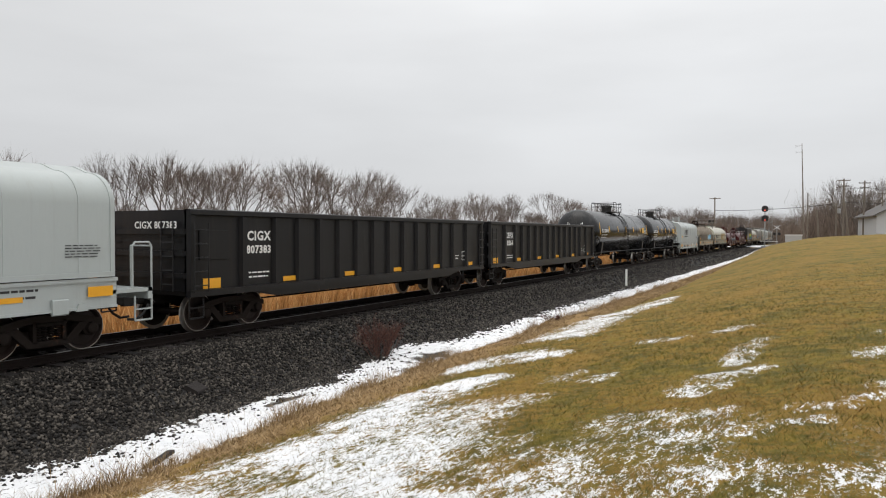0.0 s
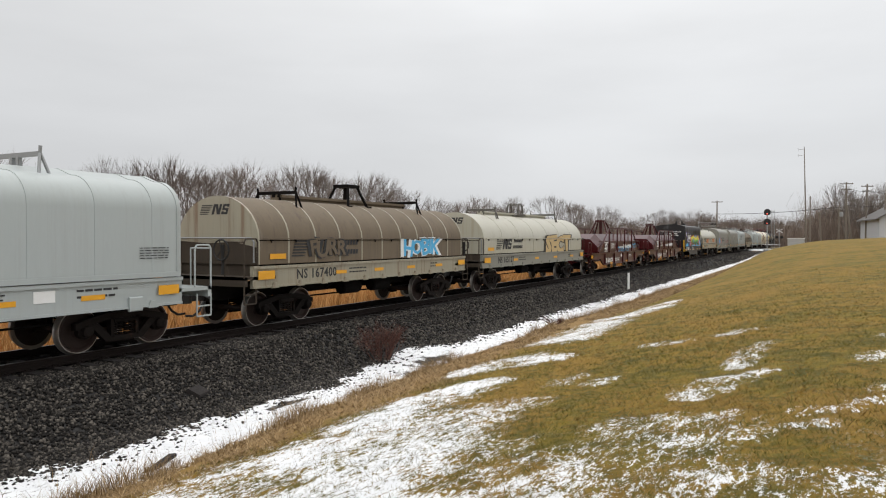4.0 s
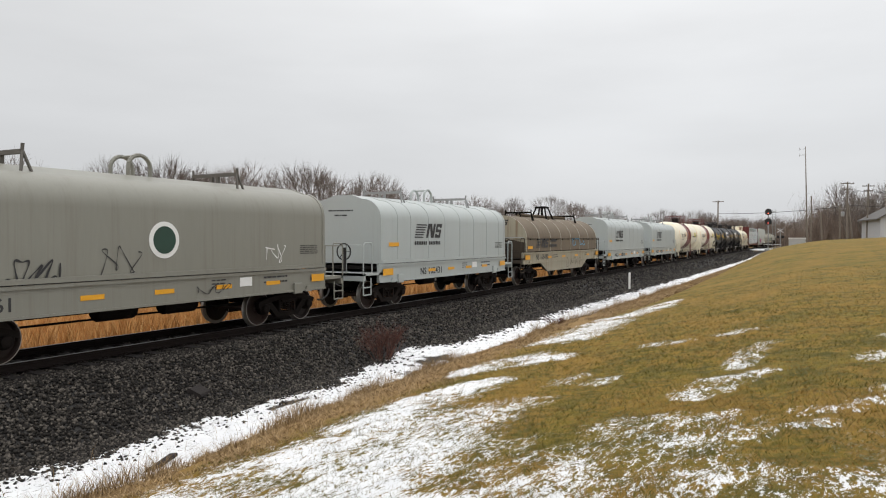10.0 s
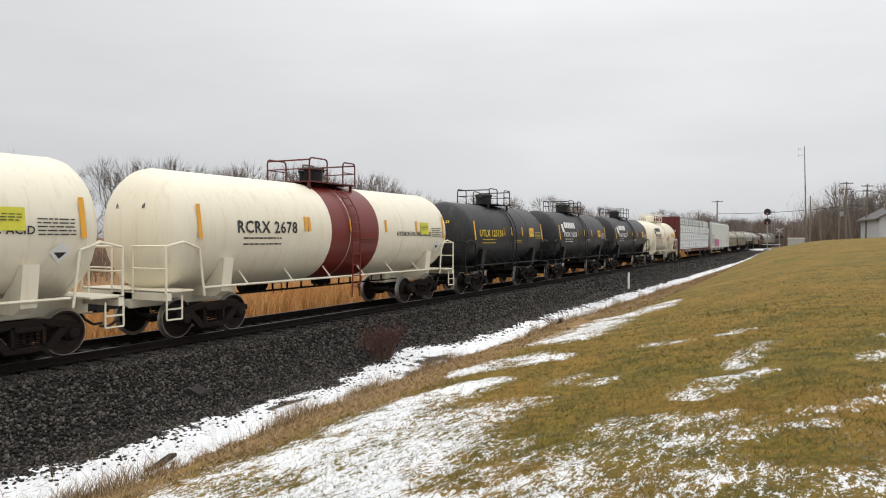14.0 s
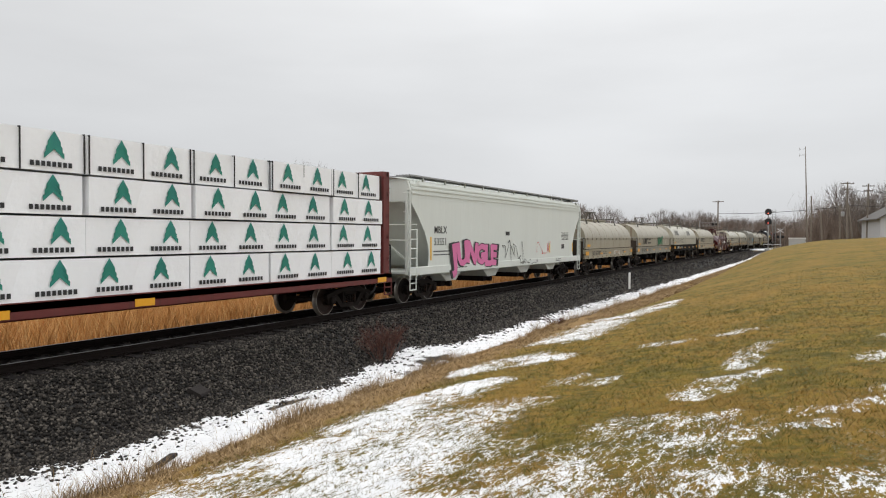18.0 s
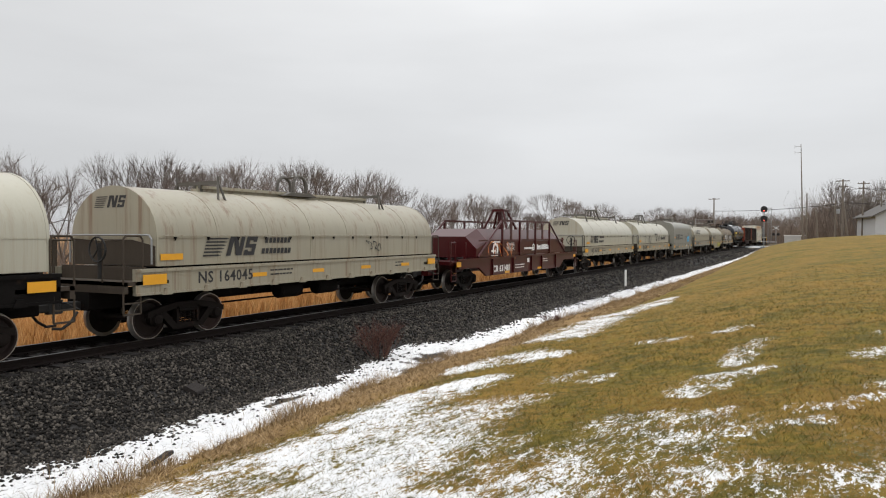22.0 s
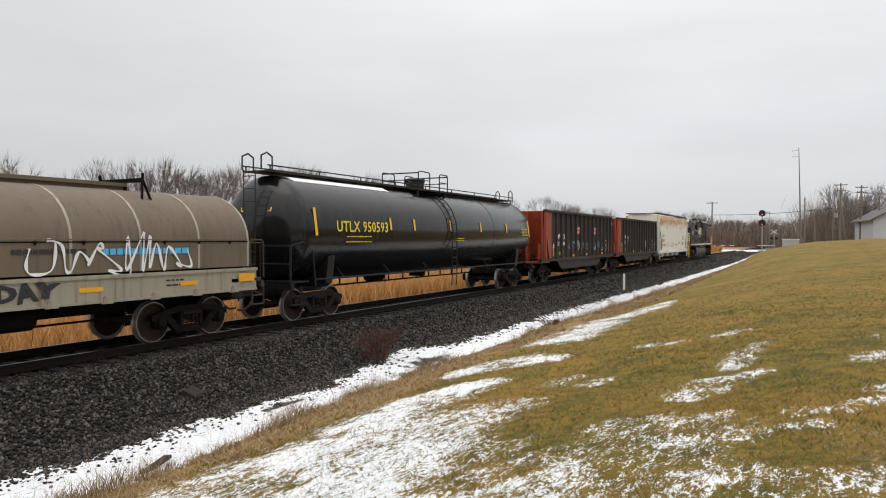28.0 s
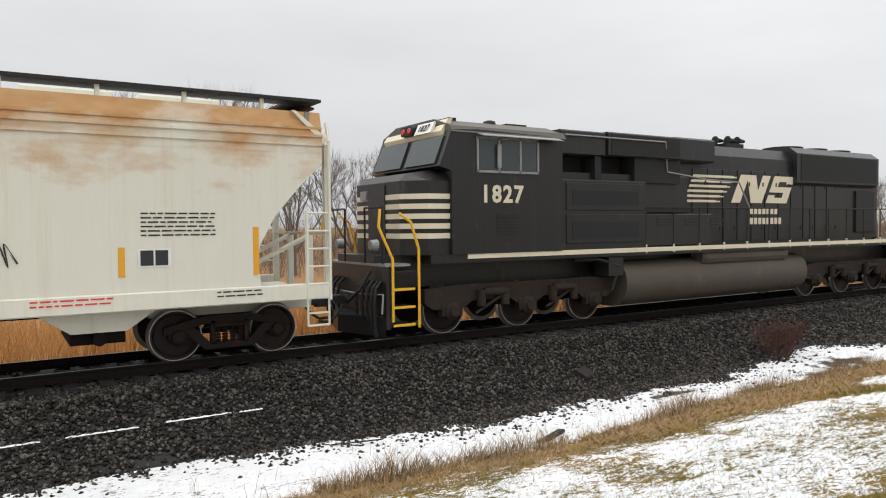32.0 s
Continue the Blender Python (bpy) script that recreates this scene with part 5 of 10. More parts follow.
def side_frame_mesh(half):
    g = Geo()
    k = half / 0.89
    for x0, x1 in ((0.93, 1.07),):
        g.along_x([(-1.13 * k, 0.50), (-0.84 * k, 0.57), (-0.40, 0.66), (0.40, 0.66), (0.84 * k, 0.57), (1.13 * k, 0.50), (1.13 * k, 0.63), (0.76 * k, 0.73), (0.36, 0.80), (-0.36, 0.80), (-0.76 * k, 0.73), (-1.13 * k, 0.63)], x0, x1)
        g.along_x([(-0.82 * k, 0.57), (-0.44, 0.20), (0.44, 0.20), (0.82 * k, 0.57), (0.62 * k, 0.60), (0.34, 0.31), (-0.34, 0.31), (-0.62 * k, 0.60)], x0, x1)
        for y in (-0.33, 0.27):
            g.box(x0, x1, y, y + 0.07, 0.28, 0.70)
    for y in (-half, half):
        g.turned_x([(0.90, 0.16), (1.03, 0.16), (1.06, 0.125), (1.13, 0.115), (1.15, 0.07)], y, 0.457, 14)
        g.box(0.92, 1.05, y - 0.17, y + 0.17, 0.40, 0.62, 0.03)
    return g.mesh("side_frame", TRUCK)


def spring_mesh():
    g = Geo()
    for y in (-0.20, -0.07, 0.07, 0.20):
        for k in range(5):
            z = 0.32 + k * 0.052
            g.turned_z([(z, 0.050), (z + 0.018, 0.062), (z + 0.036, 0.050)], 1.0, y, 8)
    g.box(0.90, 1.10, -0.27, 0.27, 0.575, 0.665, 0.02)
    return g.mesh("spring_pack", TRUCK)


def bolster_mesh(half):
    g = Geo().box(-0.90, 0.90, -0.20, 0.20, 0.50, 0.72, 0.03).turned_z([(0.70, 0.2), (0.80, 0.2)], 0, 0, 14)
    for y in (-half * 0.52, half * 0.52):                     # brake beams and levers
        g.box(-0.78, 0.78, y - 0.05, y + 0.05, 0.34, 0.44)
        for x in (-0.76, 0.66):
            g.along_x([(y - 0.02, 0.27), (y + (0.09 if y < 0 else -0.09) * -1, 0.30), (y + (0.11 if y < 0 else -0.11) * -1, 0.60), (y, 0.62)], x, x + 0.10)
    return g.mesh("truck", TRUCK)


WHEELSETS = []          # (object, y in its truck, radius)


def truck(parent, y, half=0.89):
    """A four-wheel truck: bolster with side frames, springs and turning wheelsets under it."""
    t = part("truck", shared(("bolster", half), lambda: bolster_mesh(half)), TRUCK, parent, "rusty freight car truck with brown wheels", pose(0, y, 0))
    for turn in (0, 180):
        part("side_frame", shared(("frame", half), lambda: side_frame_mesh(half)), TRUCK, t, at=pose(0, 0, 0, 0, 0, turn))
        part("spring_pack", shared("spring", spring_mesh), TRUCK, t, at=pose(0, 0, 0, 0, 0, turn))
    for wy in (-half, half):
        w = part("wheelset", shared("wheels", lambda: wheel_mesh(WHEEL_R)), WHEEL, t, at=pose(0, wy, WHEEL_R))
        WHEELSETS.append((w, wy, WHEEL_R))


def coupler_mesh():
    g = Geo().box(-0.09, 0.09, 0.0, 0.55, 0.74, 0.92, 0.02).along_z([(-0.16, -0.06), (0.02, -0.24), (0.10, -0.20), (0.17, -0.05), (0.12, 0.08), (-0.12, 0.08)], 0.70, 0.98)
    g.pipe([(0.30, 0.30, 0.72), (0.34, 0.12, 0.52), (0.30, -0.05, 0.40), (0.22, -0.22, 0.42)], 0.030, 6)
    g.pipe([(-0.15, 0.25, 0.95), (-0.75, 0.22, 0.98), (-1.15, 0.20, 0.86)], 0.018, 5)
    return g.mesh("coupler", DARK_STEEL)


def couplers(parent, length):
    for s in (-1, 1):
        part("coupler", shared("coupler", coupler_mesh), DARK_STEEL, parent, "", pose(0, s * (length / 2 - 0.02), 0, 0, 0, 0 if s < 0 else 180))


def steps(parent, y_end, mat, z_top=1.0, x=1.45, wide=0.42):
    """A stirrup step under each corner; y_end: the body's half length."""
    def build():
        g = Geo()
        g.pipe([(0, 0, 0), (0, 0, -0.52), (0, wide, -0.52), (0, wide, 0)], 0.022, 5)
        g.box(-0.03, 0.03, 0, wide, -0.30, -0.27)
        return g.mesh("step", mat)
    me = shared(("step", mat.name, wide), build)
    for sx, sy in itertools.product((-1, 1), (-1, 1)):
        part("step", me, mat, parent, at=pose(sx * x, sy * y_end - (wide if sy > 0 else 0), z_top))


def ladder_mesh(height, wide, rungs, mat, r=0.018):
    g = Geo()
    for y in (0, wide):
        g.rod((0, y, 0), (0, y, height), r, 5)
    for k in range(rungs):
        z = height * (k + 0.5) / rungs
        g.rod((0, 0, z), (0, wide, z), r * 0.8, 5)
    return g.mesh("ladder", mat)


def ladder(parent, at, height, wide, rungs, mat):
    return part("ladder", shared(("ladder", round(height, 2), wide, rungs, mat.name), lambda: ladder_mesh(height, wide, rungs, mat)), mat, parent, at=at)


# ---- markings ----
def bars_mesh(rects, mat, thick=0.003):
    """Flat bars (u, v, width, height) in the local xy plane."""
    g = Geo()
    for u, v, w, h in rects:
        g.box(u, u + w, v, v + h, 0, thick)
    return g.mesh("stencil", mat, fix=False)


def stencil(parent, at, rows, mat, wide=0.9, high=0.055, seed=1):
    """Small print that cannot be read: rows of plain bars."""
    key = ("stencil", rows, wide, high, mat.name, seed)

    def build():
        rnd = random.Random(seed)
        rects = []
        for k in range(rows):
            u = -wide / 2
            while u < wide / 2 - 0.05:
                w = min(rnd.uniform(0.06, 0.20), wide / 2 - u)
                rects.append((u, -k * high * 1.8, w, high * 0.62))
                u += w + 0.03
        return bars_mesh(rects, mat)
    return tagged(part("stencil", shared(key, build), mat, parent, at=at), kind="stuff")


def plate(parent, at, wide, high, mat, name="reflector", label=""):
    me = shared(("plate", wide, high, mat.name), lambda: Geo().box(-wide / 2, wide / 2, -high / 2, high / 2, 0, 0.006).mesh(name, mat))
    return part(name, me, mat, parent, label, at)


def on_side(x, y, z):
    return pose(x + 0.005, y, z) @ SIDE


def on_end(x, y, z):
    return pose(x, y - 0.005, z) @ FRONT


def words(parent, at, text, high, mat, fat=0.006):
    return part("lettering", lettering(text, high, mat, fat), mat, parent, at=at)


def emblem_mesh(mat, words_beside=True):
    """The railway's mark as plain shapes: slanted stripes, slanted blocks and a row of small bars."""
    g = Geo()

    def slant(u0, v0, u1, v1, lean=0.35, lift=0.0):
        g.add([(u0 + lean * v0, v0, lift), (u1 + lean * v0, v0, lift), (u1 + lean * v1, v1, lift), (u0 + lean * v1, v1, lift)], [(0, 1, 2, 3)])
    for k in range(6):                                       # stripes that run out into a ragged mane
        slant(0.0, k * 0.092, 0.74 - 0.035 * (5 - k), k * 0.092 + 0.046)
        slant(0.74 - 0.035 * (5 - k), k * 0.092 + 0.006, 0.80 - 0.03 * (5 - k), k * 0.092 + 0.030)
    slant(0.86, 0.0, 1.03, 0.54)
    g.add([(1.05 + 0.12, 0.54, 0.0012), (1.05 + 0.30, 0.54, 0.0012), (1.42, 0.0, 0.0012), (1.24, 0.0, 0.0012)], [(3, 2, 1, 0)])
    slant(1.30, 0.0, 1.46, 0.54, 0.35, 0.0024)
    for v in (0.0, 0.215, 0.43):
        slant(1.54, v, 1.98, v + 0.11)
    slant(1.54, 0.11, 1.68, 0.16), slant(1.54, 0.325, 1.68, 0.43), slant(1.84, 0.11, 1.98, 0.215), slant(1.84, 0.385, 1.98, 0.43)
    if words_beside == "under":
        for k in range(15):
            if k != 7:
                g.box(0.02 + k * 0.135, 0.11 + k * 0.135, -0.26, -0.13, 0, 0.002)
    elif words_beside:
        for row, n in ((0.32, 7), (0.0, 8)):
            for k in range(n):
                u = 2.30 + k * 0.17 + row * 0.3
                slant(u, row + 0.03, u + 0.125, row + 0.19, 0.2)
    return g.mesh("emblem", mat, fix=False)


def emblem(parent, at, mat, size=1.0, beside=True):
    me = shared(("emblem", mat.name, beside), lambda: emblem_mesh(mat, beside))
    return part("emblem", me, mat, parent, "", at @ Matrix.Diagonal((size, size, 1, 1)))


def round_mark_mesh(mat, mat2=None):
    """A wheel-on-rail mark as plain shapes: an open ring over two bars."""
    g = Geo()
    n = 22
    for k in range(n - 6):
        a0, a1 = radians(-40 + k * 260 / (n - 6)), radians(-40 + (k + 1) * 260 / (n - 6))
        g.add([(0.30 * math.cos(a0), 0.30 * math.sin(a0), 0), (0.50 * math.cos(a0), 0.50 * math.sin(a0), 0), (0.50 * math.cos(a1), 0.50 * math.sin(a1), 0), (0.30 * math.cos(a1), 0.30 * math.sin(a1), 0)], [(0, 1, 2, 3)])
    g.box(-0.75, 0.0, -0.16, -0.02, 0, 0.002).box(-0.75, 0.40, -0.44, -0.30, 0, 0.002).box(0.0, 0.14, -0.30, 0.10, 0, 0.002)
    return g.mesh("emblem", mat, fix=False)


def round_mark(parent, at, mat, size):
    return part("emblem", shared(("ring", mat.name), lambda: round_mark_mesh(mat)), mat, parent, "", at @ Matrix.Diagonal((size, size, 1, 1)))


def wild(text, high, mat, fat, seed, lift=0.0):
    """Sprayed letters, each a mesh: tilted, swollen and pushed against the next."""
    rnd = random.Random(seed)
    letters, u, layer = [], 0.0, 0.0
    for ch in text:
        turn, grow_, up = rnd.uniform(-0.16, 0.16), rnd.uniform(0.88, 1.22), rnd.uniform(-0.10, 0.10) * high
        if ch == " ":
            u += high * 0.35
            continue
        me = lettering(ch, high, mat, fat, 0.0)
        xs = [p.co.x for p in me.vertices]
        wide = (max(xs) - min(xs)) * 0.90 * grow_
        u += wide / 2
        c, w = math.cos(turn), math.sin(turn)
        v = []
        for p in me.vertices:
            x, y = p.co.x * grow_, p.co.y * grow_
            x += 0.22 * x * y / high
            v.append((u + x * c - y * w, up + x * w + y * c, lift + layer))
        layer += 0.0009
        letters.append((v, [tuple(q.vertices) for q in me.polygons]))
        u += wide / 2
    return [([(x - u / 2, y, z) for x, y, z in v], f) for v, f in letters]


def spray(parent, at, text, high, fill, edge, fat=0.03, slant=0.0, stretch=1.0, second=None, split=0):
    """Sprayed lettering: each letter a fat outline with its fill over it, the fill in one or two colours."""
    st = Matrix.Diagonal((stretch, 1, 1, 1))
    seed = len(text) * 7 + int(high * 100)
    outlines, fills = wild(text, high, edge, fat + 0.035 * high + 0.008, seed), wild(text, high, fill, fat, seed, 0.008)
    for k, (outline, inner) in enumerate(zip(outlines, fills)):
        mat = fill if second is None or k < split * len(fills) else second
        part("graffiti_letter", Geo().add(*outline).mesh("graffiti_letter", edge, fix=False), edge, parent, "sprayed graffiti letter outline", at @ st)
        part("graffiti_fill", Geo().add(*inner).mesh("graffiti_fill", mat, fix=False), mat, parent, "", at @ st)


def scrawl(parent, at, mat, wide, high, seed, loops=6, r=0.014):
    """A thin sprayed tag that cannot be read: one line of loops and strokes, flat on the surface."""
    rnd = random.Random(seed)
    marks = []
    for k in range(loops):
        tall = rnd.uniform(0.45, 1.0)
        for _ in range(rnd.choice((2, 3, 3))):
            marks.append(((k + rnd.uniform(-0.15, 1.05)) / loops, rnd.choice((-0.5, 0.5)) * tall + rnd.uniform(-0.15, 0.15)))
    pts = [Vector((-wide / 2 + wide * u, high * v, 0.0)) for u, v in marks]
    line = []
    for a in range(len(pts) - 1):
        p0, p1, p2, p3 = pts[max(0, a - 1)], pts[a], pts[a + 1], pts[min(len(pts) - 1, a + 2)]
        for q in range(7):
            t = q / 7
            line.append(0.5 * (2 * p1 + (p2 - p0) * t + (2 * p0 - 5 * p1 + 4 * p2 - p3) * t * t + (3 * p1 - p0 - 3 * p2 + p3) * t ** 3))
    v = []
    for k, p in enumerate(line):
        d = (line[min(k + 1, len(line) - 1)] - line[max(k - 1, 0)])
        d = Vector((-d.y, d.x, 0)).normalized() * r * (0.75 + 0.35 * math.sin(k * 0.7 + seed))
        z = 0.002 + 0.00004 * k
        v += [(p.x + d.x, p.y + d.y, z), (p.x - d.x, p.y - d.y, z)]
    f = [(2 * k, 2 * k + 1, 2 * k + 3, 2 * k + 2) for k in range(len(line) - 1)]
    return part("graffiti", Geo().add(v, f).mesh("graffiti", mat, fix=False), mat, parent, "thin sprayed graffiti scrawl", at)


TRAIN = []
SPEED = 19.215          # metres a second, towards -y
GAPS = [-3.4, 11.2, 27.85, 44.6, 61.82, 75.73, 89.68, 103.45, 119.55, 136.35, 153.55, 166.85, 181.45, 196.35, 210.15, 223.35, 237.85, 251.75,
        265.35, 279.45, 294.35, 305.25, 317.45, 330.25, 343.35, 366.55, 387.05, 400.85, 416.35, 432.15, 447.05, 464.55, 479.45, 494.65, 508.85, 524.05,
        537.75, 552.8, 572.6, 588.1, 603.9, 620.7, 642.7]


def car(number, name, label, category):
    """Car of the train by its place in it; its Empty stands on the rails under its middle. Returns it and its length."""
    a, b = GAPS[number], GAPS[number + 1]
    ob = thing(name, label, category, pose(0, (a + b) / 2, 0), group="freight train")
    TRAIN.append((ob, (a + b) / 2))
    couplers(ob, b - a)
    return ob, b - a


# ---- coil cars ----
def round_profile(half, z0, z1, top, n=14, k=1.0):
    """Straight sides from z0 to z1, then an arch up to top. k under 1: boxier."""
    arch = []
    for i in range(n + 1):
        a = math.pi * i / n
        c, s = math.cos(a), math.sin(a)
        arch.append((half * math.copysign(abs(c) ** k, c), z1 + (top - z1) * abs(s) ** k))
    return [(-half, z0), (half, z0)] + arch


def lift_bracket(parent, y, top, half, mat, flip=1):
    """A cross arm over the ridge with a V of legs standing on each shoulder."""
    def build():
        g = Geo()
        for s in (-1, 1):
            x0, x1 = s * half * 0.52, s * half * 0.66
            g.box(min(0, x0), max(0, x0), -0.035, 0.035, 0.20, 0.29)
            g.box(s * 0.10 - 0.04, s * 0.10 + 0.04, -0.04, 0.04, -0.02, 0.22)
            g.pipe([(x1, 0.17, -0.42), (x0, 0.0, 0.27), (x1, -0.17, -0.42)], 0.032, 5)
            g.box(x1 - 0.05, x1 + 0.05, -0.24, 0.24, -0.47, -0.40)
            g.rod((x0, 0, 0.24), (x0 + s * 0.02, 0, 0.40), 0.035, 5)
        return g.mesh("lift_bracket", mat)
    part("lift_bracket", shared(("bracket", round(half, 2), mat.name), build), mat, parent, "", pose(0, y, top, 0, 0, 0 if flip > 0 else 180))


def lift_loop(parent, y, top, mat, kind="loop"):
    def loop():
        g = Geo()
        for x in (-0.30, 0.30):                               # two round arches of flat bar, braced at the crown
            pts = [(0.30 * math.cos(math.pi * k / 10), 0.22 + 0.30 * math.sin(math.pi * k / 10)) for k in range(11)]
            pts = [(0.30, -0.04)] + pts + [(-0.30, -0.04)]
            for (y0, z0), (y1, z1) in zip(pts, pts[1:]):
                g.rod((x, y0, z0), (x, y1, z1), 0.047, 6)
        g.rod((-0.30, 0, 0.50), (0.30, 0, 0.50), 0.035, 6)
        g.along_x([(-0.75, -0.08), (0.75, -0.08), (0.45, 0.03), (-0.45, 0.03)], -0.36, 0.36)
        return g.mesh("lift_loop", mat)

    def frame_():
        g = Geo()
        for x in (-0.25, 0.25):
            g.pipe([(x * 1.9, -0.56, -0.12), (x, -0.26, 0.60), (x, 0.26, 0.60), (x * 1.9, 0.56, -0.12)], 0.048, 5)
            g.box(x * 1.9 - 0.10, x * 1.9 + 0.10, -0.66, -0.46, -0.14, -0.06).box(x * 1.9 - 0.10, x * 1.9 + 0.10, 0.46, 0.66, -0.14, -0.06)
        g.box(-0.31, 0.31, -0.32, 0.32, 0.56, 0.66, 0.02).box(-0.05, 0.05, -0.05, 0.05, 0.0, 0.58)
        return g.mesh("lift_frame", mat)
    if kind == "loop":
        part("lift_loop", shared(("loop", mat.name), loop), mat, parent, "", pose(0, y, top))
    else:
        part("lift_frame", shared(("liftframe", mat.name), frame_), mat, parent, "", pose(0, y, top))


def coil_underframe(ob, length, mat, z0=0.96, z1=1.48, half=1.46, belly=0.0, platform=1.15, rail_mat=None, posts=True, near=0.0, inset=0.0):
    """Side sills, deck, centre sill, end platforms with handrails, steps and brake wheel."""
    L = length / 2 - 0.55
    rail_mat = rail_mat or mat
    side = L - (inset or platform * 0.25)
    for s in (-1, 1):
        g = Geo()
        if belly:
            prof = [(-side, z0), (-side + 2.4, z0), (-side + 3.4, z0 - belly), (side - 3.4, z0 - belly), (side - 2.4, z0), (side, z0), (side, z1), (-side, z1)]
            g.along_x(prof, s * half - 0.10 if s > 0 else -half, s * half if s > 0 else -half + 0.10)
        else:
            g.box(min(s * half, s * (half - 0.10)), max(s * half, s * (half - 0.10)), -side + near, side, z0, z1)
        sill = part("side_sill", g, mat, ob)
        part("top_flange", Geo().box(min(s * half, s * (half + 0.045)), max(s * half, s * (half + 0.045)), -side + near, side, z1 - 0.07, z1), mat, sill)
        part("bottom_flange", Geo().box(min(s * half, s * (half + 0.03)), max(s * half, s * (half + 0.03)), -side + near, side, z0, z0 + 0.05), mat, sill)
        if posts:
            n = 11 if posts == "row" else 9
            me = shared(("gusset", mat.name, round(z1 - z0, 2)), lambda: Geo().along_x([(-0.13, -0.05), (0.13, -0.05), (0.06, 0.10), (-0.06, 0.10)], 0, 0.05).mesh("gusset", mat))
            for k in range(n) if posts == "row" else (0, n - 1):
                part("gusset", me, mat, ob, at=pose(s * half + (0.0 if s > 0 else -0.03), -side + 0.8 + k * (2 * side - 1.6) / (n - 1), z0 + 0.03))
    g = Geo().box(-half + 0.1, half - 0.1, -L + platform * 0.5, L - platform * 0.5, z1 - 0.16, z1 - 0.06)
    g.box(-0.35, 0.35, -L, L, 0.72, 1.12, 0.03)
    for y in np.linspace(-side + 2.8, side - 2.8, 5):
        g.along_y([(-half + 0.1, z1 - 0.2), (-0.35, 0.75), (0.35, 0.75), (half - 0.1, z1 - 0.2)], y - 0.06, y + 0.06)
    part("underframe", g, UNDER, ob)
    for s in (-1, 1):
        deep = platform + (near if s < 0 else 0)
        g = Geo().box(-half, half, min(s * L, s * (L - deep)), max(s * L, s * (L - deep)), z1 - 0.34, z1 - 0.26)
        g.box(-half, half, min(s * L, s * (L - 0.10)), max(s * L, s * (L - 0.10)), z1 - 0.50, z1 - 0.26)
        part("platform", g, rail_mat, ob)
        for sx in (-1, 1):
            g = Geo()
            x = sx * (half - 0.02)
            g.pipe([(x, s * L, z1 - 0.3), (x, s * L, z1 + 0.62), (x, s * (L - 0.06), z1 + 0.70), (x, s * (L - 0.42), z1 + 0.70), (x, s * (L - 0.48), z1 + 0.62), (x, s * (L - 0.48), z1 - 0.3)], 0.021, 6)
            g.pipe([(x, s * L, z1 + 0.62), (x * 0.55, s * L, z1 + 0.62), (x * 0.55, s * L, z1 - 0.28)], 0.018, 5)
            part("handrail", g, rail_mat, ob)
    steps(ob, L, rail_mat, z1 - 0.42, half - 0.02)
    g = Geo()
    g.rod((0.75, -L - 0.02, z1 - 0.2), (0.75, -L - 0.02, z1 + 0.55), 0.05, 6)
    n = 14
    ring = [(0.75 + 0.26 * math.cos(2 * math.pi * k / n), -L - 0.08, z1 + 0.42 + 0.26 * math.sin(2 * math.pi * k / n)) for k in range(n + 1)]
    g.pipe(ring, 0.022, 5)
    for k in (0, 4, 9):
        g.rod(ring[k], (0.75, -L - 0.08, z1 + 0.42), 0.014, 4)
    part("brake_wheel", g, DARK_STEEL, ob)
    g = Geo()
    for y in (-1.4, 0.3):                                   # air tank, valve and brake rigging below
        g.turned_y([(y, 0.18), (y + 0.05, 0.22), (y + 0.9, 0.22), (y + 0.95, 0.18)], 0.75, 0.80, 12)
    g.rod((0.55, -side + 2, 0.62), (0.55, side - 2, 0.62), 0.025, 5)
    g.rod((-0.4, -side + 1, 0.70), (-0.4, side - 1, 0.70), 0.03, 5)
    part("brake_gear", g, UNDER, ob)
    for y in (-L + 2.05, L - 2.05):
        truck(ob, y)
    return L, side


def side_plates(ob, half, side, z, mat=AMBER, n=4, first=3.75):
    plate(ob, on_side(half + 0.045, -side + 0.45, z + 0.05), 0.62, 0.22, mat)
    plate(ob, on_side(half + 0.045, side - 0.40, z + 0.05), 0.55, 0.20, mat)
    for k in range(n):
        plate(ob, on_side(half, -side + first + k * (2 * side - first - 2.2) / max(1, n - 1), z), 0.52, 0.10, mat)


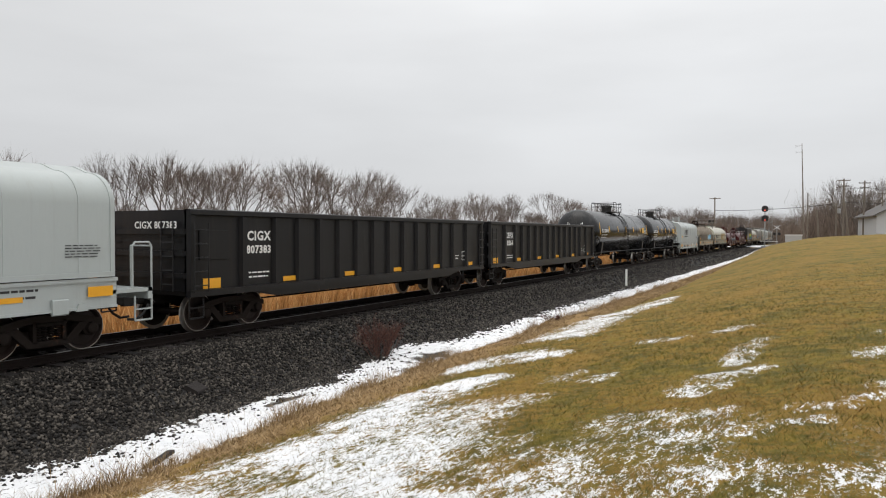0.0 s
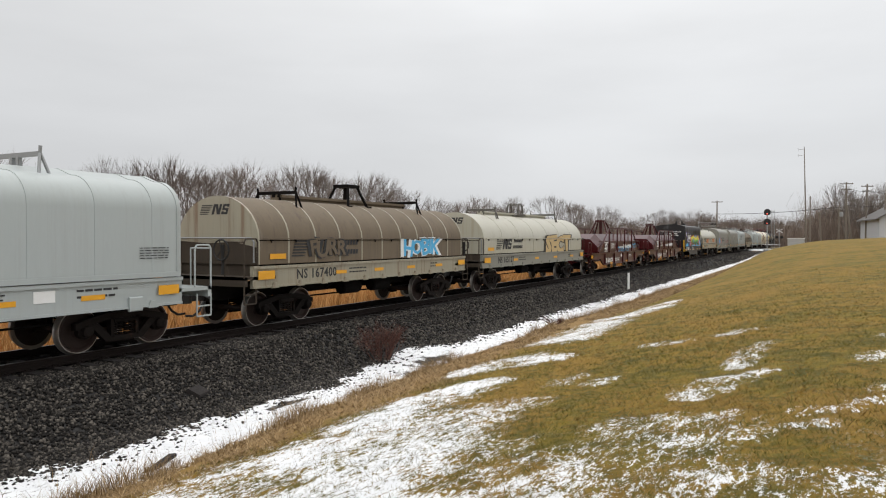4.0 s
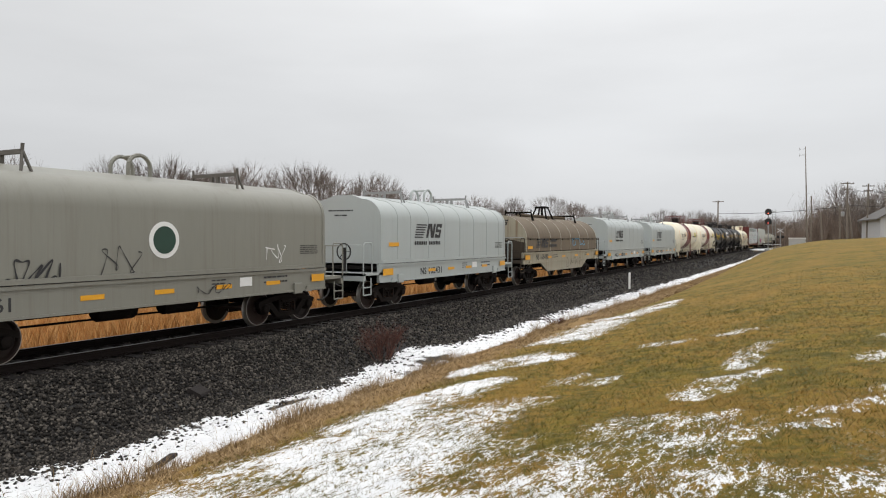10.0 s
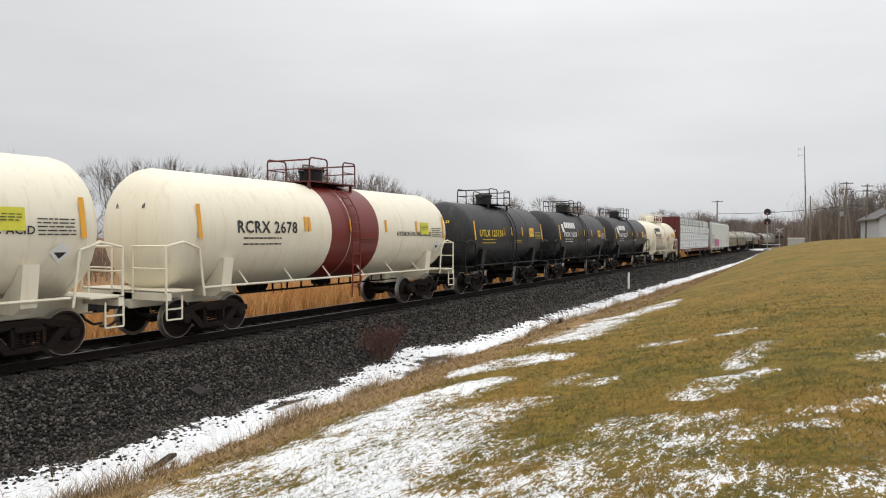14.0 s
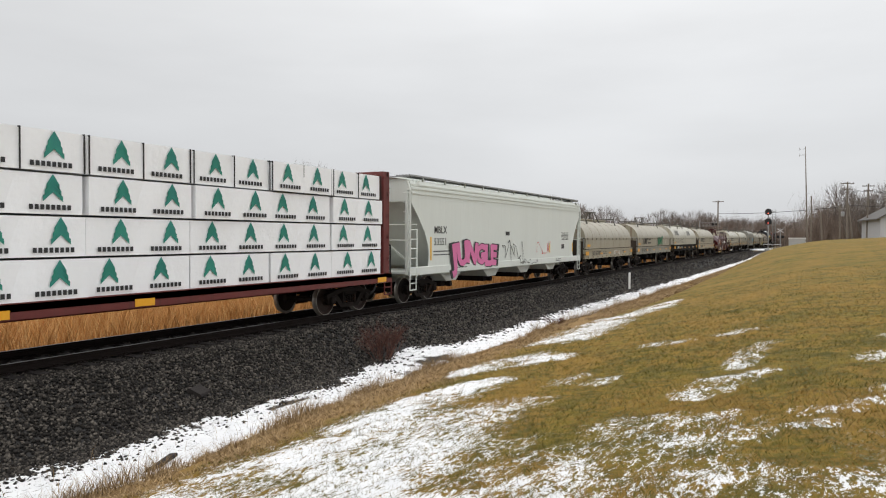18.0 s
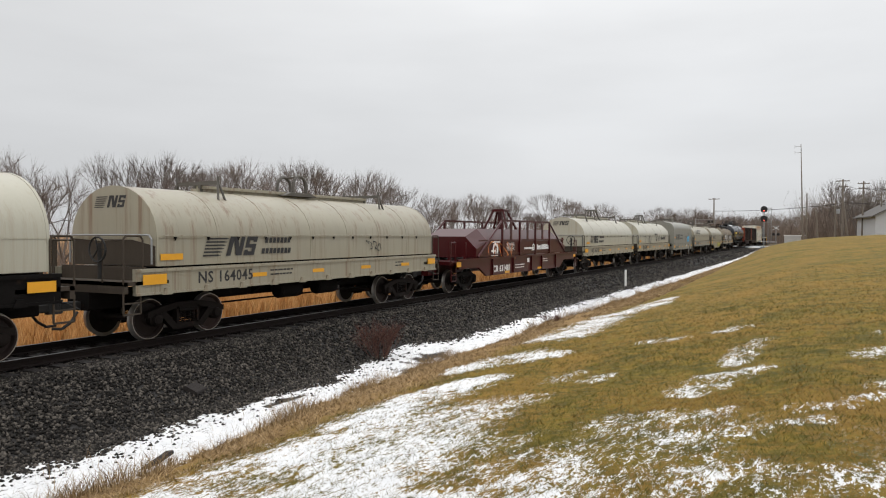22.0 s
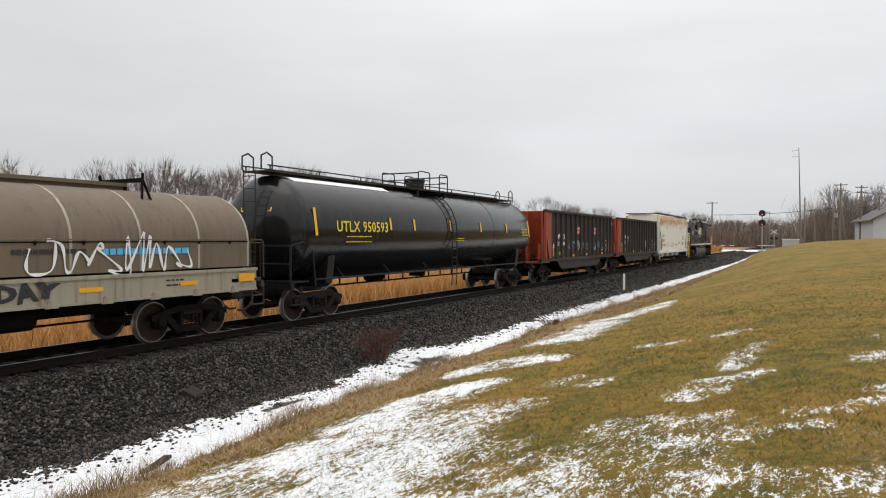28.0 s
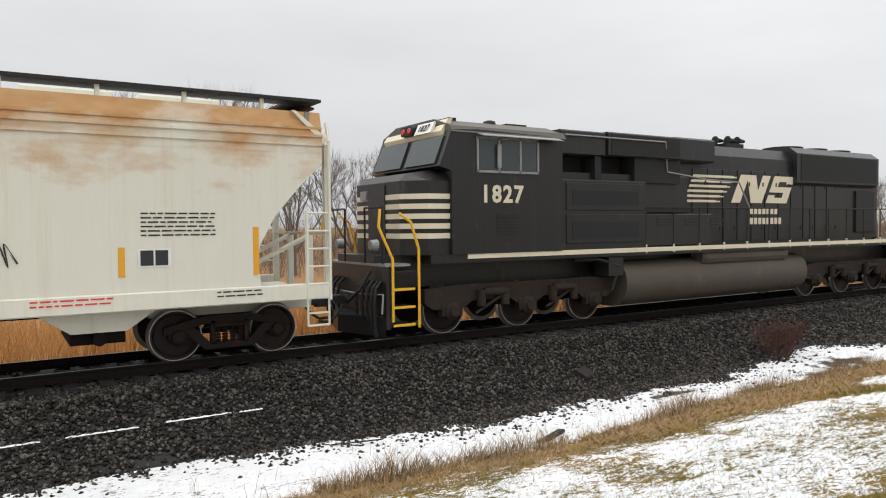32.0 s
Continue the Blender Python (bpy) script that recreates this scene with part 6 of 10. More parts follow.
def boxy_coil(number, label, frame_mat, cover_mat, top=3.74, marks="", mark_mat=INK, end_text=(), logo=True, seams=8, loop="loop", ribbed=True, extra=None, mark_off=3.5):
    """A coil car under a tall hood with rounded shoulders."""
    ob, length = car(number, "coil_car", label, "railway car")
    L, side = coil_underframe(ob, length, frame_mat, z0=0.88, platform=1.5, inset=0.88)
    half, z0 = 1.47, 1.50
    c = L - 0.98
    prof = []
    for i in range(9):
        a = radians(90 * i / 8)
        prof.append((half - 0.72 + 0.72 * math.sin(math.pi / 2 - a), top - 0.80 + 0.66 * math.sin(a)))
    prof = [(half, z0)] + prof + [(0.35, top)]
    prof = prof + [(-x, z) for x, z in reversed(prof)]
    cover = part("cover", Geo().along_y(prof, -c, c), cover_mat, ob, smooth=True)
    out = [(x * 1.006, z0 + (z - z0) * 1.004) for x, z in prof]
    if ribbed:
        me = shared(("seam", round(top, 2), cover_mat.name), lambda: Geo().along_y(out, -0.028, 0.028).mesh("seam", cover_mat, True))
        for k in range(seams):
            part("seam", me, cover_mat, cover, at=pose(0, -c + (k + 0.5) * 2 * c / seams + (0.4 if k == 0 else 0), 0.004))
    for s in (-1, 1):
        part("end_rim", Geo().along_y([(x * 1.012, z0 + (z - z0) * 1.006) for x, z in prof], s * c - 0.05, s * c + 0.05), cover_mat, cover)
    g = Geo()
    for s in (-1, 1):
        g.box(min(s * half, s * (half + 0.06)), max(s * half, s * (half + 0.06)), -c, c, z0, z0 + 0.10)
    part("hem", g, cover_mat, cover)
    part("end_band", Geo().box(-half, half, -c - 0.012, -c + 0.01, 2.45, 2.48), cover_mat, cover)
    for s in (-1, 1):
        lift_bracket(ob, s * c * 0.52 - 0.1, top - 0.02, half, GALV if cover_mat is GREY_WHITE else OLD_STEEL, -1)
    lift_loop(ob, 0.1, top - 0.04, cover_mat, loop)
    side_plates(ob, 1.46, side, 1.17, first=3.52)
    plate(ob, on_side(half + 0.01, -c + 0.75, 2.12), 0.62, 0.13, AMBER)
    if logo:
        emblem(cover, on_side(half + 0.006, -c + 2.12, 2.34), mark_mat, 0.95 if logo is True else logo, "under")
    if marks:
        words(ob, on_side(1.46, -side + mark_off, 1.14), marks, 0.24, mark_mat)
    stencil(ob, on_side(1.46, side - 2.1, 1.30), 2, mark_mat, 0.9, 0.07, number)
    stencil(ob, on_side(1.46, side - 4.1, 1.32), 3, mark_mat, 0.45, 0.045, number + 50)
    plate(ob, on_side(1.46, side - 3.2, 1.25), 0.42, 0.22, WHITE, "notice")
    stencil(ob, on_side(half + 0.006, c - 0.65, 2.12), 5, mark_mat, 0.75, 0.03, number + 9)
    for k in range(2):
        stencil(cover, on_end(-0.1, -c - 0.05, 3.22 - 0.16 * k), 1, mark_mat, (1.0, 0.5)[k], 0.07, 77 + k)
    for y0 in (-side + 1.25, side - 1.25):                    # jacking pads and dark V marks
        part("jack_pad", shared(("jack", frame_mat.name), lambda: Geo().box(0, 0.07, -0.16, 0.16, -0.14, 0.16, 0.02).mesh("jack_pad", frame_mat)), frame_mat, ob, at=pose(1.46, y0, 0.96))
    if extra:
        extra(ob, half, c, side)
    return ob


def round_coil(number, label, frame_mat, cover_mat, top=3.45, marks="", mark_mat=INK, logo=True, rib_mat=None, ribs=8, loop="loop", belly=0.0,
               z0=1.66, frame_top=1.62, rivets=True, covers=1, end_marks=True, extra=None, frame_mark=None, logo_z=1.86, logo_y=1.25, shy=0.0):
    """A coil car under an arched hood with a riveted seam, sometimes two short hoods."""
    ob, length = car(number, "coil_car", label, "railway car")
    L, side = coil_underframe(ob, length, frame_mat, z0=1.06, z1=frame_top, belly=belly, rail_mat=END_GRIME, posts="row" if not belly else True)
    half, zs = 1.42, 2.28
    fit_mat = UNDER if cover_mat is TAN else OLD_STEEL
    end_gap = 0.55 if covers == 1 else 0.45                  # deck left free at each end, shy: and more at the near one
    span_ = (2 * L - 2 * end_gap - shy) / covers
    for n in range(covers):
        c = span_ / 2 - (0.05 if covers > 1 else 0)
        mid = -L + end_gap + shy + span_ * (n + 0.5)
        prof = round_profile(half, z0, zs, top, 16)
        cover = part("cover", Geo().along_y(prof, -c, c), cover_mat, ob, "", pose(0, mid, 0), smooth=True)
        out = [(x * 1.005, z0 + (z - z0) * 1.004) for x, z in prof]
        me = shared(("rib", round(top, 2), (rib_mat or cover_mat).name), lambda: Geo().along_y(out, -0.03, 0.03).mesh("rib", rib_mat or cover_mat, True))
        nr = max(3, ribs // covers)
        for k in range(nr):
            part("rib", me, cover_mat, cover, at=pose(0, -c + k * 2 * c / (nr - 1), 0.002))
        g = Geo()
        for s in (-1, 1):
            g.box(min(s * half, s * (half + 0.012)), max(s * half, s * (half + 0.012)), -c, c, zs - 0.012, zs + 0.012)
        g.box(-half, half, -c - 0.012, -c, zs - 0.015, zs + 0.015)
        part("seam_strip", g, UNDER if cover_mat is TAN else cover_mat, cover)
        if rivets:
            clip = shared("hood_clip", lambda: Geo().box(0, 0.04, -0.035, 0.035, -0.02, 0.02, 0.008).box(0.015, 0.035, -0.015, 0.015, -0.06, -0.015).mesh("clip", UNDER))
            for k in range(int(2 * c / 0.98)):
                part("clip", clip, UNDER, cover, at=pose(half, -c + 0.45 + k * 0.98, zs))
        for s in (-1, 1):
            lift_bracket(cover, s * c * 0.60, top - 0.04, half * 0.95, fit_mat, -1)
        part("ridge_walk", Geo().box(-0.20, 0.20, -c * 0.60, c * 0.60, top + 0.07, top + 0.15).box(-0.12, 0.12, -c * 0.62, c * 0.62, top - 0.02, top + 0.07), cover_mat, cover)
        lift_loop(cover, 0.0, top + (0.12 if loop == "loop" else 0.0), fit_mat, loop)
        if logo:
            emblem(cover, on_side(half + 0.014, -c + (logo_y if covers == 1 else 0.9), logo_z - 0.02 if covers == 1 else 2.55) if covers == 1 else on_side(half - 0.03, -c + 1.2, 2.62) @ pose(0, 0, 0, -22, 0, 0), mark_mat, 0.86 if covers == 1 else 0.90, True if covers == 1 else False)
        if end_marks and n == 0:
            emblem(cover, on_end(-0.62, -c - 0.03, 2.96), mark_mat, 0.50, False)
        if covers == 1:
            for s in (-1, 1):
                y0, y1 = sorted((s * (c + 0.034), s * (c + 0.02)))
                if cover_mat in (TAN, CREAM_DIRTY):
                    part("end_sheet", Geo().along_y([(-1.37, z0), (1.37, z0), (1.37, 2.10), (0.62, 2.24), (-0.35, 2.20), (-1.37, 2.26)], y0, y1), END_GRIME, cover, "end sheet caked with brown road dirt")
                y = s * (c + 0.12)
                g = Geo().pipe([(1.36, y, z0 + 0.05), (1.36, y, 2.24), (1.28, y, 2.34), (-1.28, y, 2.34), (-1.36, y, 2.24), (-1.36, y, z0 + 0.05)], 0.022, 6)
                for x in (-1.1, 0.0, 1.1):
                    g.rod((x, y, 2.34), (x, s * c, 2.34), 0.016, 5)
                part("end_rail", g, GALV, cover)
            g = Geo().rod((half + 0.07, -c + 0.1, zs + 0.05), (half + 0.07, c - 0.1, zs + 0.05), 0.013, 5)
            for k in range(9):
                y = -c + 0.2 + k * (2 * c - 0.4) / 8
                g.rod((half - 0.01, y, zs + 0.05), (half + 0.07, y, zs + 0.05), 0.013, 4)
            part("grab_rail", g, cover_mat, cover)
    for s in (-1, 1):
        y0, y1 = sorted((s * (L - 0.56), s * (L - 0.64)))
        part("end_wall", Geo().box(-1.36, 1.36, y0, y1, frame_top - 0.26, z0 - 0.004), END_GRIME, ob, "dirt-brown end wall of the frame")
    side_plates(ob, 1.46, side, (1.06 + frame_top) / 2)
    plate(ob, on_side(half + 0.02, -L + 1.25, 1.86), 0.62, 0.14, AMBER)
    if marks:
        words(ob, on_side(1.46, -side + 2.6, (1.06 + frame_top) / 2 + 0.01), marks, 0.26, frame_mark or mark_mat)
    stencil(ob, on_side(1.46, -side + 4.6, (1.06 + frame_top) / 2 + 0.07), 2, frame_mark or mark_mat, 0.9, 0.06, number)
    stencil(ob, on_side(1.46, side - 2.6, (1.06 + frame_top) / 2 + 0.07), 2, frame_mark or mark_mat, 0.5, 0.06, number + 5)
    if extra:
        extra(ob, half + 0.012, L - 0.75, side)
    return ob


def red_coil(number, label, marks):
    """An oxide-red coil car: a low hood with sloping shoulders in an outside frame of posts."""
    ob, length = car(number, "coil_car", label, "railway car")
    L = length / 2 - 0.55
    half = 1.46
    g = Geo()
    for s in (-1, 1):
        x0, x1 = (half - 0.1, half) if s > 0 else (-half, -half + 0.1)
        g.along_x([(-L + 0.6, 0.98), (-L + 2.5, 0.98), (-L + 3.3, 0.58), (L - 3.3, 0.58), (L - 2.5, 0.98), (L - 0.6, 0.98), (L - 0.6, 1.30), (-L + 0.6, 1.30)], x0, x1)
    part("side_sill", g, OXIDE, ob)
    g = Geo()
    for s in (-1, 1):
        g.box(min(s * half, s * (half + 0.08)), max(s * half, s * (half + 0.08)), -L + 0.4, L - 0.4, 1.30, 1.38)
    part("rub_rail", g, OXIDE, ob)
    g = Geo().box(-half + 0.1, half - 0.1, -L, L, 1.16, 1.26).box(-0.4, 0.4, -L, L, 0.72, 1.16, 0.03)
    part("underframe", g, OXIDE, ob)
    c, zt = 5.9, 2.62
    low, shoulder = 1.40, 2.06
    v = []
    for y, k in ((-c, 0.0), (-c + 1.15, 1.0), (c - 1.15, 1.0), (c, 0.0)):
        zz = zt if k else zt - 0.34
        v += [(-half + 0.02, y, low), (-half + 0.02, y, shoulder - (0.0 if k else 0.30)), (-half + 0.55, y, zz), (half - 0.55, y, zz), (half - 0.02, y, shoulder - (0.0 if k else 0.30)), (half - 0.02, y, low)]
    f = []
    for r in range(3):
        for i in range(5):
            f.append((r * 6 + i, r * 6 + i + 1, r * 6 + 7 + i, r * 6 + 6 + i))
    f += [(5, 4, 3, 2, 1, 0), (18, 19, 20, 21, 22, 23)]
    hood = part("hood", Geo().add(v, f), OXIDE, ob)
    post = shared("red_post", lambda: Geo().box(-0.03, 0.05, -0.05, 0.05, 1.36, 3.02).mesh("post", OXIDE))
    inner = 3.2
    ys = list(np.linspace(-inner, inner, 4))
    for s in (-1, 1):
        for y in ys:
            part("post", post, OXIDE, hood, at=pose(s * half, y, 0, 0, 0, 0 if s > 0 else 180))
        g = Geo().box(s * half - 0.04, s * half + 0.04, -inner - 0.05, inner + 0.05, 2.96, 3.05)
        for e in (-1, 1):
            g.pipe([(s * half, e * inner, 3.0), (s * half, e * (c - 0.1), 1.42)], 0.05, 5)
        part("truss", g, OXIDE, hood)
        g = Geo()
        for k in range(2):
            g.box(s * half - 0.01, s * half + 0.015, -c + 0.2, c - 0.2, 1.46 + k * 0.62, 1.52 + k * 0.62)
        part("waist_rail", g, OXIDE, hood)
    pane = shared("red_gap", lambda: Geo().along_x([(-0.10, 2.10), (0.10, 2.10), (0.13, 2.94), (-0.13, 2.94)], -0.012, 0.012).mesh("rail_plate", OXIDE))
    for y0, y1 in zip(ys, ys[1:]):
        part("rail_plate", pane, OXIDE, hood, at=pose(half, (y0 + y1) / 2, 0))
    g = Geo()
    for s in (-1, 1):
        g.pipe([(s * 0.62, -0.62, 2.62), (s * 0.26, -0.24, 3.56), (s * 0.26, 0.24, 3.56), (s * 0.62, 0.62, 2.62)], 0.055, 6)
    g.box(-0.34, 0.34, -0.30, 0.30, 3.50, 3.63, 0.02).box(-0.10, 0.10, -0.07, 0.07, 2.6, 3.5)
    part("lift_frame", g, OXIDE, hood, "dark red steel lifting frame")
    stiff = shared("red_stiffener", lambda: Geo().box(0, 0.07, -0.05, 0.05, 0.60, 1.30, 0.01).mesh("stiffener", OXIDE))
    for y in (-4.3, -1.9, 0.5, 2.0, 4.2):
        part("stiffener", stiff, OXIDE, ob, at=pose(half, y, 0))
    g = Geo()
    for y in (-c + 0.35, c - 0.35):                           # stub posts on the end decks
        for x in (-1.1, 0.35, 1.1):
            g.box(x - 0.05, x + 0.05, y + math.copysign(0.75, y) - 0.05, y + math.copysign(0.75, y) + 0.05, 1.26, 2.05)
    part("end_post", g, OXIDE, ob)
    for s in (-1, 1):
        g = Geo().box(-half, half, min(s * L, s * (L - 1.0)), max(s * L, s * (L - 1.0)), 1.26, 1.31)
        part("platform", g, OXIDE, ob)
        for sx in (-1, 1):
            g = Geo().pipe([(sx * 1.40, s * L, 1.2), (sx * 1.40, s * L, 2.05), (sx * 1.40, s * (L - 0.4), 2.05), (sx * 1.40, s * (L - 0.4), 1.2)], 0.03, 5)
            g.rod((sx * 0.55, s * L, 1.2), (sx * 0.55, s * L, 2.2), 0.06, 6)
            part("handrail", g, OXIDE, ob)
    steps(ob, L, OXIDE, 1.05, 1.42)
    truck(ob, -L + 1.95), truck(ob, L - 1.95)
    words(ob, on_side(half, -3.2, 0.84), marks, 0.27, WHITE, 0.012)
    plate(ob, on_side(half, -2.6, 0.66), 0.55, 0.11, AMBER)
    plate(ob, on_side(half, -L + 0.6, 1.17), 0.40, 0.20, AMBER)
    plate(ob, on_side(half, 1.7, 0.68), 0.55, 0.10, AMBER)
    plate(ob, on_side(half, L - 0.6, 1.17), 0.40, 0.16, AMBER)
    stencil(ob, on_side(half, -1.0, 0.92), 2, WHITE, 1.2, 0.07, number)
    stencil(ob, on_side(half, 2.6, 1.10), 2, WHITE, 0.7, 0.06, number + 3)
    plate(ob, on_side(half, 1.0 - 0.9, 1.12), 0.30, 0.20, WHITE, "notice")
    round_mark(hood, on_side(half, -inner - 0.75, 1.70), WHITE, 0.62)
    part("nameplate", shared("redname", lambda: bars_mesh([(k * 0.16 - 0.55, 0, 0.12, 0.13) for k in range(7)], WHITE)), WHITE, hood, "", on_side(half, -inner - 0.72, 2.0) @ Matrix.Diagonal((0.9, 0.8, 1, 1)))
    stencil(hood, on_side(half, -inner + 1.0, 1.96), 6, WHITE, 0.95, 0.035, 41)
    part("nameplate", shared("redname2", lambda: bars_mesh([(k * 0.105 - 0.55, 0, 0.085, 0.09) for k in range(11)], WHITE)), WHITE, hood, "", on_side(half, 0.1, 1.66))
    round_mark(hood, on_side(half, 0.82, 1.74), WHITE, 0.36)
    part("nameplate", shared("redname3", lambda: bars_mesh([(k * 0.19 - 0.85, 0, 0.14, 0.26 if k in (0, 4, 5, 6, 7, 8) else 0.20) for k in range(10)], WHITE)), WHITE, hood, "", on_side(half, 2.12, 1.62) @ Matrix.Diagonal((0.95, 1, 1, 1)))
    return ob, hood, half


def black_coil(number, label):
    """A coil car under a crumpled black box hood, painted over half its side."""
    ob, length = car(number, "coil_car", label, "railway car")
    L = length / 2 - 0.55
    half = 1.52
    c = L - 0.65
    rnd = random.Random(5)
    ny = 60
    rows = [(half, 1.42), (half, 1.8), (half, 2.2), (half, 2.6), (half, 3.0), (half + 0.01, 3.35), (half - 0.04, 3.60), (0.9, 3.72), (0, 3.80)]
    prof = rows + [(-x, z) for x, z in reversed(rows[:-1])]
    v, f = [], []
    for k in range(ny + 1):
        y = -c + 2 * c * k / ny
        for x, z in prof:
            w = 0.0
            if 2.5 < z < 3.7 and abs(x) > 1.2:
                w = 0.075 * (noise.noise((y * 1.6, z * 2.5, 4.0)) + 0.6 * noise.noise((y * 4, z * 1.2, 9.0)))
            v.append((x + math.copysign(w, x) if x else x, y, z + w * 0.3))
    n = len(prof)
    for k in range(ny):
        for i in range(n - 1):
            f.append((k * n + i, k * n + i + 1, (k + 1) * n + i + 1, (k + 1) * n + i))
    f += [tuple(range(n - 1, -1, -1)), tuple(range(ny * n, ny * n + n))]
    hood = part("hood", Geo().add(v, f), HOOD_BLACK, ob, "crumpled black box hood", pose(0, 0.05, 0), smooth=True)
    g = Geo()
    for s in (-1, 1):
        x0, x1 = (half - 0.02, half + 0.02) if s > 0 else (-half - 0.02, -half + 0.02)
        g.along_x([(-L + 1.1, 0.94), (-L + 3.0, 0.94), (-L + 3.9, 0.55), (L - 3.9, 0.55), (L - 3.0, 0.94), (L - 0.7, 0.94), (L - 0.7, 1.44), (-L + 1.1, 1.44)], x0, x1)
    part("side_sill", g, BLACK, ob)
    g = Geo().box(-half + 0.05, half - 0.05, -L, L, 1.16, 1.30).box(-0.4, 0.4, -L, L, 0.72, 1.16, 0.03)
    part("underframe", g, UNDER, ob)
    for s in (-1, 1):
        for sx in (-1, 1):
            g = Geo().pipe([(sx * 1.46, s * L, 0.9), (sx * 1.46, s * L, 2.15), (sx * 1.46, s * (L - 0.42), 2.15), (sx * 1.46, s * (L - 0.42), 0.9)], 0.03, 5)
            g.pipe([(sx * 1.46, s * L, 1.25), (0, s * L, 1.25)], 0.03, 5).pipe([(sx * 1.46, s * L, 2.15), (0, s * L, 2.15)], 0.022, 5)
            part("handrail", g, DARK_STEEL, ob)
            if sx > 0 and s < 0:
                for y in (L - 0.02, L - 0.44):
                    part("grab_iron", Geo().rod((1.50, s * y, 0.95), (1.50, s * y, 2.12), 0.026, 6), YELLOW, ob)
    steps(ob, L, DARK_STEEL, 1.0, 1.44)
    lift_loop(hood, 0.1, 3.76, DARK_STEEL)
    for y in (-c * 0.45, c * 0.5):
        part("vent", Geo().box(-0.25, 0.25, y - 0.28, y + 0.28, 3.70, 3.92, 0.03).turned_z([(3.92, 0.10), (4.05, 0.10)], 0.1, y, 10), DARK_STEEL, hood)
    truck(ob, -L + 1.95), truck(ob, L - 1.95)
    words(ob, on_side(half + 0.02, -L + 2.55, 1.22), "NS 162356", 0.26, WHITE, 0.008)
    plate(ob, on_side(half + 0.02, -L + 1.42, 1.10), 0.92, 0.13, AMBER)
    for y in (-1.2, 1.25, 3.7, 6.0):
        plate(ob, on_side(half + 0.02, y - 0.9, 1.12), 0.52, 0.11, AMBER)
    stencil(ob, on_side(half + 0.02, -0.1, 1.28), 3, WHITE, 1.0, 0.07, 3)
    for k in range(3):
        words(hood, on_end(0.12, -c - 0.006, 3.02 - 0.19 * k), ("COVERS TO BE APPLIED", "TO CAR SERIES", "NS 162240-162389")[k], 0.125, WHITE, 0.004)
    # sprayed panel: blue and violet clouds behind the tall letters
    rnd = random.Random(11)

    def band(low, high, wave, start, stop, lift, mat, seed):
        """A sprayed patch with a scalloped upper edge."""
        n = 48
        pts = []
        for k in range(n + 1):
            y = start + (stop - start) * k / n
            edge = abs(math.sin(y * 1.55 + seed)) * wave + 0.10 * noise.noise((y * 1.2, seed, 0.0))
            ends = min(1.0, 3.0 * k / n + 0.25, 3.0 * (n - k) / n + 0.25)
            pts.append((y, low + 0.05 * noise.noise((y * 2.0, seed, 5.0)), low + (high + edge - low) * ends))
        v = [(y, a, 0) for y, a, b in pts] + [(y, b, 0) for y, a, b in pts]
        g = Geo().add(v, [(k, k + 1, n + 2 + k, n + 1 + k) for k in range(n)])
        part("graffiti_cloud", g.mesh("graffiti_cloud", mat, fix=False), mat, hood, "", on_side(half + lift, 0, 0))
    band(1.50, 2.30, 0.34, -c + 3.5, c - 0.15, 0.026, VIOLET, 1.0)
    band(1.48, 2.24, 0.36, -c + 3.7, c - 0.30, 0.030, SKY_BLUE, 2.4)
    band(1.47, 1.66, 0.20, -c + 0.35, -c + 2.1, 0.030, SKY_BLUE, 0.8)
    for y, z, r in ((-c + 0.85, 2.72, 0.30), (-c + 1.55, 2.10, 0.22), (-c + 3.1, 1.72, 0.28), (-c + 3.3, 2.75, 0.15), (-c + 2.2, 2.85, 0.10), (-c + 1.2, 2.45, 0.10)):
        halo = part("graffiti_cloud", Geo().turned_x([(half + 0.024, r), (half + 0.028, r)], y, z, 20), VIOLET, hood)
        part("graffiti_dot", Geo().turned_x([(half + 0.028, r * 0.45), (half + 0.031, r * 0.45)], y, z, 16), WHITE, halo)
    # a round sprayed badge by the hood's corner; pale haze in HOOD_BLACK imitates sheen
    part("graffiti_cloud", Geo().turned_x([(half + 0.028, 0.27), (half + 0.032, 0.27)], c - 0.45, 2.86, 20), BLACK, hood)
    scrawl(hood, on_side(half + 0.034, c - 0.45, 2.86), LIME, 0.36, 0.40, 61, 3, 0.030)
    for k in range(26):
        part("graffiti_dot", shared("dot", lambda: Geo().add([(0.05 * math.cos(i), 0.05 * math.sin(i), 0) for i in [0, .8, 1.6, 2.4, 3.2, 4.0, 4.8, 5.6]], [tuple(range(8))]).mesh("graffiti_dot", WHITE, fix=False)), WHITE, hood, "", on_side(half + 0.045, rnd.uniform(-c + 0.3, c - 0.3), rnd.uniform(2.35, 2.75)) @ Matrix.Diagonal((0.8, 0.8, 1, 1)))
    emblem(hood, on_side(half + 0.05, -c + 1.4, 2.20), WHITE, 0.92, "under")
    spray(hood, on_side(half + 0.048, 1.00, 1.98), "SKRIMBL", 0.80, FADE_SPRAY, RED_SPRAY, 0.035, 0.0, 1.42)
    return ob


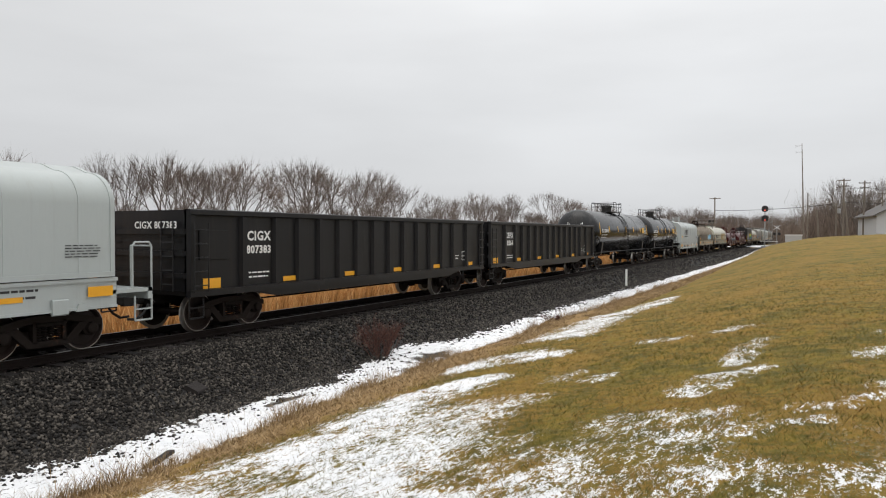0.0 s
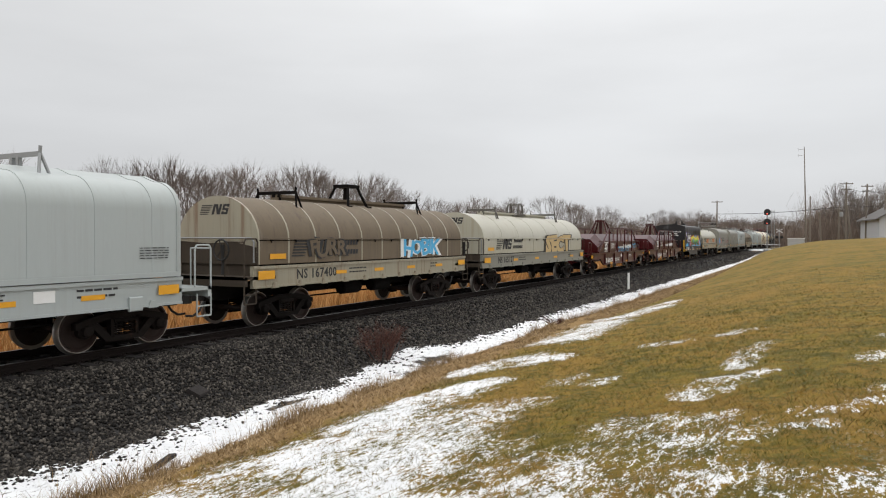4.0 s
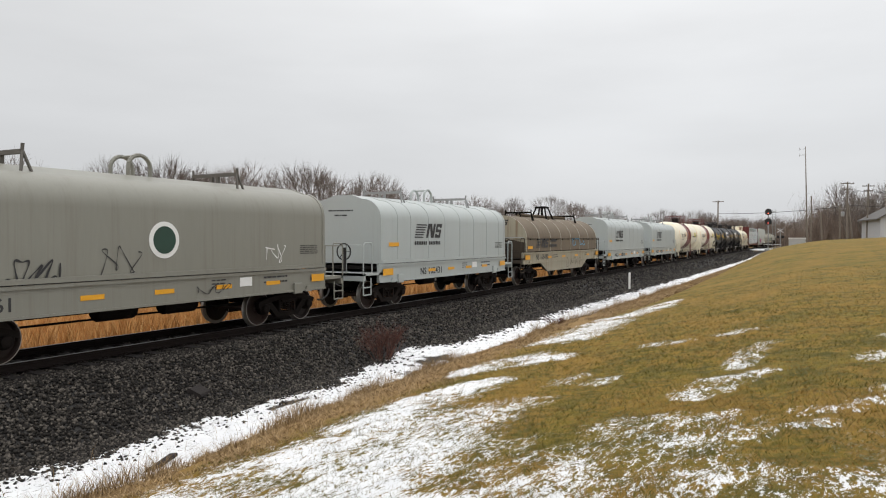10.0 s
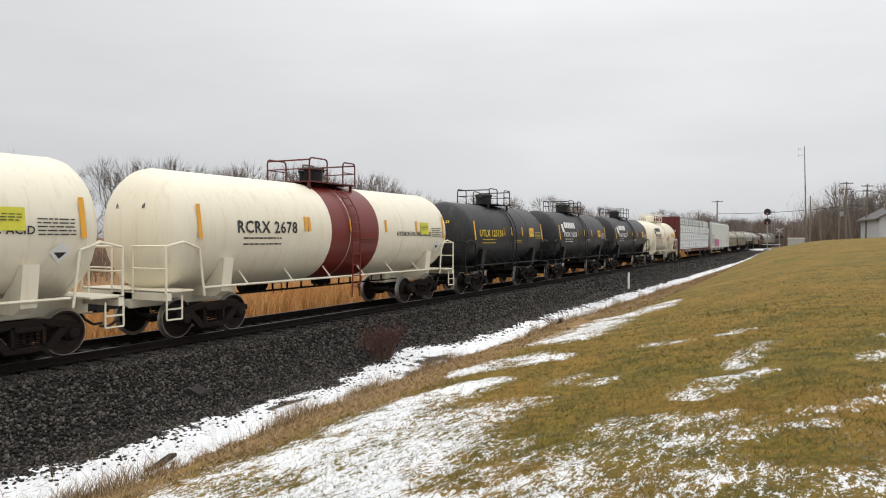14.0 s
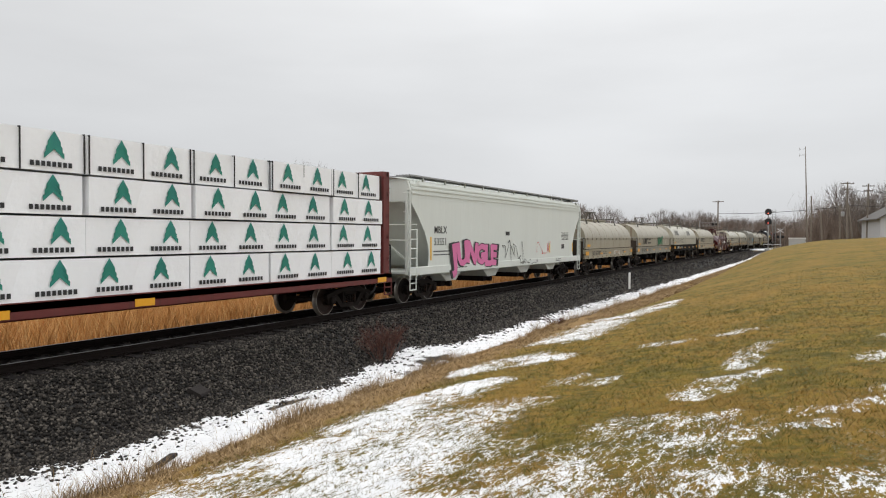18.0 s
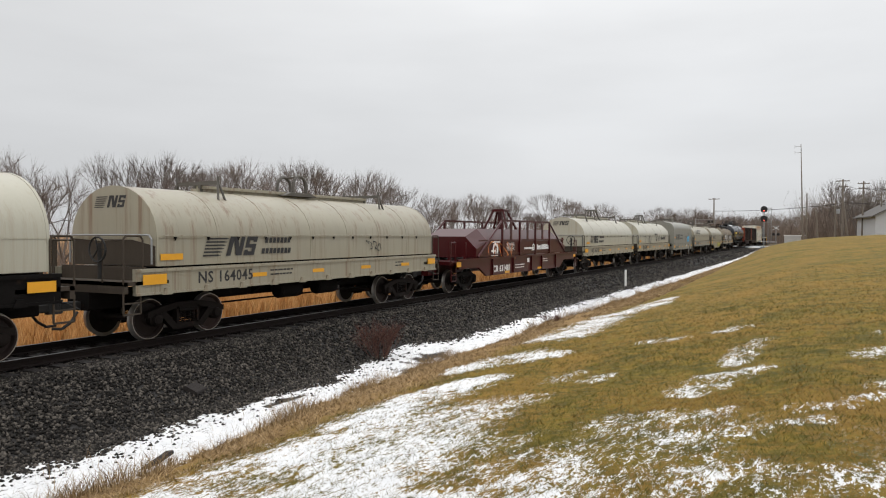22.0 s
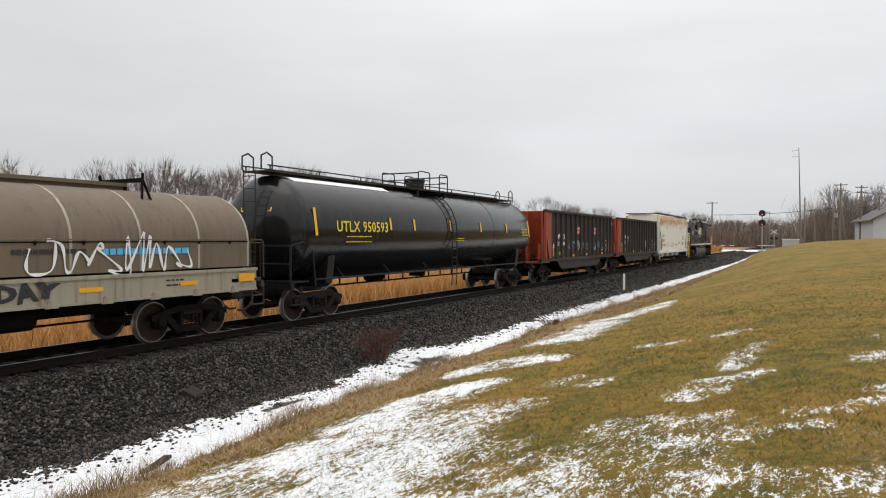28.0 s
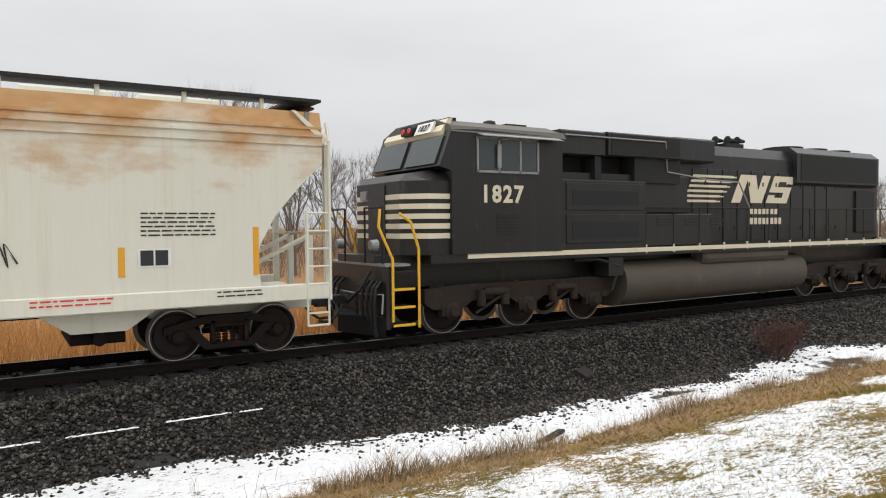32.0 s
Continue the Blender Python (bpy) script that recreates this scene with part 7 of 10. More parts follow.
# ---- gondolas ----
def gondola(number, label, paint, half_text, top=2.84, bottom=0.95, ribs=13, orange_ends=False, number_text=(), deep=False):
    """An open gondola with outside ribs, a top chord and end ladders."""
    ob, length = car(number, "gondola" if not deep else "hopper_car", label, "railway car")
    L = length / 2 - 0.38
    half = 1.48
    end_mat = ORANGE if orange_ends else paint
    for s in (-1, 1):
        x0, x1 = (half - 0.06, half) if s > 0 else (-half, -half + 0.06)
        g = Geo()
        if deep:
            g.along_x([(-L + 1.50, bottom), (-L + 2.8, bottom), (-L + 3.7, 0.66), (L - 3.7, 0.66), (L - 2.8, bottom), (L - 0.46, bottom), (L - 0.46, top), (-L + 0.75, top)], x0, x1)
        else:
            g.along_x([(-L, bottom + 0.05), (-L + 2.0, bottom - 0.02), (-L + 3.0, bottom - 0.20), (L - 3.0, bottom - 0.20), (L - 2.0, bottom - 0.02), (L, bottom + 0.05), (L, top), (-L, top)], x0, x1)
        side = part("side_wall", g, paint, ob)
        rib = shared(("grib", paint.name, round(top, 2), deep), lambda: Geo().along_z([(0, -0.11), (0.10, -0.07), (0.10, 0.07), (0, 0.11)], bottom + 0.05, top - 0.02).mesh("rib", paint))
        if deep:
            spots_ = [2.6 + 0.90 * k for k in range(int((2 * L - 3.4) / 0.90) + 1)] + [2 * L - 0.54]
        else:
            n_in = int(round((2 * L - 5.5) / 0.96))
            spots_ = [0.10, 1.75, 2.95] + [2.95 + (2 * L - 5.65) * (k + 1) / n_in for k in range(n_in)] + [2 * L - 1.5, 2 * L - 0.10]
        for k, off in enumerate(spots_):
            y = -L + off
            part("rib", rib, paint, side, at=pose(s * half, y, 0, 0, 0, 0 if s > 0 else 180))
        if deep:
            part("end_panel", Geo().along_x([(-L + 0.75, top - 0.05), (-L + 1.85, top - 0.05), (-L + 1.85, bottom + 0.12), (-L + 1.50, bottom + 0.12)], s * half + 0.003, s * half + 0.012).box(s * half, s * half + 0.10 * s, -L + 0.70, -L + 0.88, bottom + 0.1, top - 0.05), end_mat, side, "orange corner panel")
        g = Geo().box(s * half - 0.07, s * half + 0.13, -L + (0.7 if deep else 0), L - (0.40 if deep else 0), top - 0.06, top + 0.08, 0.02)
        part("top_chord", g, paint, side)
        g = Geo().box(min(s * (half - 0.05), s * (half + 0.12)), max(s * (half - 0.05), s * (half + 0.12)), -L, L, bottom - 0.03, bottom + 0.12)
        part("side_sill", g, paint, side)
    for s in (-1, 1):
        y0, y1 = (L - 0.06, L) if s > 0 else (-L, -L + 0.06)
        if deep:
            g = Geo().along_x([(s * (L - 0.72), top), (s * (L - 0.80), top), (s * (L - 1.75), 1.35), (s * (L - 1.67), 1.32)], -half + 0.065, half - 0.065)
            for x in (-half + 0.12, -0.5, 0.5, half - 0.12):
                g.along_x([(s * (L - 0.70), top), (s * (L - 0.82), top), (s * (L - 1.75), 1.30), (s * (L - 0.75), 1.20)], x - 0.05, x + 0.05)
            g.box(-half, half, min(s * L, s * (L - 1.6)), max(s * L, s * (L - 1.6)), 1.08, 1.18)
            for x in (-half + 0.05, half - 0.05):
                g.box(x - 0.06, x + 0.06, s * (L - 0.05) - 0.05, s * (L - 0.05) + 0.05, 1.1, 2.1)
            orange = orange_ends and s < 0
            end = part("end_wall", g, end_mat if orange else paint, ob, "orange sloping end" if orange else "")
        else:
            g = Geo().box(-half, half, y0, y1, bottom + 0.1, top + 0.06)
            for z in (1.35, 1.85, 2.35):
                g.box(-half, half, s * L - (0.10 if s < 0 else 0), s * L + (0.10 if s > 0 else 0), z, z + 0.12)
            end = part("end_wall", g, end_mat, ob)
        for sx in (-1, 1) if not deep else ():
            ladder(end, pose(sx * (half + 0.16), s * (L - 0.08) - (0.42 if s > 0 else 0), 1.02), top - 1.25, 0.42, 5, paint)
            ladder(end, pose(sx * (half - 0.30), s * (L + 0.12), 1.05, 0, 0, 90 if sx > 0 else -90), top - 1.25, 0.38, 5, paint)
    if deep:
        for s, sx in itertools.product((-1, 1), (-1, 1)):
            ladder(ob, pose(sx * (half + 0.06), s * (L - 0.02) - (0.42 if s > 0 else 0), 1.1), 1.1 if s < 0 else top - 1.2, 0.42, 4 if s < 0 else 9, paint)
    g = Geo().box(-half + 0.04, half - 0.04, -L + (1.0 if deep else 0), L - (1.0 if deep else 0), bottom, bottom + 0.10)
    g.box(-0.36, 0.36, -L, L, 0.70, bottom + 0.05, 0.03)
    if deep:
        for y in (-2.2, 0, 2.2):
            g.along_x([(y - 1.0, bottom), (y + 1.0, bottom), (y + 0.35, 0.42), (y - 0.35, 0.42)], -1.2, 1.2)
    part("underframe", g, UNDER, ob)
    g = Geo().turned_y([(-0.5, 0.2), (-0.45, 0.23), (0.55, 0.23), (0.6, 0.2)], -0.8, 0.72, 12).rod((0.5, -L + 2.6, 0.6), (0.5, L - 2.6, 0.6), 0.025, 5)
    part("brake_gear", g, UNDER, ob)
    steps(ob, L - 0.05, paint, 0.95, 1.50)
    truck(ob, -L + 1.85), truck(ob, L - 1.85)
    for text, y, z, h in half_text:
        words(ob, on_side(half, -L + y, z), text, h, WHITE, 0.010)
    for k in range(6 if not deep else 4):
        plate(ob, on_side(half, -L + (0.75 + (2 * L - 1.9) * k / 5 if not deep else 2.6 + 0.90 * (round(((2 * L - 5.0) * k / 3 - 0.4) / 0.90 - 0.5) + 0.5) if k else 2.2), bottom + (0.22 if k else 0.25) + (0.25 if deep and not k else 0)), 0.11 if deep and not k else 0.50 if deep else 0.55, (0.13 if k else 0.24) if not deep else 0.13 if k else 0.55, AMBER)
    if deep:
        plate(ob, on_side(half, L - 0.95, bottom + 0.62), 0.10, 0.62, AMBER)
    stencil(ob, on_side(half, -L + (2.35 if not deep else 3.5), bottom + 0.42), 2, WHITE, 0.75, 0.06, number)
    plate(ob, on_side(half, -L + 1.75, bottom + 0.14), 0.14, 0.14, DECAL_RED, "decal")
    stencil(ob, on_side(half, L - 2.4, bottom + 0.55), 2, WHITE, 0.5, 0.06, number + 8)
    g = bars_mesh([(-0.3, -0.18, 0.6, 0.02), (-0.3, 0.16, 0.6, 0.02), (-0.3, -0.18, 0.03, 0.36), (0.27, -0.18, 0.03, 0.36), (-0.3, -0.02, 0.6, 0.02)] + ([] if deep else [(-0.02, -0.18, 0.03, 0.36)]), WHITE)
    last = 2.6 + 0.90 * int((2 * L - 3.4) / 0.90)
    part("stencil", g, WHITE, ob, "white framed inspection stencil", (on_side(half, -L + last - 0.45, bottom + 0.75) @ Matrix.Diagonal((0.85, 1.9, 1, 1))) if deep else on_side(half, L - 1.55, bottom + 0.55))
    return ob, L, half


# ---- tank cars ----
def on_tank(radius, centre, y, angle):
    return pose(0, y, centre) @ pose(0, 0, 0, 0, angle - 90, 0) @ pose(radius + 0.012, 0, 0) @ SIDE


RAIL = 0.72              # height of the rails round a tank car's top platform


def tank_car(number, label, paint, trim, mark, marks, radius=1.47, centre=2.52, band=None, platform=2.6, rail_mat=None, text_h=0.28, walkway=False, stripe_mat=YELLOW, mark_y=2.6,
             dome=DARK_STEEL, brand=False, end_marks=True, seed=0, panel=None, deck_mat=None):
    ob, length = car(number, "tank_car", label, "railway car")
    rail_mat = rail_mat or trim
    L = length / 2 - 0.55
    c = L - 0.15
    prof = []
    head = 0.62
    for i in range(9):
        a = radians(90 * i / 8)
        prof.append((-c + head * (1 - math.sin(a)), max(0.001, radius * math.cos(math.pi / 2 - a) if False else radius * math.sin(a) ** 0.9)))
    prof = [(-c + head * (1 - math.cos(radians(90 * i / 8))), max(0.02, radius * math.sin(radians(90 * i / 8)))) for i in range(9)]
    prof = prof + [(-y, r) for y, r in reversed(prof)]
    shell = part("tank_shell", Geo().turned_y(prof, 0, centre, 40), paint, ob, smooth=True)
    for k, y in enumerate(np.linspace(-c + head + 0.05, c - head - 0.05, 5)):
        part("weld_seam", shared(("weld", round(radius, 2), paint.name), lambda: Geo().turned_y([(-0.02, radius), (-0.01, radius + 0.008), (0.01, radius + 0.008), (0.02, radius)], 0, 0, 40).mesh("weld_seam", paint, True)), paint, shell, at=pose(0, y, centre))
    if band:
        part("painted_band", Geo().turned_y([(-0.95, radius - 0.02), (-0.95, radius + 0.006), (1.55, radius + 0.006), (1.55, radius - 0.02)], 0, centre, 40), band, shell, "dark red painted band round the tank", smooth=True)
    # stub sills, saddles and end frames
    for s in (-1, 1):
        g = Geo().box(-0.32, 0.32, min(s * L, s * (L - 3.2)), max(s * L, s * (L - 3.2)), 0.74, 1.10, 0.02)
        y = s * (L - 1.9)
        g.along_y([(-1.30, 1.05), (-1.10, 0.92), (1.10, 0.92), (1.30, 1.05), (1.40, 1.85), (1.22, 1.85), (0.8, 1.24), (0, 1.06), (-0.8, 1.24), (-1.22, 1.85), (-1.40, 1.85)], y - 0.16, y + 0.16)
        g.box(-1.45, 1.45, min(s * L, s * (L - 0.12)), max(s * L, s * (L - 0.12)), 0.95, 1.15)
        g.box(-1.45, 1.45, min(s * L, s * (L - 0.75)), max(s * L, s * (L - 0.75)), 1.13, 1.17)
        part("saddle", g, trim, ob)
        for sx in (-1, 1):
            x = sx * 1.42
            g = Geo().pipe([(x, s * L, 1.1), (x, s * L, 2.15), (x, s * (L - 0.5), 2.25), (x, s * (L - 0.95), 2.10), (x, s * (L - 1.1), 1.0)], 0.028, 6)
            g.pipe([(x, s * L, 2.15), (x * 0.25, s * L, 2.15), (x * 0.25, s * L, 1.1)], 0.024, 5)
            g.rod((x, s * L, 1.65), (x * 0.25, s * L, 1.65), 0.02, 5)
            part("handrail", g, rail_mat, ob)
        truck(ob, s * (L - 1.75))
    steps(ob, L, rail_mat, 1.05, 1.44)
    for sx in (-1, 1):
        g = Geo().pipe([(sx * 1.35, -L + 1.1, 1.18), (sx * 1.35, L - 1.1, 1.18)], 0.030, 6)
        for y in np.linspace(-L + 2.6, L - 2.6, 6):
            g.pipe([(sx * 1.35, y, 1.18), (sx * 1.05, y, 1.50)], 0.022, 5)
        part("side_rail", g, rail_mat, ob)
    g = Geo().turned_z([(0.86, 0.16), (0.92, 0.24), (1.12, 0.24)], 0, 0.3, 12).rod((0.3, -L + 2.4, 0.85), (0.3, L - 2.4, 0.85), 0.03, 5)
    g.turned_y([(-2.4, 0.18), (-2.35, 0.21), (-1.5, 0.21), (-1.45, 0.18)], -0.7, 0.95, 12).box(-1.0, -0.5, 1.2, 1.6, 0.8, 1.1)
    for k in range(14):
        y = -L + 2.8 + k * (2 * L - 5.6) / 13
        g.box(0.28, 0.32, y, y + 0.04, 0.85, 1.10)
    part("bottom_fitting", g, UNDER, ob)
    # top platform with manway
    top = centre + radius
    p = platform / 2
    g = Geo().box(-0.80, 0.80, -p, p, top + 0.01, top + 0.035)
    for x in np.linspace(-0.78, 0.78, 7):
        g.box(x - 0.015, x + 0.015, -p, p, top + 0.035, top + 0.05)
    for y in (-p + 0.1, p - 0.1):
        for x in (-0.7, 0.7):
            g.box(x - 0.04, x + 0.04, y - 0.03, y + 0.03, top - 0.22, top + 0.01)
    part("top_platform", g, deck_mat or rail_mat, ob)
    g = Geo()
    for x in (-0.80, 0.80):
        for y0, y1 in ((-p, -0.30), (0.50, p)):
            g.pipe([(x, y0, top), (x, y0, top + RAIL - 0.10), (x, y0 + 0.03, top + RAIL - 0.03), (x, y0 + 0.10, top + RAIL), (x, y1 - 0.10, top + RAIL), (x, y1 - 0.03, top + RAIL - 0.03), (x, y1, top + RAIL - 0.10), (x, y1, top)], 0.024, 6)
            g.rod((x, y0, top + 0.4), (x, y1, top + 0.4), 0.018, 5)
    for y in (-p, p):
        g.rod((-0.80, y, top + RAIL - 0.06), (0.80, y, top + RAIL - 0.06), 0.024, 6).rod((-0.80, y, top + 0.4), (0.80, y, top + 0.4), 0.018, 5)
    part("platform_rail", g, deck_mat or rail_mat, ob)
    g = Geo().turned_z([(top - 0.10, 0.36), (top + 0.42, 0.36), (top + 0.44, 0.40), (top + 0.50, 0.40), (top + 0.56, 0.24), (top + 0.58, 0.05)], 0, -0.05 * p, 20)
    for k in range(8):
        a = k * math.pi / 4
        g.rod((0.385 * math.cos(a), 0.385 * math.sin(a) - 0.05 * p, top + 0.36), (0.385 * math.cos(a), 0.385 * math.sin(a) - 0.05 * p, top + 0.54), 0.018, 5)
    g.turned_z([(top, 0.07), (top + 0.30, 0.07), (top + 0.32, 0.11), (top + 0.38, 0.11), (top + 0.40, 0.04)], 0.15, -0.62 * p, 10).box(0.05, 0.25, -0.62 * p - 0.10, -0.62 * p + 0.10, top, top + 0.06)
    part("manway", g, dome, ob)
    for sx in (-1, 1):                                        # ladders that follow the shell
        g = Geo()
        for off in (-0.2, 0.2):
            pts = [(sx * (radius + 0.10) * math.sin(radians(a)), off + 0.15, centre + (radius + 0.10) * math.cos(radians(a))) for a in (34, 48, 62, 76, 90)]
            pts += [(sx * (radius + 0.10), off + 0.15, 1.0), (sx * (radius + 0.08), off + 0.15, 0.55)]
            g.pipe(pts, 0.022, 5)
        for k in range(11):
            if k < 6:
                a = radians(38 + k * 10.4)
                x, z = sx * (radius + 0.10) * math.sin(a), centre + (radius + 0.10) * math.cos(a)
            else:
                x, z = sx * (radius + 0.10), centre - (k - 5) * 0.33
            g.rod((x, -0.05, z), (x, 0.35, z), 0.018, 5)
        part("ladder", g, band or rail_mat, ob)
    if walkway:
        g = Geo().box(-0.45, 0.45, -L + 0.2, L - 0.2, top + 0.06, top + 0.10)
        part("roof_walk", g, DARK_STEEL, ob)
        for sx in (-1, 1):
            g = Geo()
            g.pipe([(sx * 0.45, -L + 0.2, top + 0.24), (sx * 0.45, L - 0.2, top + 0.24)], 0.022, 5)
            for y in np.linspace(-L + 0.3, L - 0.3, 9):
                g.rod((sx * 0.45, y, top + 0.08), (sx * 0.45, y, top + 0.24), 0.022, 5)
            part("walk_rail", g, DARK_STEEL, ob)
        for s in (-1, 1):
            g = Geo()
            for x in (-0.35, 0.35):
                g.pipe([(x, s * (L - 0.5), top + 0.1), (x, s * (L - 0.5), top + 0.50), (x, s * (L - 0.28), top + 0.60), (x, s * (L - 0.05), top + 0.50), (x, s * (L - 0.05), top + 0.1)], 0.025, 5)
            part("walk_hoop", g, DARK_STEEL, ob)
            ladder(ob, pose(-0.2, s * (L + 0.05), 1.1, 0, 0, -90), top - 1.0, 0.42, 9, DARK_STEEL)
        part("snow_strip", Geo().along_y([(-0.30, top - 0.06), (0.72, top - 0.22), (0.74, top - 0.165), (0.45, top - 0.04), (0, top + 0.025)], -L + 1.0, -3.2), SNOW_MAT, ob, "thin snow lying along the tank top")
    # markings
    n = 7
    for k in range(n):
        y = -c + head + 0.15 + (2 * (c - head) - 0.3) * k / (n - 1)
        if abs(y + c - mark_y) < text_h * 4.6:
            y = -c + mark_y + text_h * 5.0
        part("reflector", shared(("tankbar", stripe_mat.name), lambda: Geo().box(-0.055, 0.055, -0.20, 0.20, 0, 0.006).mesh("reflector", stripe_mat)), stripe_mat, shell, "", on_tank(radius, centre, y, 82) @ Matrix.Diagonal((1, 2.0 if k in (0, n - 1) else 1.0, 1, 1)))
    words(shell, on_tank(radius, centre, -c + mark_y, 87), marks, text_h, mark, 0.007)
    for k in range(2):
        stencil(shell, on_tank(radius, centre, -c + mark_y - 0.2, 98 + 6 * k), 1, mark, 1.4, 0.055, seed + k)
    stencil(shell, on_tank(radius, centre, c - 1.3, 84), 5, mark, 0.75, 0.04, seed + 4)
    stencil(shell, on_tank(radius, centre, 0.9, 100), 2, mark, 0.8, 0.045, seed + 6)
    if panel:
        plate(shell, on_tank(radius, centre, c - 2.2, 84), 0.60, 0.42, panel, "notice")
        stencil(shell, on_tank(radius + 0.008, centre, c - 2.2, 79), 4, INK, 0.48, 0.03, seed + 12)
    if brand:
        part("nameplate", shared(("brandbars", mark.name), lambda: bars_mesh([(k * 0.33 - 0.98, 0, 0.26, 0.34) for k in range(6)], mark)), mark, shell, "", on_tank(radius, centre, -c + mark_y + 0.1, 72))
        plate(shell, on_tank(radius, centre, -c + mark_y - 1.25, 72), 0.34, 0.46, mark, "emblem")
    if end_marks:
        words(shell, on_end(0, -c + 0.08, centre + 0.55) @ pose(0, 0, 0, -18, 0, 0), marks, 0.13, mark, 0.004)
    return ob, shell, radius, centre, c


# ---- covered hoppers ----
def covered_hopper(number, label, paint, marks, mark_lines, top=4.35, rusty=False, bays=4, extra=None):
    ob, length = car(number, "covered_hopper", label, "railway car")
    L = length / 2 - 0.50
    half = 1.56
    lift = 0.05 if rusty else 0.0                            # the roof walk stands clear of the roof
    prof = [(-L + 0.12, top), (-L + 0.12, 3.55), (-L + 0.62, 3.05), (-L + 1.05, 2.55), (-L + 1.32, 2.05), (-L + 1.38, 1.70), (-L + 1.30, 1.30),
            (L - 1.30, 1.30), (L - 1.38, 1.70), (L - 1.32, 2.05), (L - 1.05, 2.55), (L - 0.62, 3.05), (L - 0.12, 3.55), (L - 0.12, top)]
    split = 3.72
    low = [(-L + 0.12, split), (-L + 0.12, 3.55)] + prof[2:12] + [(L - 0.12, 3.55), (L - 0.12, split)]
    side_mat = HOPPER_RUSTY if rusty else paint
    body = part("body", Geo().along_x(low, half - 0.03, half).along_x(low, -half, -half + 0.03), side_mat, ob)
    part("inner_bin", Geo().along_x([(-L + 1.0, 3.9), (-L + 2.6, 1.32), (L - 2.6, 1.32), (L - 1.0, 3.9)], -half + 0.05, half - 0.05), paint, body)
    for s in (-1, 1):
        g = Geo()
        g.along_y([(s * (half - 0.25), split), (s * (half + 0.004), split), (s * (half + 0.004), 4.02), (s * (half - 0.03), 4.20), (s * (half - 0.10), top), (s * (half - 0.25), top)] if s > 0 else
                  [(-half + 0.25, split), (-half + 0.25, top), (-half + 0.10, top), (-half + 0.03, 4.20), (-half - 0.004, 4.02), (-half - 0.004, split)], -L + 0.12, L - 0.12)
        upper = part("upper_panel", g, HOPPER_RUSTY if rusty else paint, body, "rust-streaked upper panel" if rusty else "")
        g = Geo()
        for z, d in ((3.86, 0.030), (4.02, 0.036), (4.16, 0.022)):
            xx = half - (0.0 if z < 4.1 else 0.02)
            g.box(min(s * xx, s * (xx + d)), max(s * xx, s * (xx + d)), -L + 0.12, L - 0.12, z, z + 0.05)
        part("stiffener", g, HOPPER_RUSTY if rusty else paint, upper)
    g = Geo().along_y([(-half + 0.25, 3.6), (half - 0.25, 3.6), (half - 0.12, top), (half - 0.7, top + 0.10), (0, top + 0.15), (-half + 0.7, top + 0.10), (-half + 0.12, top)], -L + 0.14, L - 0.14)
    part("roof", g, paint, body)
    for s in (-1, 1):                                        # slope sheets and end cage
        g = Geo().along_x([(s * (L - 0.40), 3.62), (s * (L - 0.46), 3.70), (s * (L - 2.6), 1.35), (s * (L - 2.5), 1.28)], -half + 0.06, half - 0.06)
        g.box(-half + 0.06, half - 0.06, min(s * (L - 0.34), s * (L - 0.42)), max(s * (L - 0.34), s * (L - 0.42)), 3.6, top)
        part("slope_sheet", g, WARM_GREY if rusty else paint, body)
        part("cross_walk", Geo().along_x([(s * (L - 0.02), top + lift * 0.8 + 0.10), (s * (L - 0.62), top + lift + 0.16), (s * (L - 0.62), top + lift + 0.20), (s * (L - 0.02), top + lift * 0.8 + 0.14)], -half + (0.6 if rusty else 0.1), half - (0.6 if rusty else 0.1)), GALV if not rusty else DARK_STEEL, ob)
        g = Geo()
        for x in (-half + 0.1, -0.55, 0.55, half - 0.1):
            g.box(x - 0.05, x + 0.05, s * L - 0.06, s * L + 0.06, 1.05, 2.2 if abs(x) < 1 else 3.9)
        g.pipe([(-0.55, s * L, 2.2), (-0.55, s * (L - 1.9), 1.3)], 0.05, 5).pipe([(0.55, s * L, 2.2), (0.55, s * (L - 1.9), 1.3)], 0.05, 5)
        g.pipe([(-half, s * L, 2.25), (half, s * L, 2.25)], 0.03, 5).pipe([(-half + 0.1, s * L, 2.8), (half - 0.1, s * (L - 0.65), 2.8)], 0.03, 5)
        g.box(-half, half, min(s * L, s * (L - 2.4)), max(s * L, s * (L - 2.4)), 1.08, 1.16)
        g.box(-0.35, 0.35, min(s * (L + 0.1), s * (L - 3)), max(s * (L + 0.1), s * (L - 3)), 0.74, 1.08)
        part("end_cage", g, paint, ob)
        for sx in (-1, 1):
            g = Geo()
            x = sx * (half + 0.02)
            for y in (s * L, s * (L - 0.45)):
                g.pipe([(x, y, 1.0), (x, y, 3.95), (x * 0.93, y, 4.3)] if y == s * L else [(x, y, 1.0), (x, y, 2.65)], 0.035, 5)
            for k in range(5):
                g.rod((x, s * L, 1.3 + k * 0.33), (x, s * (L - 0.45), 1.3 + k * 0.33), 0.02, 5)
            for k in range(4):
                g.rod((x, s * L, 2.9 + k * 0.33), (x * 0.82, s * (L - 0.02), 2.9 + k * 0.33), 0.02, 5)
            part("ladder", g, paint, ob)
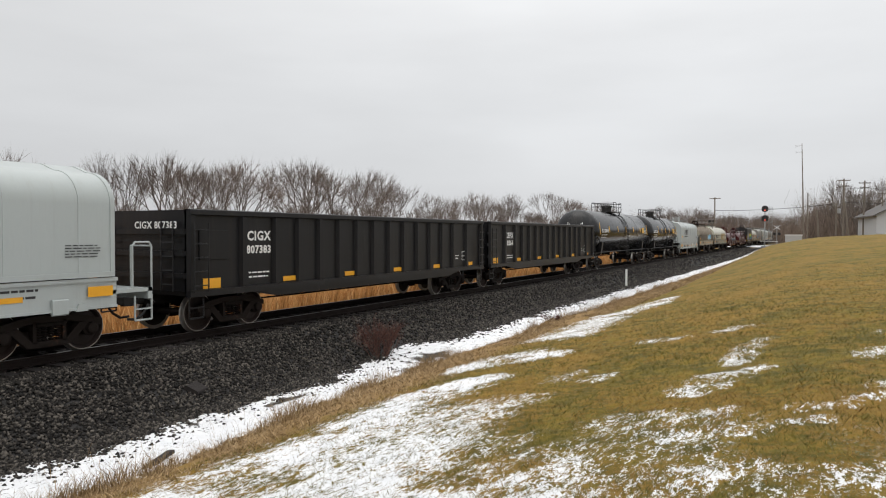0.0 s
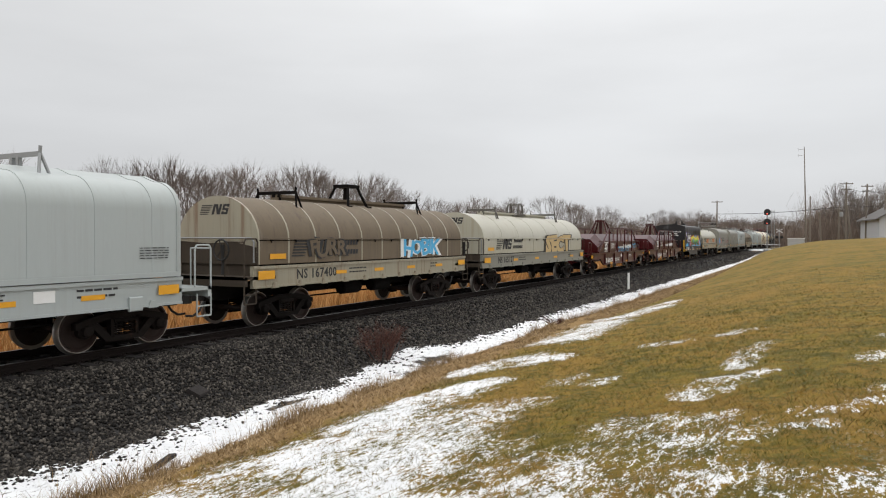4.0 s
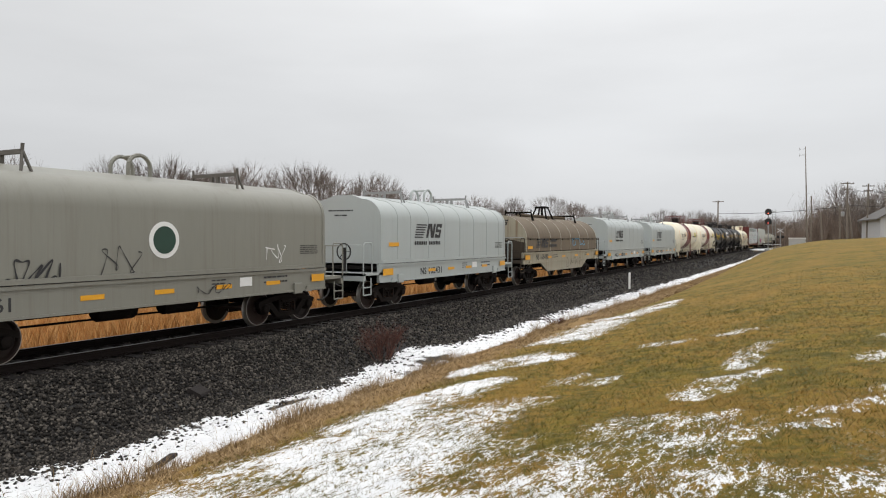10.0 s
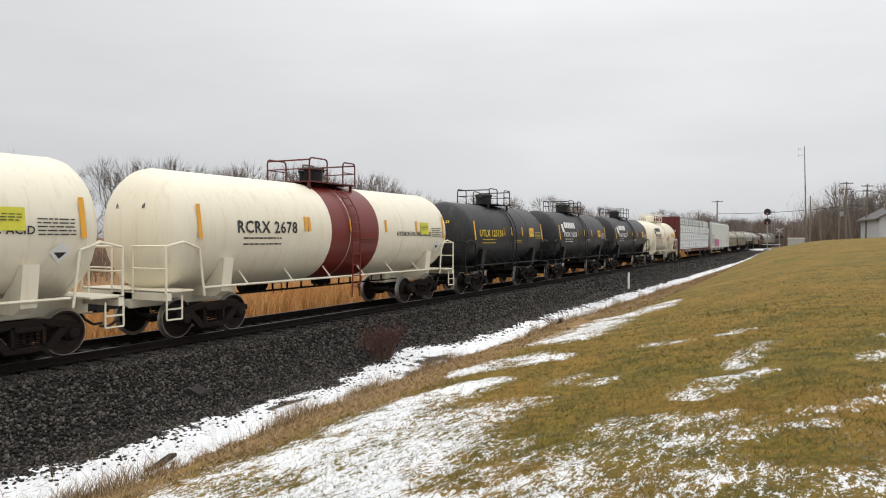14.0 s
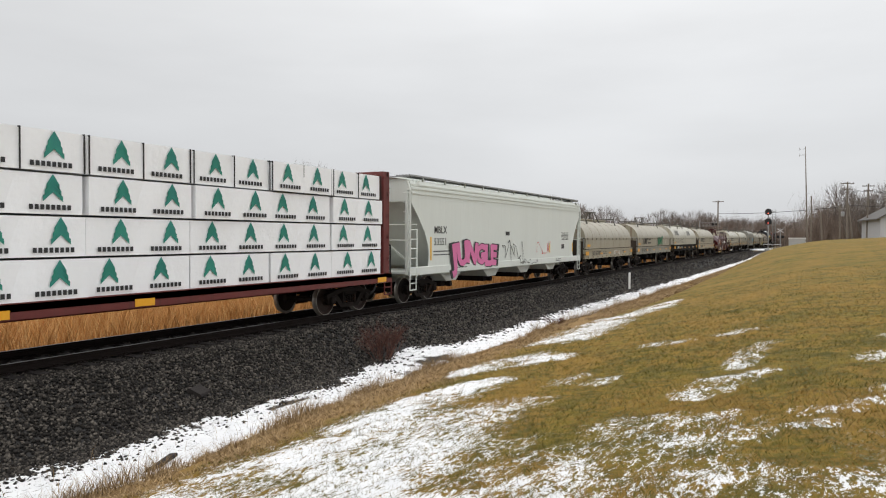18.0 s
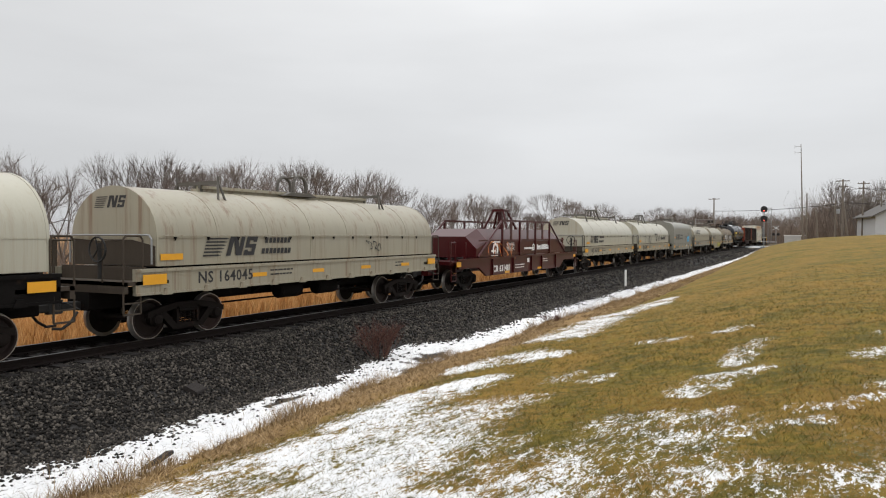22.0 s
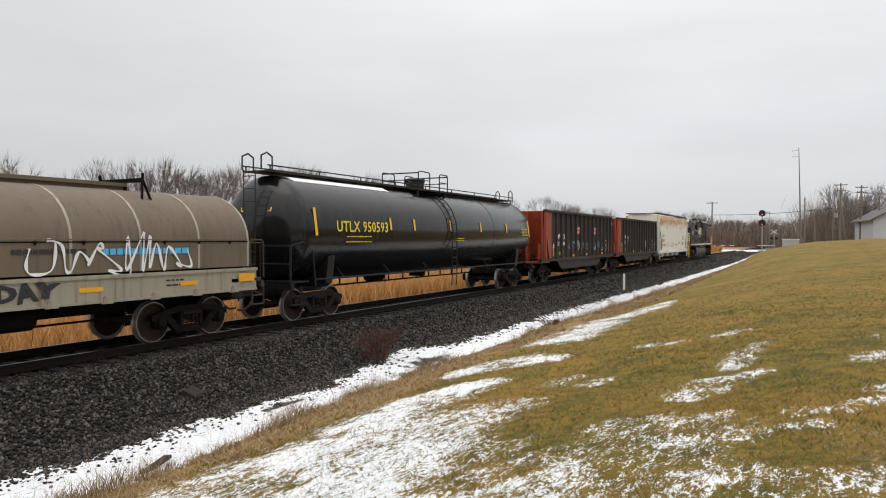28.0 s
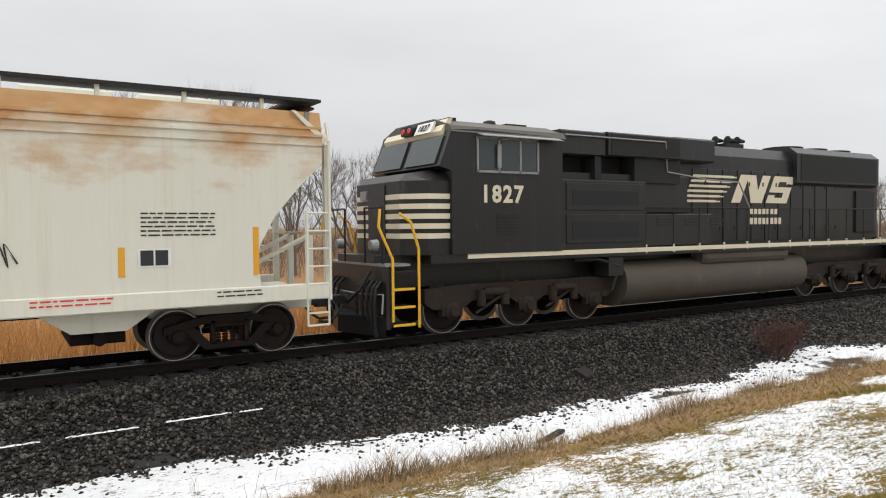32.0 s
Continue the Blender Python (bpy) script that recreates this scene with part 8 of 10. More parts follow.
        part("end_post", Geo().along_x([(s * L, 4.0), (s * (L - 0.62), top), (s * (L - 0.70), top), (s * (L - 0.08), 3.9)], half - 0.12, half).along_x([(s * L, 4.0), (s * (L - 0.62), top), (s * (L - 0.70), top), (s * (L - 0.08), 3.9)], -half, -half + 0.12), paint, ob)
        truck(ob, s * (L - 1.75))
    for s in (-1, 1):
        g = Geo().box(min(s * (half + 0.03), s * (half - 0.12)), max(s * (half + 0.03), s * (half - 0.12)), -L, L, 1.02, 1.32, 0.02)
        part("side_sill", g, paint, ob)
        x = s * (half - 0.34)
        g = Geo().box(x - 0.28, x + 0.28, -L + 0.10, L - 0.10, top + lift + 0.14, top + lift + 0.18)
        for k in range(5):
            g.box(x - 0.28 + k * 0.13, x - 0.25 + k * 0.13, -L + 0.10, L - 0.10, top + lift + 0.18, top + lift + 0.195)
        part("roof_walk", g, GALV if not rusty else DARK_STEEL, ob)
        for y in np.linspace(-L + 1.2, L - 1.2, 11):
            part("walk_bracket", shared(("wb", paint.name, round(top, 2)), lambda: Geo().along_y([(-0.05, 0), (0.05, 0), (0.02, 0.20 + lift), (-0.02, 0.20 + lift)], -0.035, 0.035).mesh("walk_bracket", paint)), paint, ob, at=pose(s * (half - 0.16), y, top - 0.05))
    hatch = shared(("hatch", paint.name), lambda: Geo().box(-0.45, 0.45, -0.7, 0.7, 0.14, 0.26, 0.02).mesh("hatch_cover", paint))
    for y in np.linspace(-L + 2.4, L - 2.4, 7):
        part("hatch_cover", hatch, paint, ob, at=pose(0, y, top))
    for k in range(bays):
        y = -L + 3.9 + k * (2 * L - 7.8) / (bays - 1)
        g = Geo().along_x([(y - 1.35, 1.30), (y + 1.35, 1.30), (y + 0.42, 0.66), (y - 0.42, 0.66)], -1.15, 1.15)
        bay = part("hopper_bay", g, paint if rusty else HOPPER_GREY, ob)
        part("outlet_gate", Geo().box(-0.95, 0.95, y - 0.42, y + 0.42, 0.44, 0.66, 0.03).rod((0.95, y, 0.54), (1.15, y, 0.54), 0.11, 8), TRUCK, bay)
    part("centre_sill", Geo().box(-0.2, 0.2, -L, L, 0.85, 1.1), UNDER, ob)
    steps(ob, L - 0.02, paint, 1.05, half)
    for text, z in zip(mark_lines, (2.62, 2.18)):
        words(ob, on_side(half, -L + (2.05 if rusty else 2.25), z), text, 0.26, INK, 0.006)
    words(ob, on_end(0.35, -L + 0.135, 3.98), mark_lines[0], 0.17, INK, 0.004)
    words(ob, on_end(0.35, -L + 0.135, 3.74), mark_lines[1], 0.17, INK, 0.004)
    stencil(ob, on_side(half, -L + 2.45, 1.82), 2, INK, 1.5, 0.07, number)
    for y, tall in ((1.50, True), (4.2, False), (7.2, False), (2 * L - (3.6 if rusty else 5.2), False), (2 * L - 1.4, rusty)):
        plate(ob, on_side(half, -L + y, 1.95 if tall else 1.82), 0.10, 0.85 if tall else 0.48, YELLOW if not rusty else AMBER)
    stencil(ob, on_side(half, L - 2.7, 2.60), 6, INK, 1.2, 0.04, number + 1)
    plate(ob, on_side(half, L - 3.1, 1.88), 0.52, 0.30, WHITE, "notice")
    for u in (-0.115, 0.115):
        plate(ob, on_side(half + 0.006, L - 3.1 + u, 1.88), 0.20, 0.25, INK, "notice")
    stencil(ob, on_side(half + 0.03, -L + 3.9, 1.18), 1, INK, 1.2, 0.05, number + 3)
    if not rusty:
        stencil(ob, on_side(half + 0.03, L - 3.9, 1.20), 2, INK, 0.8, 0.05, number + 4)
    if extra:
        extra(ob, half, L)
    return ob


# ---- centre-beam flat with wrapped lumber ----
WRAP = material("white_lumber_wrap", (0.84, 0.85, 0.86), 0.40, vary=0.06, scale=1.5, bump=0.9, bump_scale=4)
TEAL = material("teal_print", (0.012, 0.10, 0.19), 0.5, vary=0.15, scale=2.2, second=(0.02, 0.26, 0.14))


def lumber_car(number):
    ob, length = car(number, "lumber_car", "brown-red centre-beam flat car loaded with white-wrapped lumber", "railway car")
    L = length / 2 - 0.50
    half = 1.46
    g = Geo().box(-half, half, -L, L, 1.02, 1.16).box(-0.4, 0.4, -L, L, 0.72, 1.05, 0.03)
    for s in (-1, 1):
        g.box(min(s * half, s * (half - 0.12)), max(s * half, s * (half - 0.12)), -L, L, 0.88, 1.18)
    part("deck", g, CAR_RED, ob)
    for s in (-1, 1):
        y0, y1 = (L - 0.5, L - 0.32) if s > 0 else (-L + 0.32, -L + 0.5)
        g = Geo().box(-half, half, y0, y1, 1.1, 4.50)
        for x in (-half, -0.75, 0, 0.75, half):
            g.box(max(-half, x - 0.08), min(half, x + 0.08), min(s * (L - 0.32), s * (L - 0.16)), max(s * (L - 0.32), s * (L - 0.16)), 1.1, 4.50)
        for z in (1.6, 2.3, 3.0, 3.7, 4.35):
            g.box(-half, half, min(s * (L - 0.32), s * (L - 0.24)), max(s * (L - 0.32), s * (L - 0.24)), z, z + 0.12)
        part("bulkhead", g, CAR_RED, ob)
        ladder(ob, pose(1.30, s * (L - 0.14), 1.1, 0, 0, 90), 2.0, 0.42, 6, CAR_RED)
        g = Geo().pipe([(1.4, s * L, 1.1), (1.4, s * L, 2.1), (0.7, s * L, 2.1), (0.7, s * L, 1.1)], 0.03, 5)
        part("handrail", g, DARK_STEEL, ob)
        truck(ob, s * (L - 1.85))
    part("centre_beam", Geo().box(-0.06, 0.06, -L + 0.5, L - 0.5, 1.1, 4.4), CAR_RED, ob)
    steps(ob, L, CAR_RED, 1.0, 1.44)
    cols, layers = 8, 4
    span_ = (2 * L - 1.1) / cols
    high = 0.80
    rnd = random.Random(7)

    def pack_mesh():
        g = Geo()
        n = 10
        w, h = span_ - 0.05, high - 0.035
        for k in range(n):
            y0, y1 = -w / 2 + w * k / n, -w / 2 + w * (k + 1) / n
            d0, d1 = 0.018 * noise.noise((k * 0.9, 1, 3)), 0.018 * noise.noise(((k + 1) * 0.9, 1, 3))
            g.add([(0.09, y0, 0.01), (1.40 + d0, y0, 0.01), (1.40 - d0, y0, h), (0.09, y0, h), (0.09, y1, 0.01), (1.40 + d1, y1, 0.01), (1.40 - d1, y1, h), (0.09, y1, h)],
                  [(0, 1, 5, 4), (1, 2, 6, 5), (2, 3, 7, 6), (3, 0, 4, 7)] + ([(3, 2, 1, 0)] if k == 0 else []) + ([(4, 5, 6, 7)] if k == n - 1 else []))
        return g.mesh("lumber_pack", WRAP)

    def print_mesh():
        g = Geo()
        for u in (-span_ * 0.24, span_ * 0.24):
            for k in range(3):
                w = 0.13 + 0.035 * k
                z = 0.40 - 0.11 * k
                g.add([(u - w, z, 0), (u - w, z - 0.10, 0), (u, z + 0.08, 0), (u, z + 0.20, 0)], [(0, 1, 2, 3)])
                g.add([(u + w, z, 0), (u, z + 0.20, 0), (u, z + 0.08, 0), (u + w, z - 0.10, 0)], [(0, 1, 2, 3)])
        return g.mesh("print", TEAL, fix=False)

    def bar_print():
        return bars_mesh([(u - 0.42 + k * 0.107, 0.03, 0.075, 0.095) for u in (-span_ * 0.24, span_ * 0.24) for k in range(8)], INK, 0.001)

    def strap():
        g = Geo()
        for y in (-span_ * 0.48, 0.0, span_ * 0.48):
            g.box(0.2, 1.43, y - 0.012, y + 0.012, high - 0.05, high - 0.03).box(1.41, 1.43, y - 0.012, y + 0.012, 0, high - 0.03)
        return g.mesh("strap", DARK_STEEL)
    for k, j in itertools.product(range(cols), range(layers)):
        y = -L + 0.55 + span_ * (k + 0.5)
        for s in (0, 180):
            jig = rnd.uniform(-0.045, 0.045)
            p = part("lumber_pack", shared("pack", pack_mesh), WRAP, ob, "", pose(jig, y + jig, 1.17 + j * high, 0, 0, s + rnd.uniform(-0.8, 0.8)))
            if s == 0:
                part("print", shared("packprint", print_mesh), TEAL, p, "", pose(1.425, rnd.uniform(-0.15, 0.15), 0.16) @ SIDE)
                part("print", shared("packbars", bar_print), INK, p, "", pose(1.427, 0.0, 0.06) @ SIDE)
        if j == layers - 1:
            part("strap", shared("strap", strap), DARK_STEEL, ob, at=pose(0, y, 1.17 + j * high))
    words(ob, on_side(half, -L + 4.3, 1.02), "NOKL", 0.20, WHITE, 0.008)
    words(ob, on_side(half, -L + 5.8, 1.04), "734", 0.20, WHITE, 0.008)
    words(ob, on_side(half, -L + 7.0, 1.04), "280", 0.20, WHITE, 0.008)
    words(ob, on_end(0.35, -L + 0.16, 3.05), "NOKL 734280", 0.16, WHITE, 0.004)
    for y in (0.6, 2.3, 6.4, 9.3, 12.4, 2 * L - 0.6):
        plate(ob, on_side(half, -L + y, 0.98), 0.50, 0.16, AMBER)
    return ob


# ---- locomotive ----
LOCO_BLACK = material("locomotive_black", (0.017, 0.017, 0.018), 0.34, vary=0.35, scale=1.4, spots=(0.05, 0.045, 0.038), spot_at=0.60, streak=0.6, spec=0.36, runs=0.22, run_colour=(0.050, 0.042, 0.034))
LOCO_CREAM = material("locomotive_cream", (0.66, 0.60, 0.45), 0.5, vary=0.15, scale=4, spots=(0.40, 0.34, 0.24), spot_at=0.62)
GRILLE = material("radiator_mesh", (0.010, 0.010, 0.011), 0.8, vary=0.5, scale=30)
LOCO_TRUCK = material("dusty_locomotive_truck", (0.034, 0.026, 0.020), 0.8, vary=0.45, scale=3, spots=(0.095, 0.070, 0.048), spot_at=0.56, bump=0.3, spec=0.15)
LOCO_DUST = material("dusty_fuel_tank", (0.075, 0.060, 0.046), 0.8, vary=0.35, scale=2, spots=(0.13, 0.115, 0.09), spot_at=0.58, streak=0.5)
GLASS = material("cab_glass", (0.035, 0.045, 0.045), 0.08, vary=0.05, scale=2)
RED_LAMP = material("red_marker_lens", (0.55, 0.03, 0.03), 0.2, vary=0.1, scale=5)


def locomotive(number):
    ob, length = car(number, "locomotive", "black diesel locomotive with cream stripes and yellow steps", "locomotive")
    E0, E1 = -10.25, 10.30
    # frame, walkway and sill stripe
    part("frame", Geo().box(-0.75, 0.75, E0 + 0.2, E1 - 0.2, 1.05, 1.72).box(-1.52, 1.52, E0 + 1.0, E1 - 0.9, 1.58, 1.76).box(-0.9, 0.9, E0, E1, 1.55, 1.76), LOCO_BLACK, ob)
    for s in (-1, 1):
        part("sill_stripe", Geo().box(min(s * 1.52, s * 1.545), max(s * 1.52, s * 1.545), E0 + 1.9, E1 - 1.2, 1.66, 1.77), LOCO_CREAM, ob, "cream sill stripe")
    # nose with stripes
    def plan(grow_, back):
        """The nose seen from above, with cut-off front corners."""
        f = E0 + 0.55 - grow_
        return [(-1.47 - grow_, back), (-1.47 - grow_, f + 0.42), (-1.02, f), (1.02, f), (1.47 + grow_, f + 0.42), (1.47 + grow_, back)]
    nose = part("nose", Geo().along_z(plan(0, -8.4), 1.76, 3.30), LOCO_BLACK, ob)
    g = Geo().along_x([(E0 + 0.57, 3.30), (-8.3, 3.30), (-8.3, 3.72), (E0 + 1.3, 3.55), (E0 + 0.72, 3.46)], -1.0, 1.0)
    for s in (-1, 1):
        g.add([(s * 1.0, E0 + 0.57, 3.30), (s * 1.47, E0 + 0.99, 3.30), (s * 1.47, -8.3, 3.30), (s * 1.0, -8.3, 3.72), (s * 1.0, E0 + 1.3, 3.55), (s * 1.0, E0 + 0.72, 3.46)], [(0, 1, 5), (1, 4, 5), (1, 2, 3, 4)])
    part("nose_top", g, LOCO_BLACK, nose)
    for k in range(5):
        z = 2.10 + k * 0.205
        part("stripe", Geo().along_z(plan(0.006, -8.20 + 0.16 * k), z, z + 0.11), LOCO_CREAM, nose)
    part("nose_door", Geo().box(-0.40, 0.40, E0 + 0.525, E0 + 0.548, 1.8, 3.25, 0.01), LOCO_BLACK, nose)
    part("nose_headlight", Geo().box(-0.75, -0.45, E0 + 0.50, E0 + 0.55, 2.95, 3.15, 0.02), GALV, nose)
    # cab
    cab = part("cab", Geo().along_x([(-8.75, 1.76), (-5.72, 1.76), (-5.72, 4.35), (-8.10, 4.40), (-8.75, 4.36), (-9.05, 3.60), (-8.75, 3.50)], -1.56, 1.56), LOCO_BLACK, ob)
    g = Geo().along_y([(-1.58, 4.32), (1.58, 4.32), (1.50, 4.46), (0.85, 4.66), (-0.85, 4.66), (-1.50, 4.46)], -8.75, -5.62)
    part("cab_roof", g, OLD_STEEL, cab)
    part("brow", Geo().along_x([(-8.80, 4.27), (-8.70, 4.30), (-8.55, 4.64), (-8.66, 4.63), (-8.84, 4.36)], -1.30, 1.30), LOCO_CREAM, cab, "cream brow over the windscreen")
    part("windscreen", Geo().along_x([(-9.075, 3.66), (-9.045, 3.64), (-8.80, 4.24), (-8.83, 4.26)], 0.10, 1.38), GLASS, cab)
    part("windscreen", Geo().along_x([(-9.075, 3.66), (-9.045, 3.64), (-8.80, 4.24), (-8.83, 4.26)], -1.38, -0.10), GLASS, cab)
    part("number_board", Geo().along_x([(-8.90, 4.36), (-8.84, 4.36), (-8.72, 4.60), (-8.78, 4.60)], 0.25, 0.95), WHITE, cab)
    words(cab, pose(0.60, -8.845, 4.48) @ FRONT @ pose(0, 0, 0.012, -27, 0, 0), "1827", 0.15, INK, 0.004)
    part("headlight", Geo().box(-0.30, 0.20, -8.92, -8.74, 4.38, 4.58, 0.03), DARK_STEEL, cab)
    for x in (-0.14, 0.14):
        part("marker_light", Geo().turned_y([(-8.945, 0.06), (-8.91, 0.075)], x - 0.05, 4.48, 12), RED_LAMP, cab)
    g = Geo()
    for y0, y1 in ((-8.05, -7.55), (-7.48, -6.98), (-6.92, -6.50)):
        part("side_window", Geo().box(1.555, 1.572, y0, y1, 3.55, 4.20), GLASS, cab)
    for y in (-8.10, -7.54, -6.96, -6.46):
        g.box(1.56, 1.59, y - 0.025, y + 0.025, 3.50, 4.25)
    g.box(1.56, 1.59, -8.12, -6.44, 3.49, 3.54).box(1.56, 1.59, -8.12, -6.44, 4.21, 4.26)
    part("window_frame", g, GALV, cab)
    part("sunshade", Geo().along_y([(1.55, 4.30), (1.80, 4.24), (1.80, 4.26), (1.56, 4.33)], -8.1, -5.9), GALV, cab)
    part("mirror", Geo().box(1.60, 1.64, -7.62, -7.52, 3.60, 4.10), GALV, cab)
    words(cab, on_side(1.56, -7.45, 3.02), "1827", 0.36, LOCO_CREAM, 0.016)
    part("louvre", Geo().along_x([(-7.6, 2.15), (-7.0, 2.15), (-7.0, 2.6), (-7.6, 2.6)], 1.56, 1.57), DARK_STEEL, cab)
    for k in range(6):
        part("louvre_slat", Geo().box(1.57, 1.58, -7.58, -7.02, 2.18 + 0.07 * k, 2.21 + 0.07 * k), LOCO_BLACK, cab)
    g = Geo()
    for x in (-0.7, 0.2, 0.75):
        g.turned_z([(4.64, 0.16), (4.72, 0.14), (4.75, 0.05)], x, -7.2, 10)
    g.box(-0.9, 0.9, -8.4, -8.2, 4.64, 4.72).box(-0.4, 0.6, -6.6, -6.0, 4.64, 4.74)
    part("roof_gear", g, DARK_STEEL, cab)
    # cabinets behind the cab
    part("cabinet", Geo().box(-1.54, 1.54, -5.70, -2.95, 1.76, 3.42, 0.03).box(-1.30, 1.30, -5.70, -2.0, 3.42, 3.60), LOCO_BLACK, ob)
    for y0, y1, z0, z1 in ((-5.60, -3.05, 2.70, 3.34), (-5.60, -3.05, 1.92, 2.60)):
        part("cabinet_door", Geo().box(1.54, 1.562, y0, y1, z0, z1, 0.008), LOCO_BLACK, ob)
        part("cabinet_grille", Geo().box(1.562, 1.570, y0 + 0.18, y1 - 0.18, z0 + 0.12, z1 - 0.18), GRILLE, ob)
    part("upper_box", Geo().box(-1.45, 1.45, -5.66, -4.25, 4.00, 4.58, 0.03).box(-1.50, 1.50, -4.2, -1.55, 4.02, 4.60, 0.03), LOCO_BLACK, ob)
    part("intake_grille", Geo().box(1.50, 1.512, -4.1, -1.65, 4.08, 4.54), GRILLE, ob)
    part("post_panel", Geo().box(-1.40, 1.40, -4.55, -4.35, 3.4, 4.1).box(-1.40, 1.40, -3.2, -1.5, 3.4, 4.05).box(-0.9, 0.9, -5.7, -3.0, 3.4, 4.1), GRILLE, ob)
    # long hood with doors
    hood = part("hood", Geo().along_y([(-0.93, 1.76), (0.93, 1.76), (0.93, 4.28), (0.72, 4.58), (-0.72, 4.58), (-0.93, 4.28)], -3.0, 9.0), LOCO_BLACK, ob)
    part("hood_shoulder", Geo().box(-1.25, 1.25, -1.5, 0.1, 4.02, 4.66, 0.05), LOCO_BLACK, hood)
    part("blower_box", Geo().box(0.93, 1.50, -2.90, -0.35, 1.78, 2.62, 0.03).box(0.93, 1.30, -2.9, -1.1, 2.62, 3.62, 0.04), LOCO_BLACK, hood)
    for k in range(3):
        y = -2.2 + 1.05 * k
        part("louvre", Geo().box(1.50, 1.512, y - 0.30, y + 0.30, 2.30, 2.34).box(1.50, 1.512, y - 0.30, y + 0.30, 2.38, 2.42).box(1.50, 1.512, y - 0.30, y + 0.30, 2.46, 2.50), DARK_STEEL, hood)
    door = shared("hooddoor", lambda: Geo().box(0, 0.022, -0.30, 0.30, 0, 2.05, 0.006).box(0.022, 0.04, 0.20, 0.26, 0.3, 0.42).box(0.022, 0.04, 0.20, 0.26, 1.6, 1.72).mesh("hood_door", LOCO_BLACK))
    for k in range(11):
        part("hood_door", door, LOCO_BLACK, hood, at=pose(0.93, 0.05 + k * 0.66 - 0.2, 1.84))
    part("exhaust", Geo().box(-0.35, 0.35, 1.0, 1.9, 4.56, 4.72, 0.03), DARK_STEEL, hood)
    g = Geo()
    for k, (x, y) in enumerate(((0.3, 1.55), (0.5, 1.85), (0.3, 2.1), (0.5, 2.3))):
        g.turned_y([(y - 0.18, 0.13), (y - 0.10, 0.08), (y + 0.15, 0.05)], x, 4.82, 10)
    g.box(0.2, 0.6, 1.5, 2.3, 4.58, 4.72)
    part("horn", g, DARK_STEEL, hood)
    # radiators
    part("radiator", Geo().along_y([(-0.93, 3.50), (0.93, 3.50), (1.10, 3.60), (1.10, 4.50), (0.85, 4.70), (-0.85, 4.70), (-1.10, 4.50), (-1.10, 3.60)], 4.25, 9.05), LOCO_BLACK, ob)
    part("radiator_grille", Geo().box(1.10, 1.115, 4.45, 8.90, 3.66, 4.46), GRILLE, ob)
    for y in (5.2, 6.6, 8.0):
        part("radiator_fan", Geo().turned_z([(4.68, 0.62), (4.80, 0.62), (4.82, 0.50), (4.80, 0.05)], 0, y, 20), DARK_STEEL, ob)
    part("hood_end", Geo().box(-0.9, 0.9, 8.95, 9.35, 1.76, 4.2, 0.06), LOCO_BLACK, ob)
    part("louvre_panel", Geo().box(0.93, 0.99, 7.85, 9.0, 2.0, 3.4, 0.02), DARK_STEEL, hood)
    # the mark on the hood, as plain shapes
    emblem(hood, on_side(0.958, -0.85, 2.95) @ Matrix.Diagonal((1.55, 0.98, 1, 1)), LOCO_CREAM, 1.55, False)
    part("nameplate", shared("loconame", lambda: bars_mesh([(k * 0.20, r * -0.30, 0.145, 0.19) for r in range(2) for k in range(7 + r)], LOCO_CREAM)), LOCO_CREAM, hood, "", on_side(0.957, 2.10, 2.62))
    # fuel tank
    part("fuel_tank", Geo().along_y([(-0.95, 0.28), (0.95, 0.28), (1.20, 0.36), (1.38, 0.52), (1.47, 0.74), (1.48, 0.95), (1.42, 1.16), (1.28, 1.33), (1.08, 1.42), (-1.08, 1.42), (-1.28, 1.33), (-1.42, 1.16), (-1.48, 0.95), (-1.47, 0.74), (-1.38, 0.52), (-1.20, 0.36)], -3.55, 4.20), LOCO_DUST, ob, "dust-coated round fuel tank", smooth=True)
    part("air_reservoir", Geo().turned_y([(-0.6, 0.20), (-0.5, 0.25), (3.2, 0.25), (3.3, 0.20)], 1.22, 1.56 - 0.10, 14), LOCO_DUST, ob)
    g = Geo().pipe([(1.4, -4.0, 0.75), (1.48, -3.85, 1.35), (1.40, -4.5, 1.52), (1.35, -5.2, 1.52)], 0.05, 6).box(1.0, 1.5, -4.2, -3.7, 1.1, 1.55)
    part("piping", g, DARK_STEEL, ob)
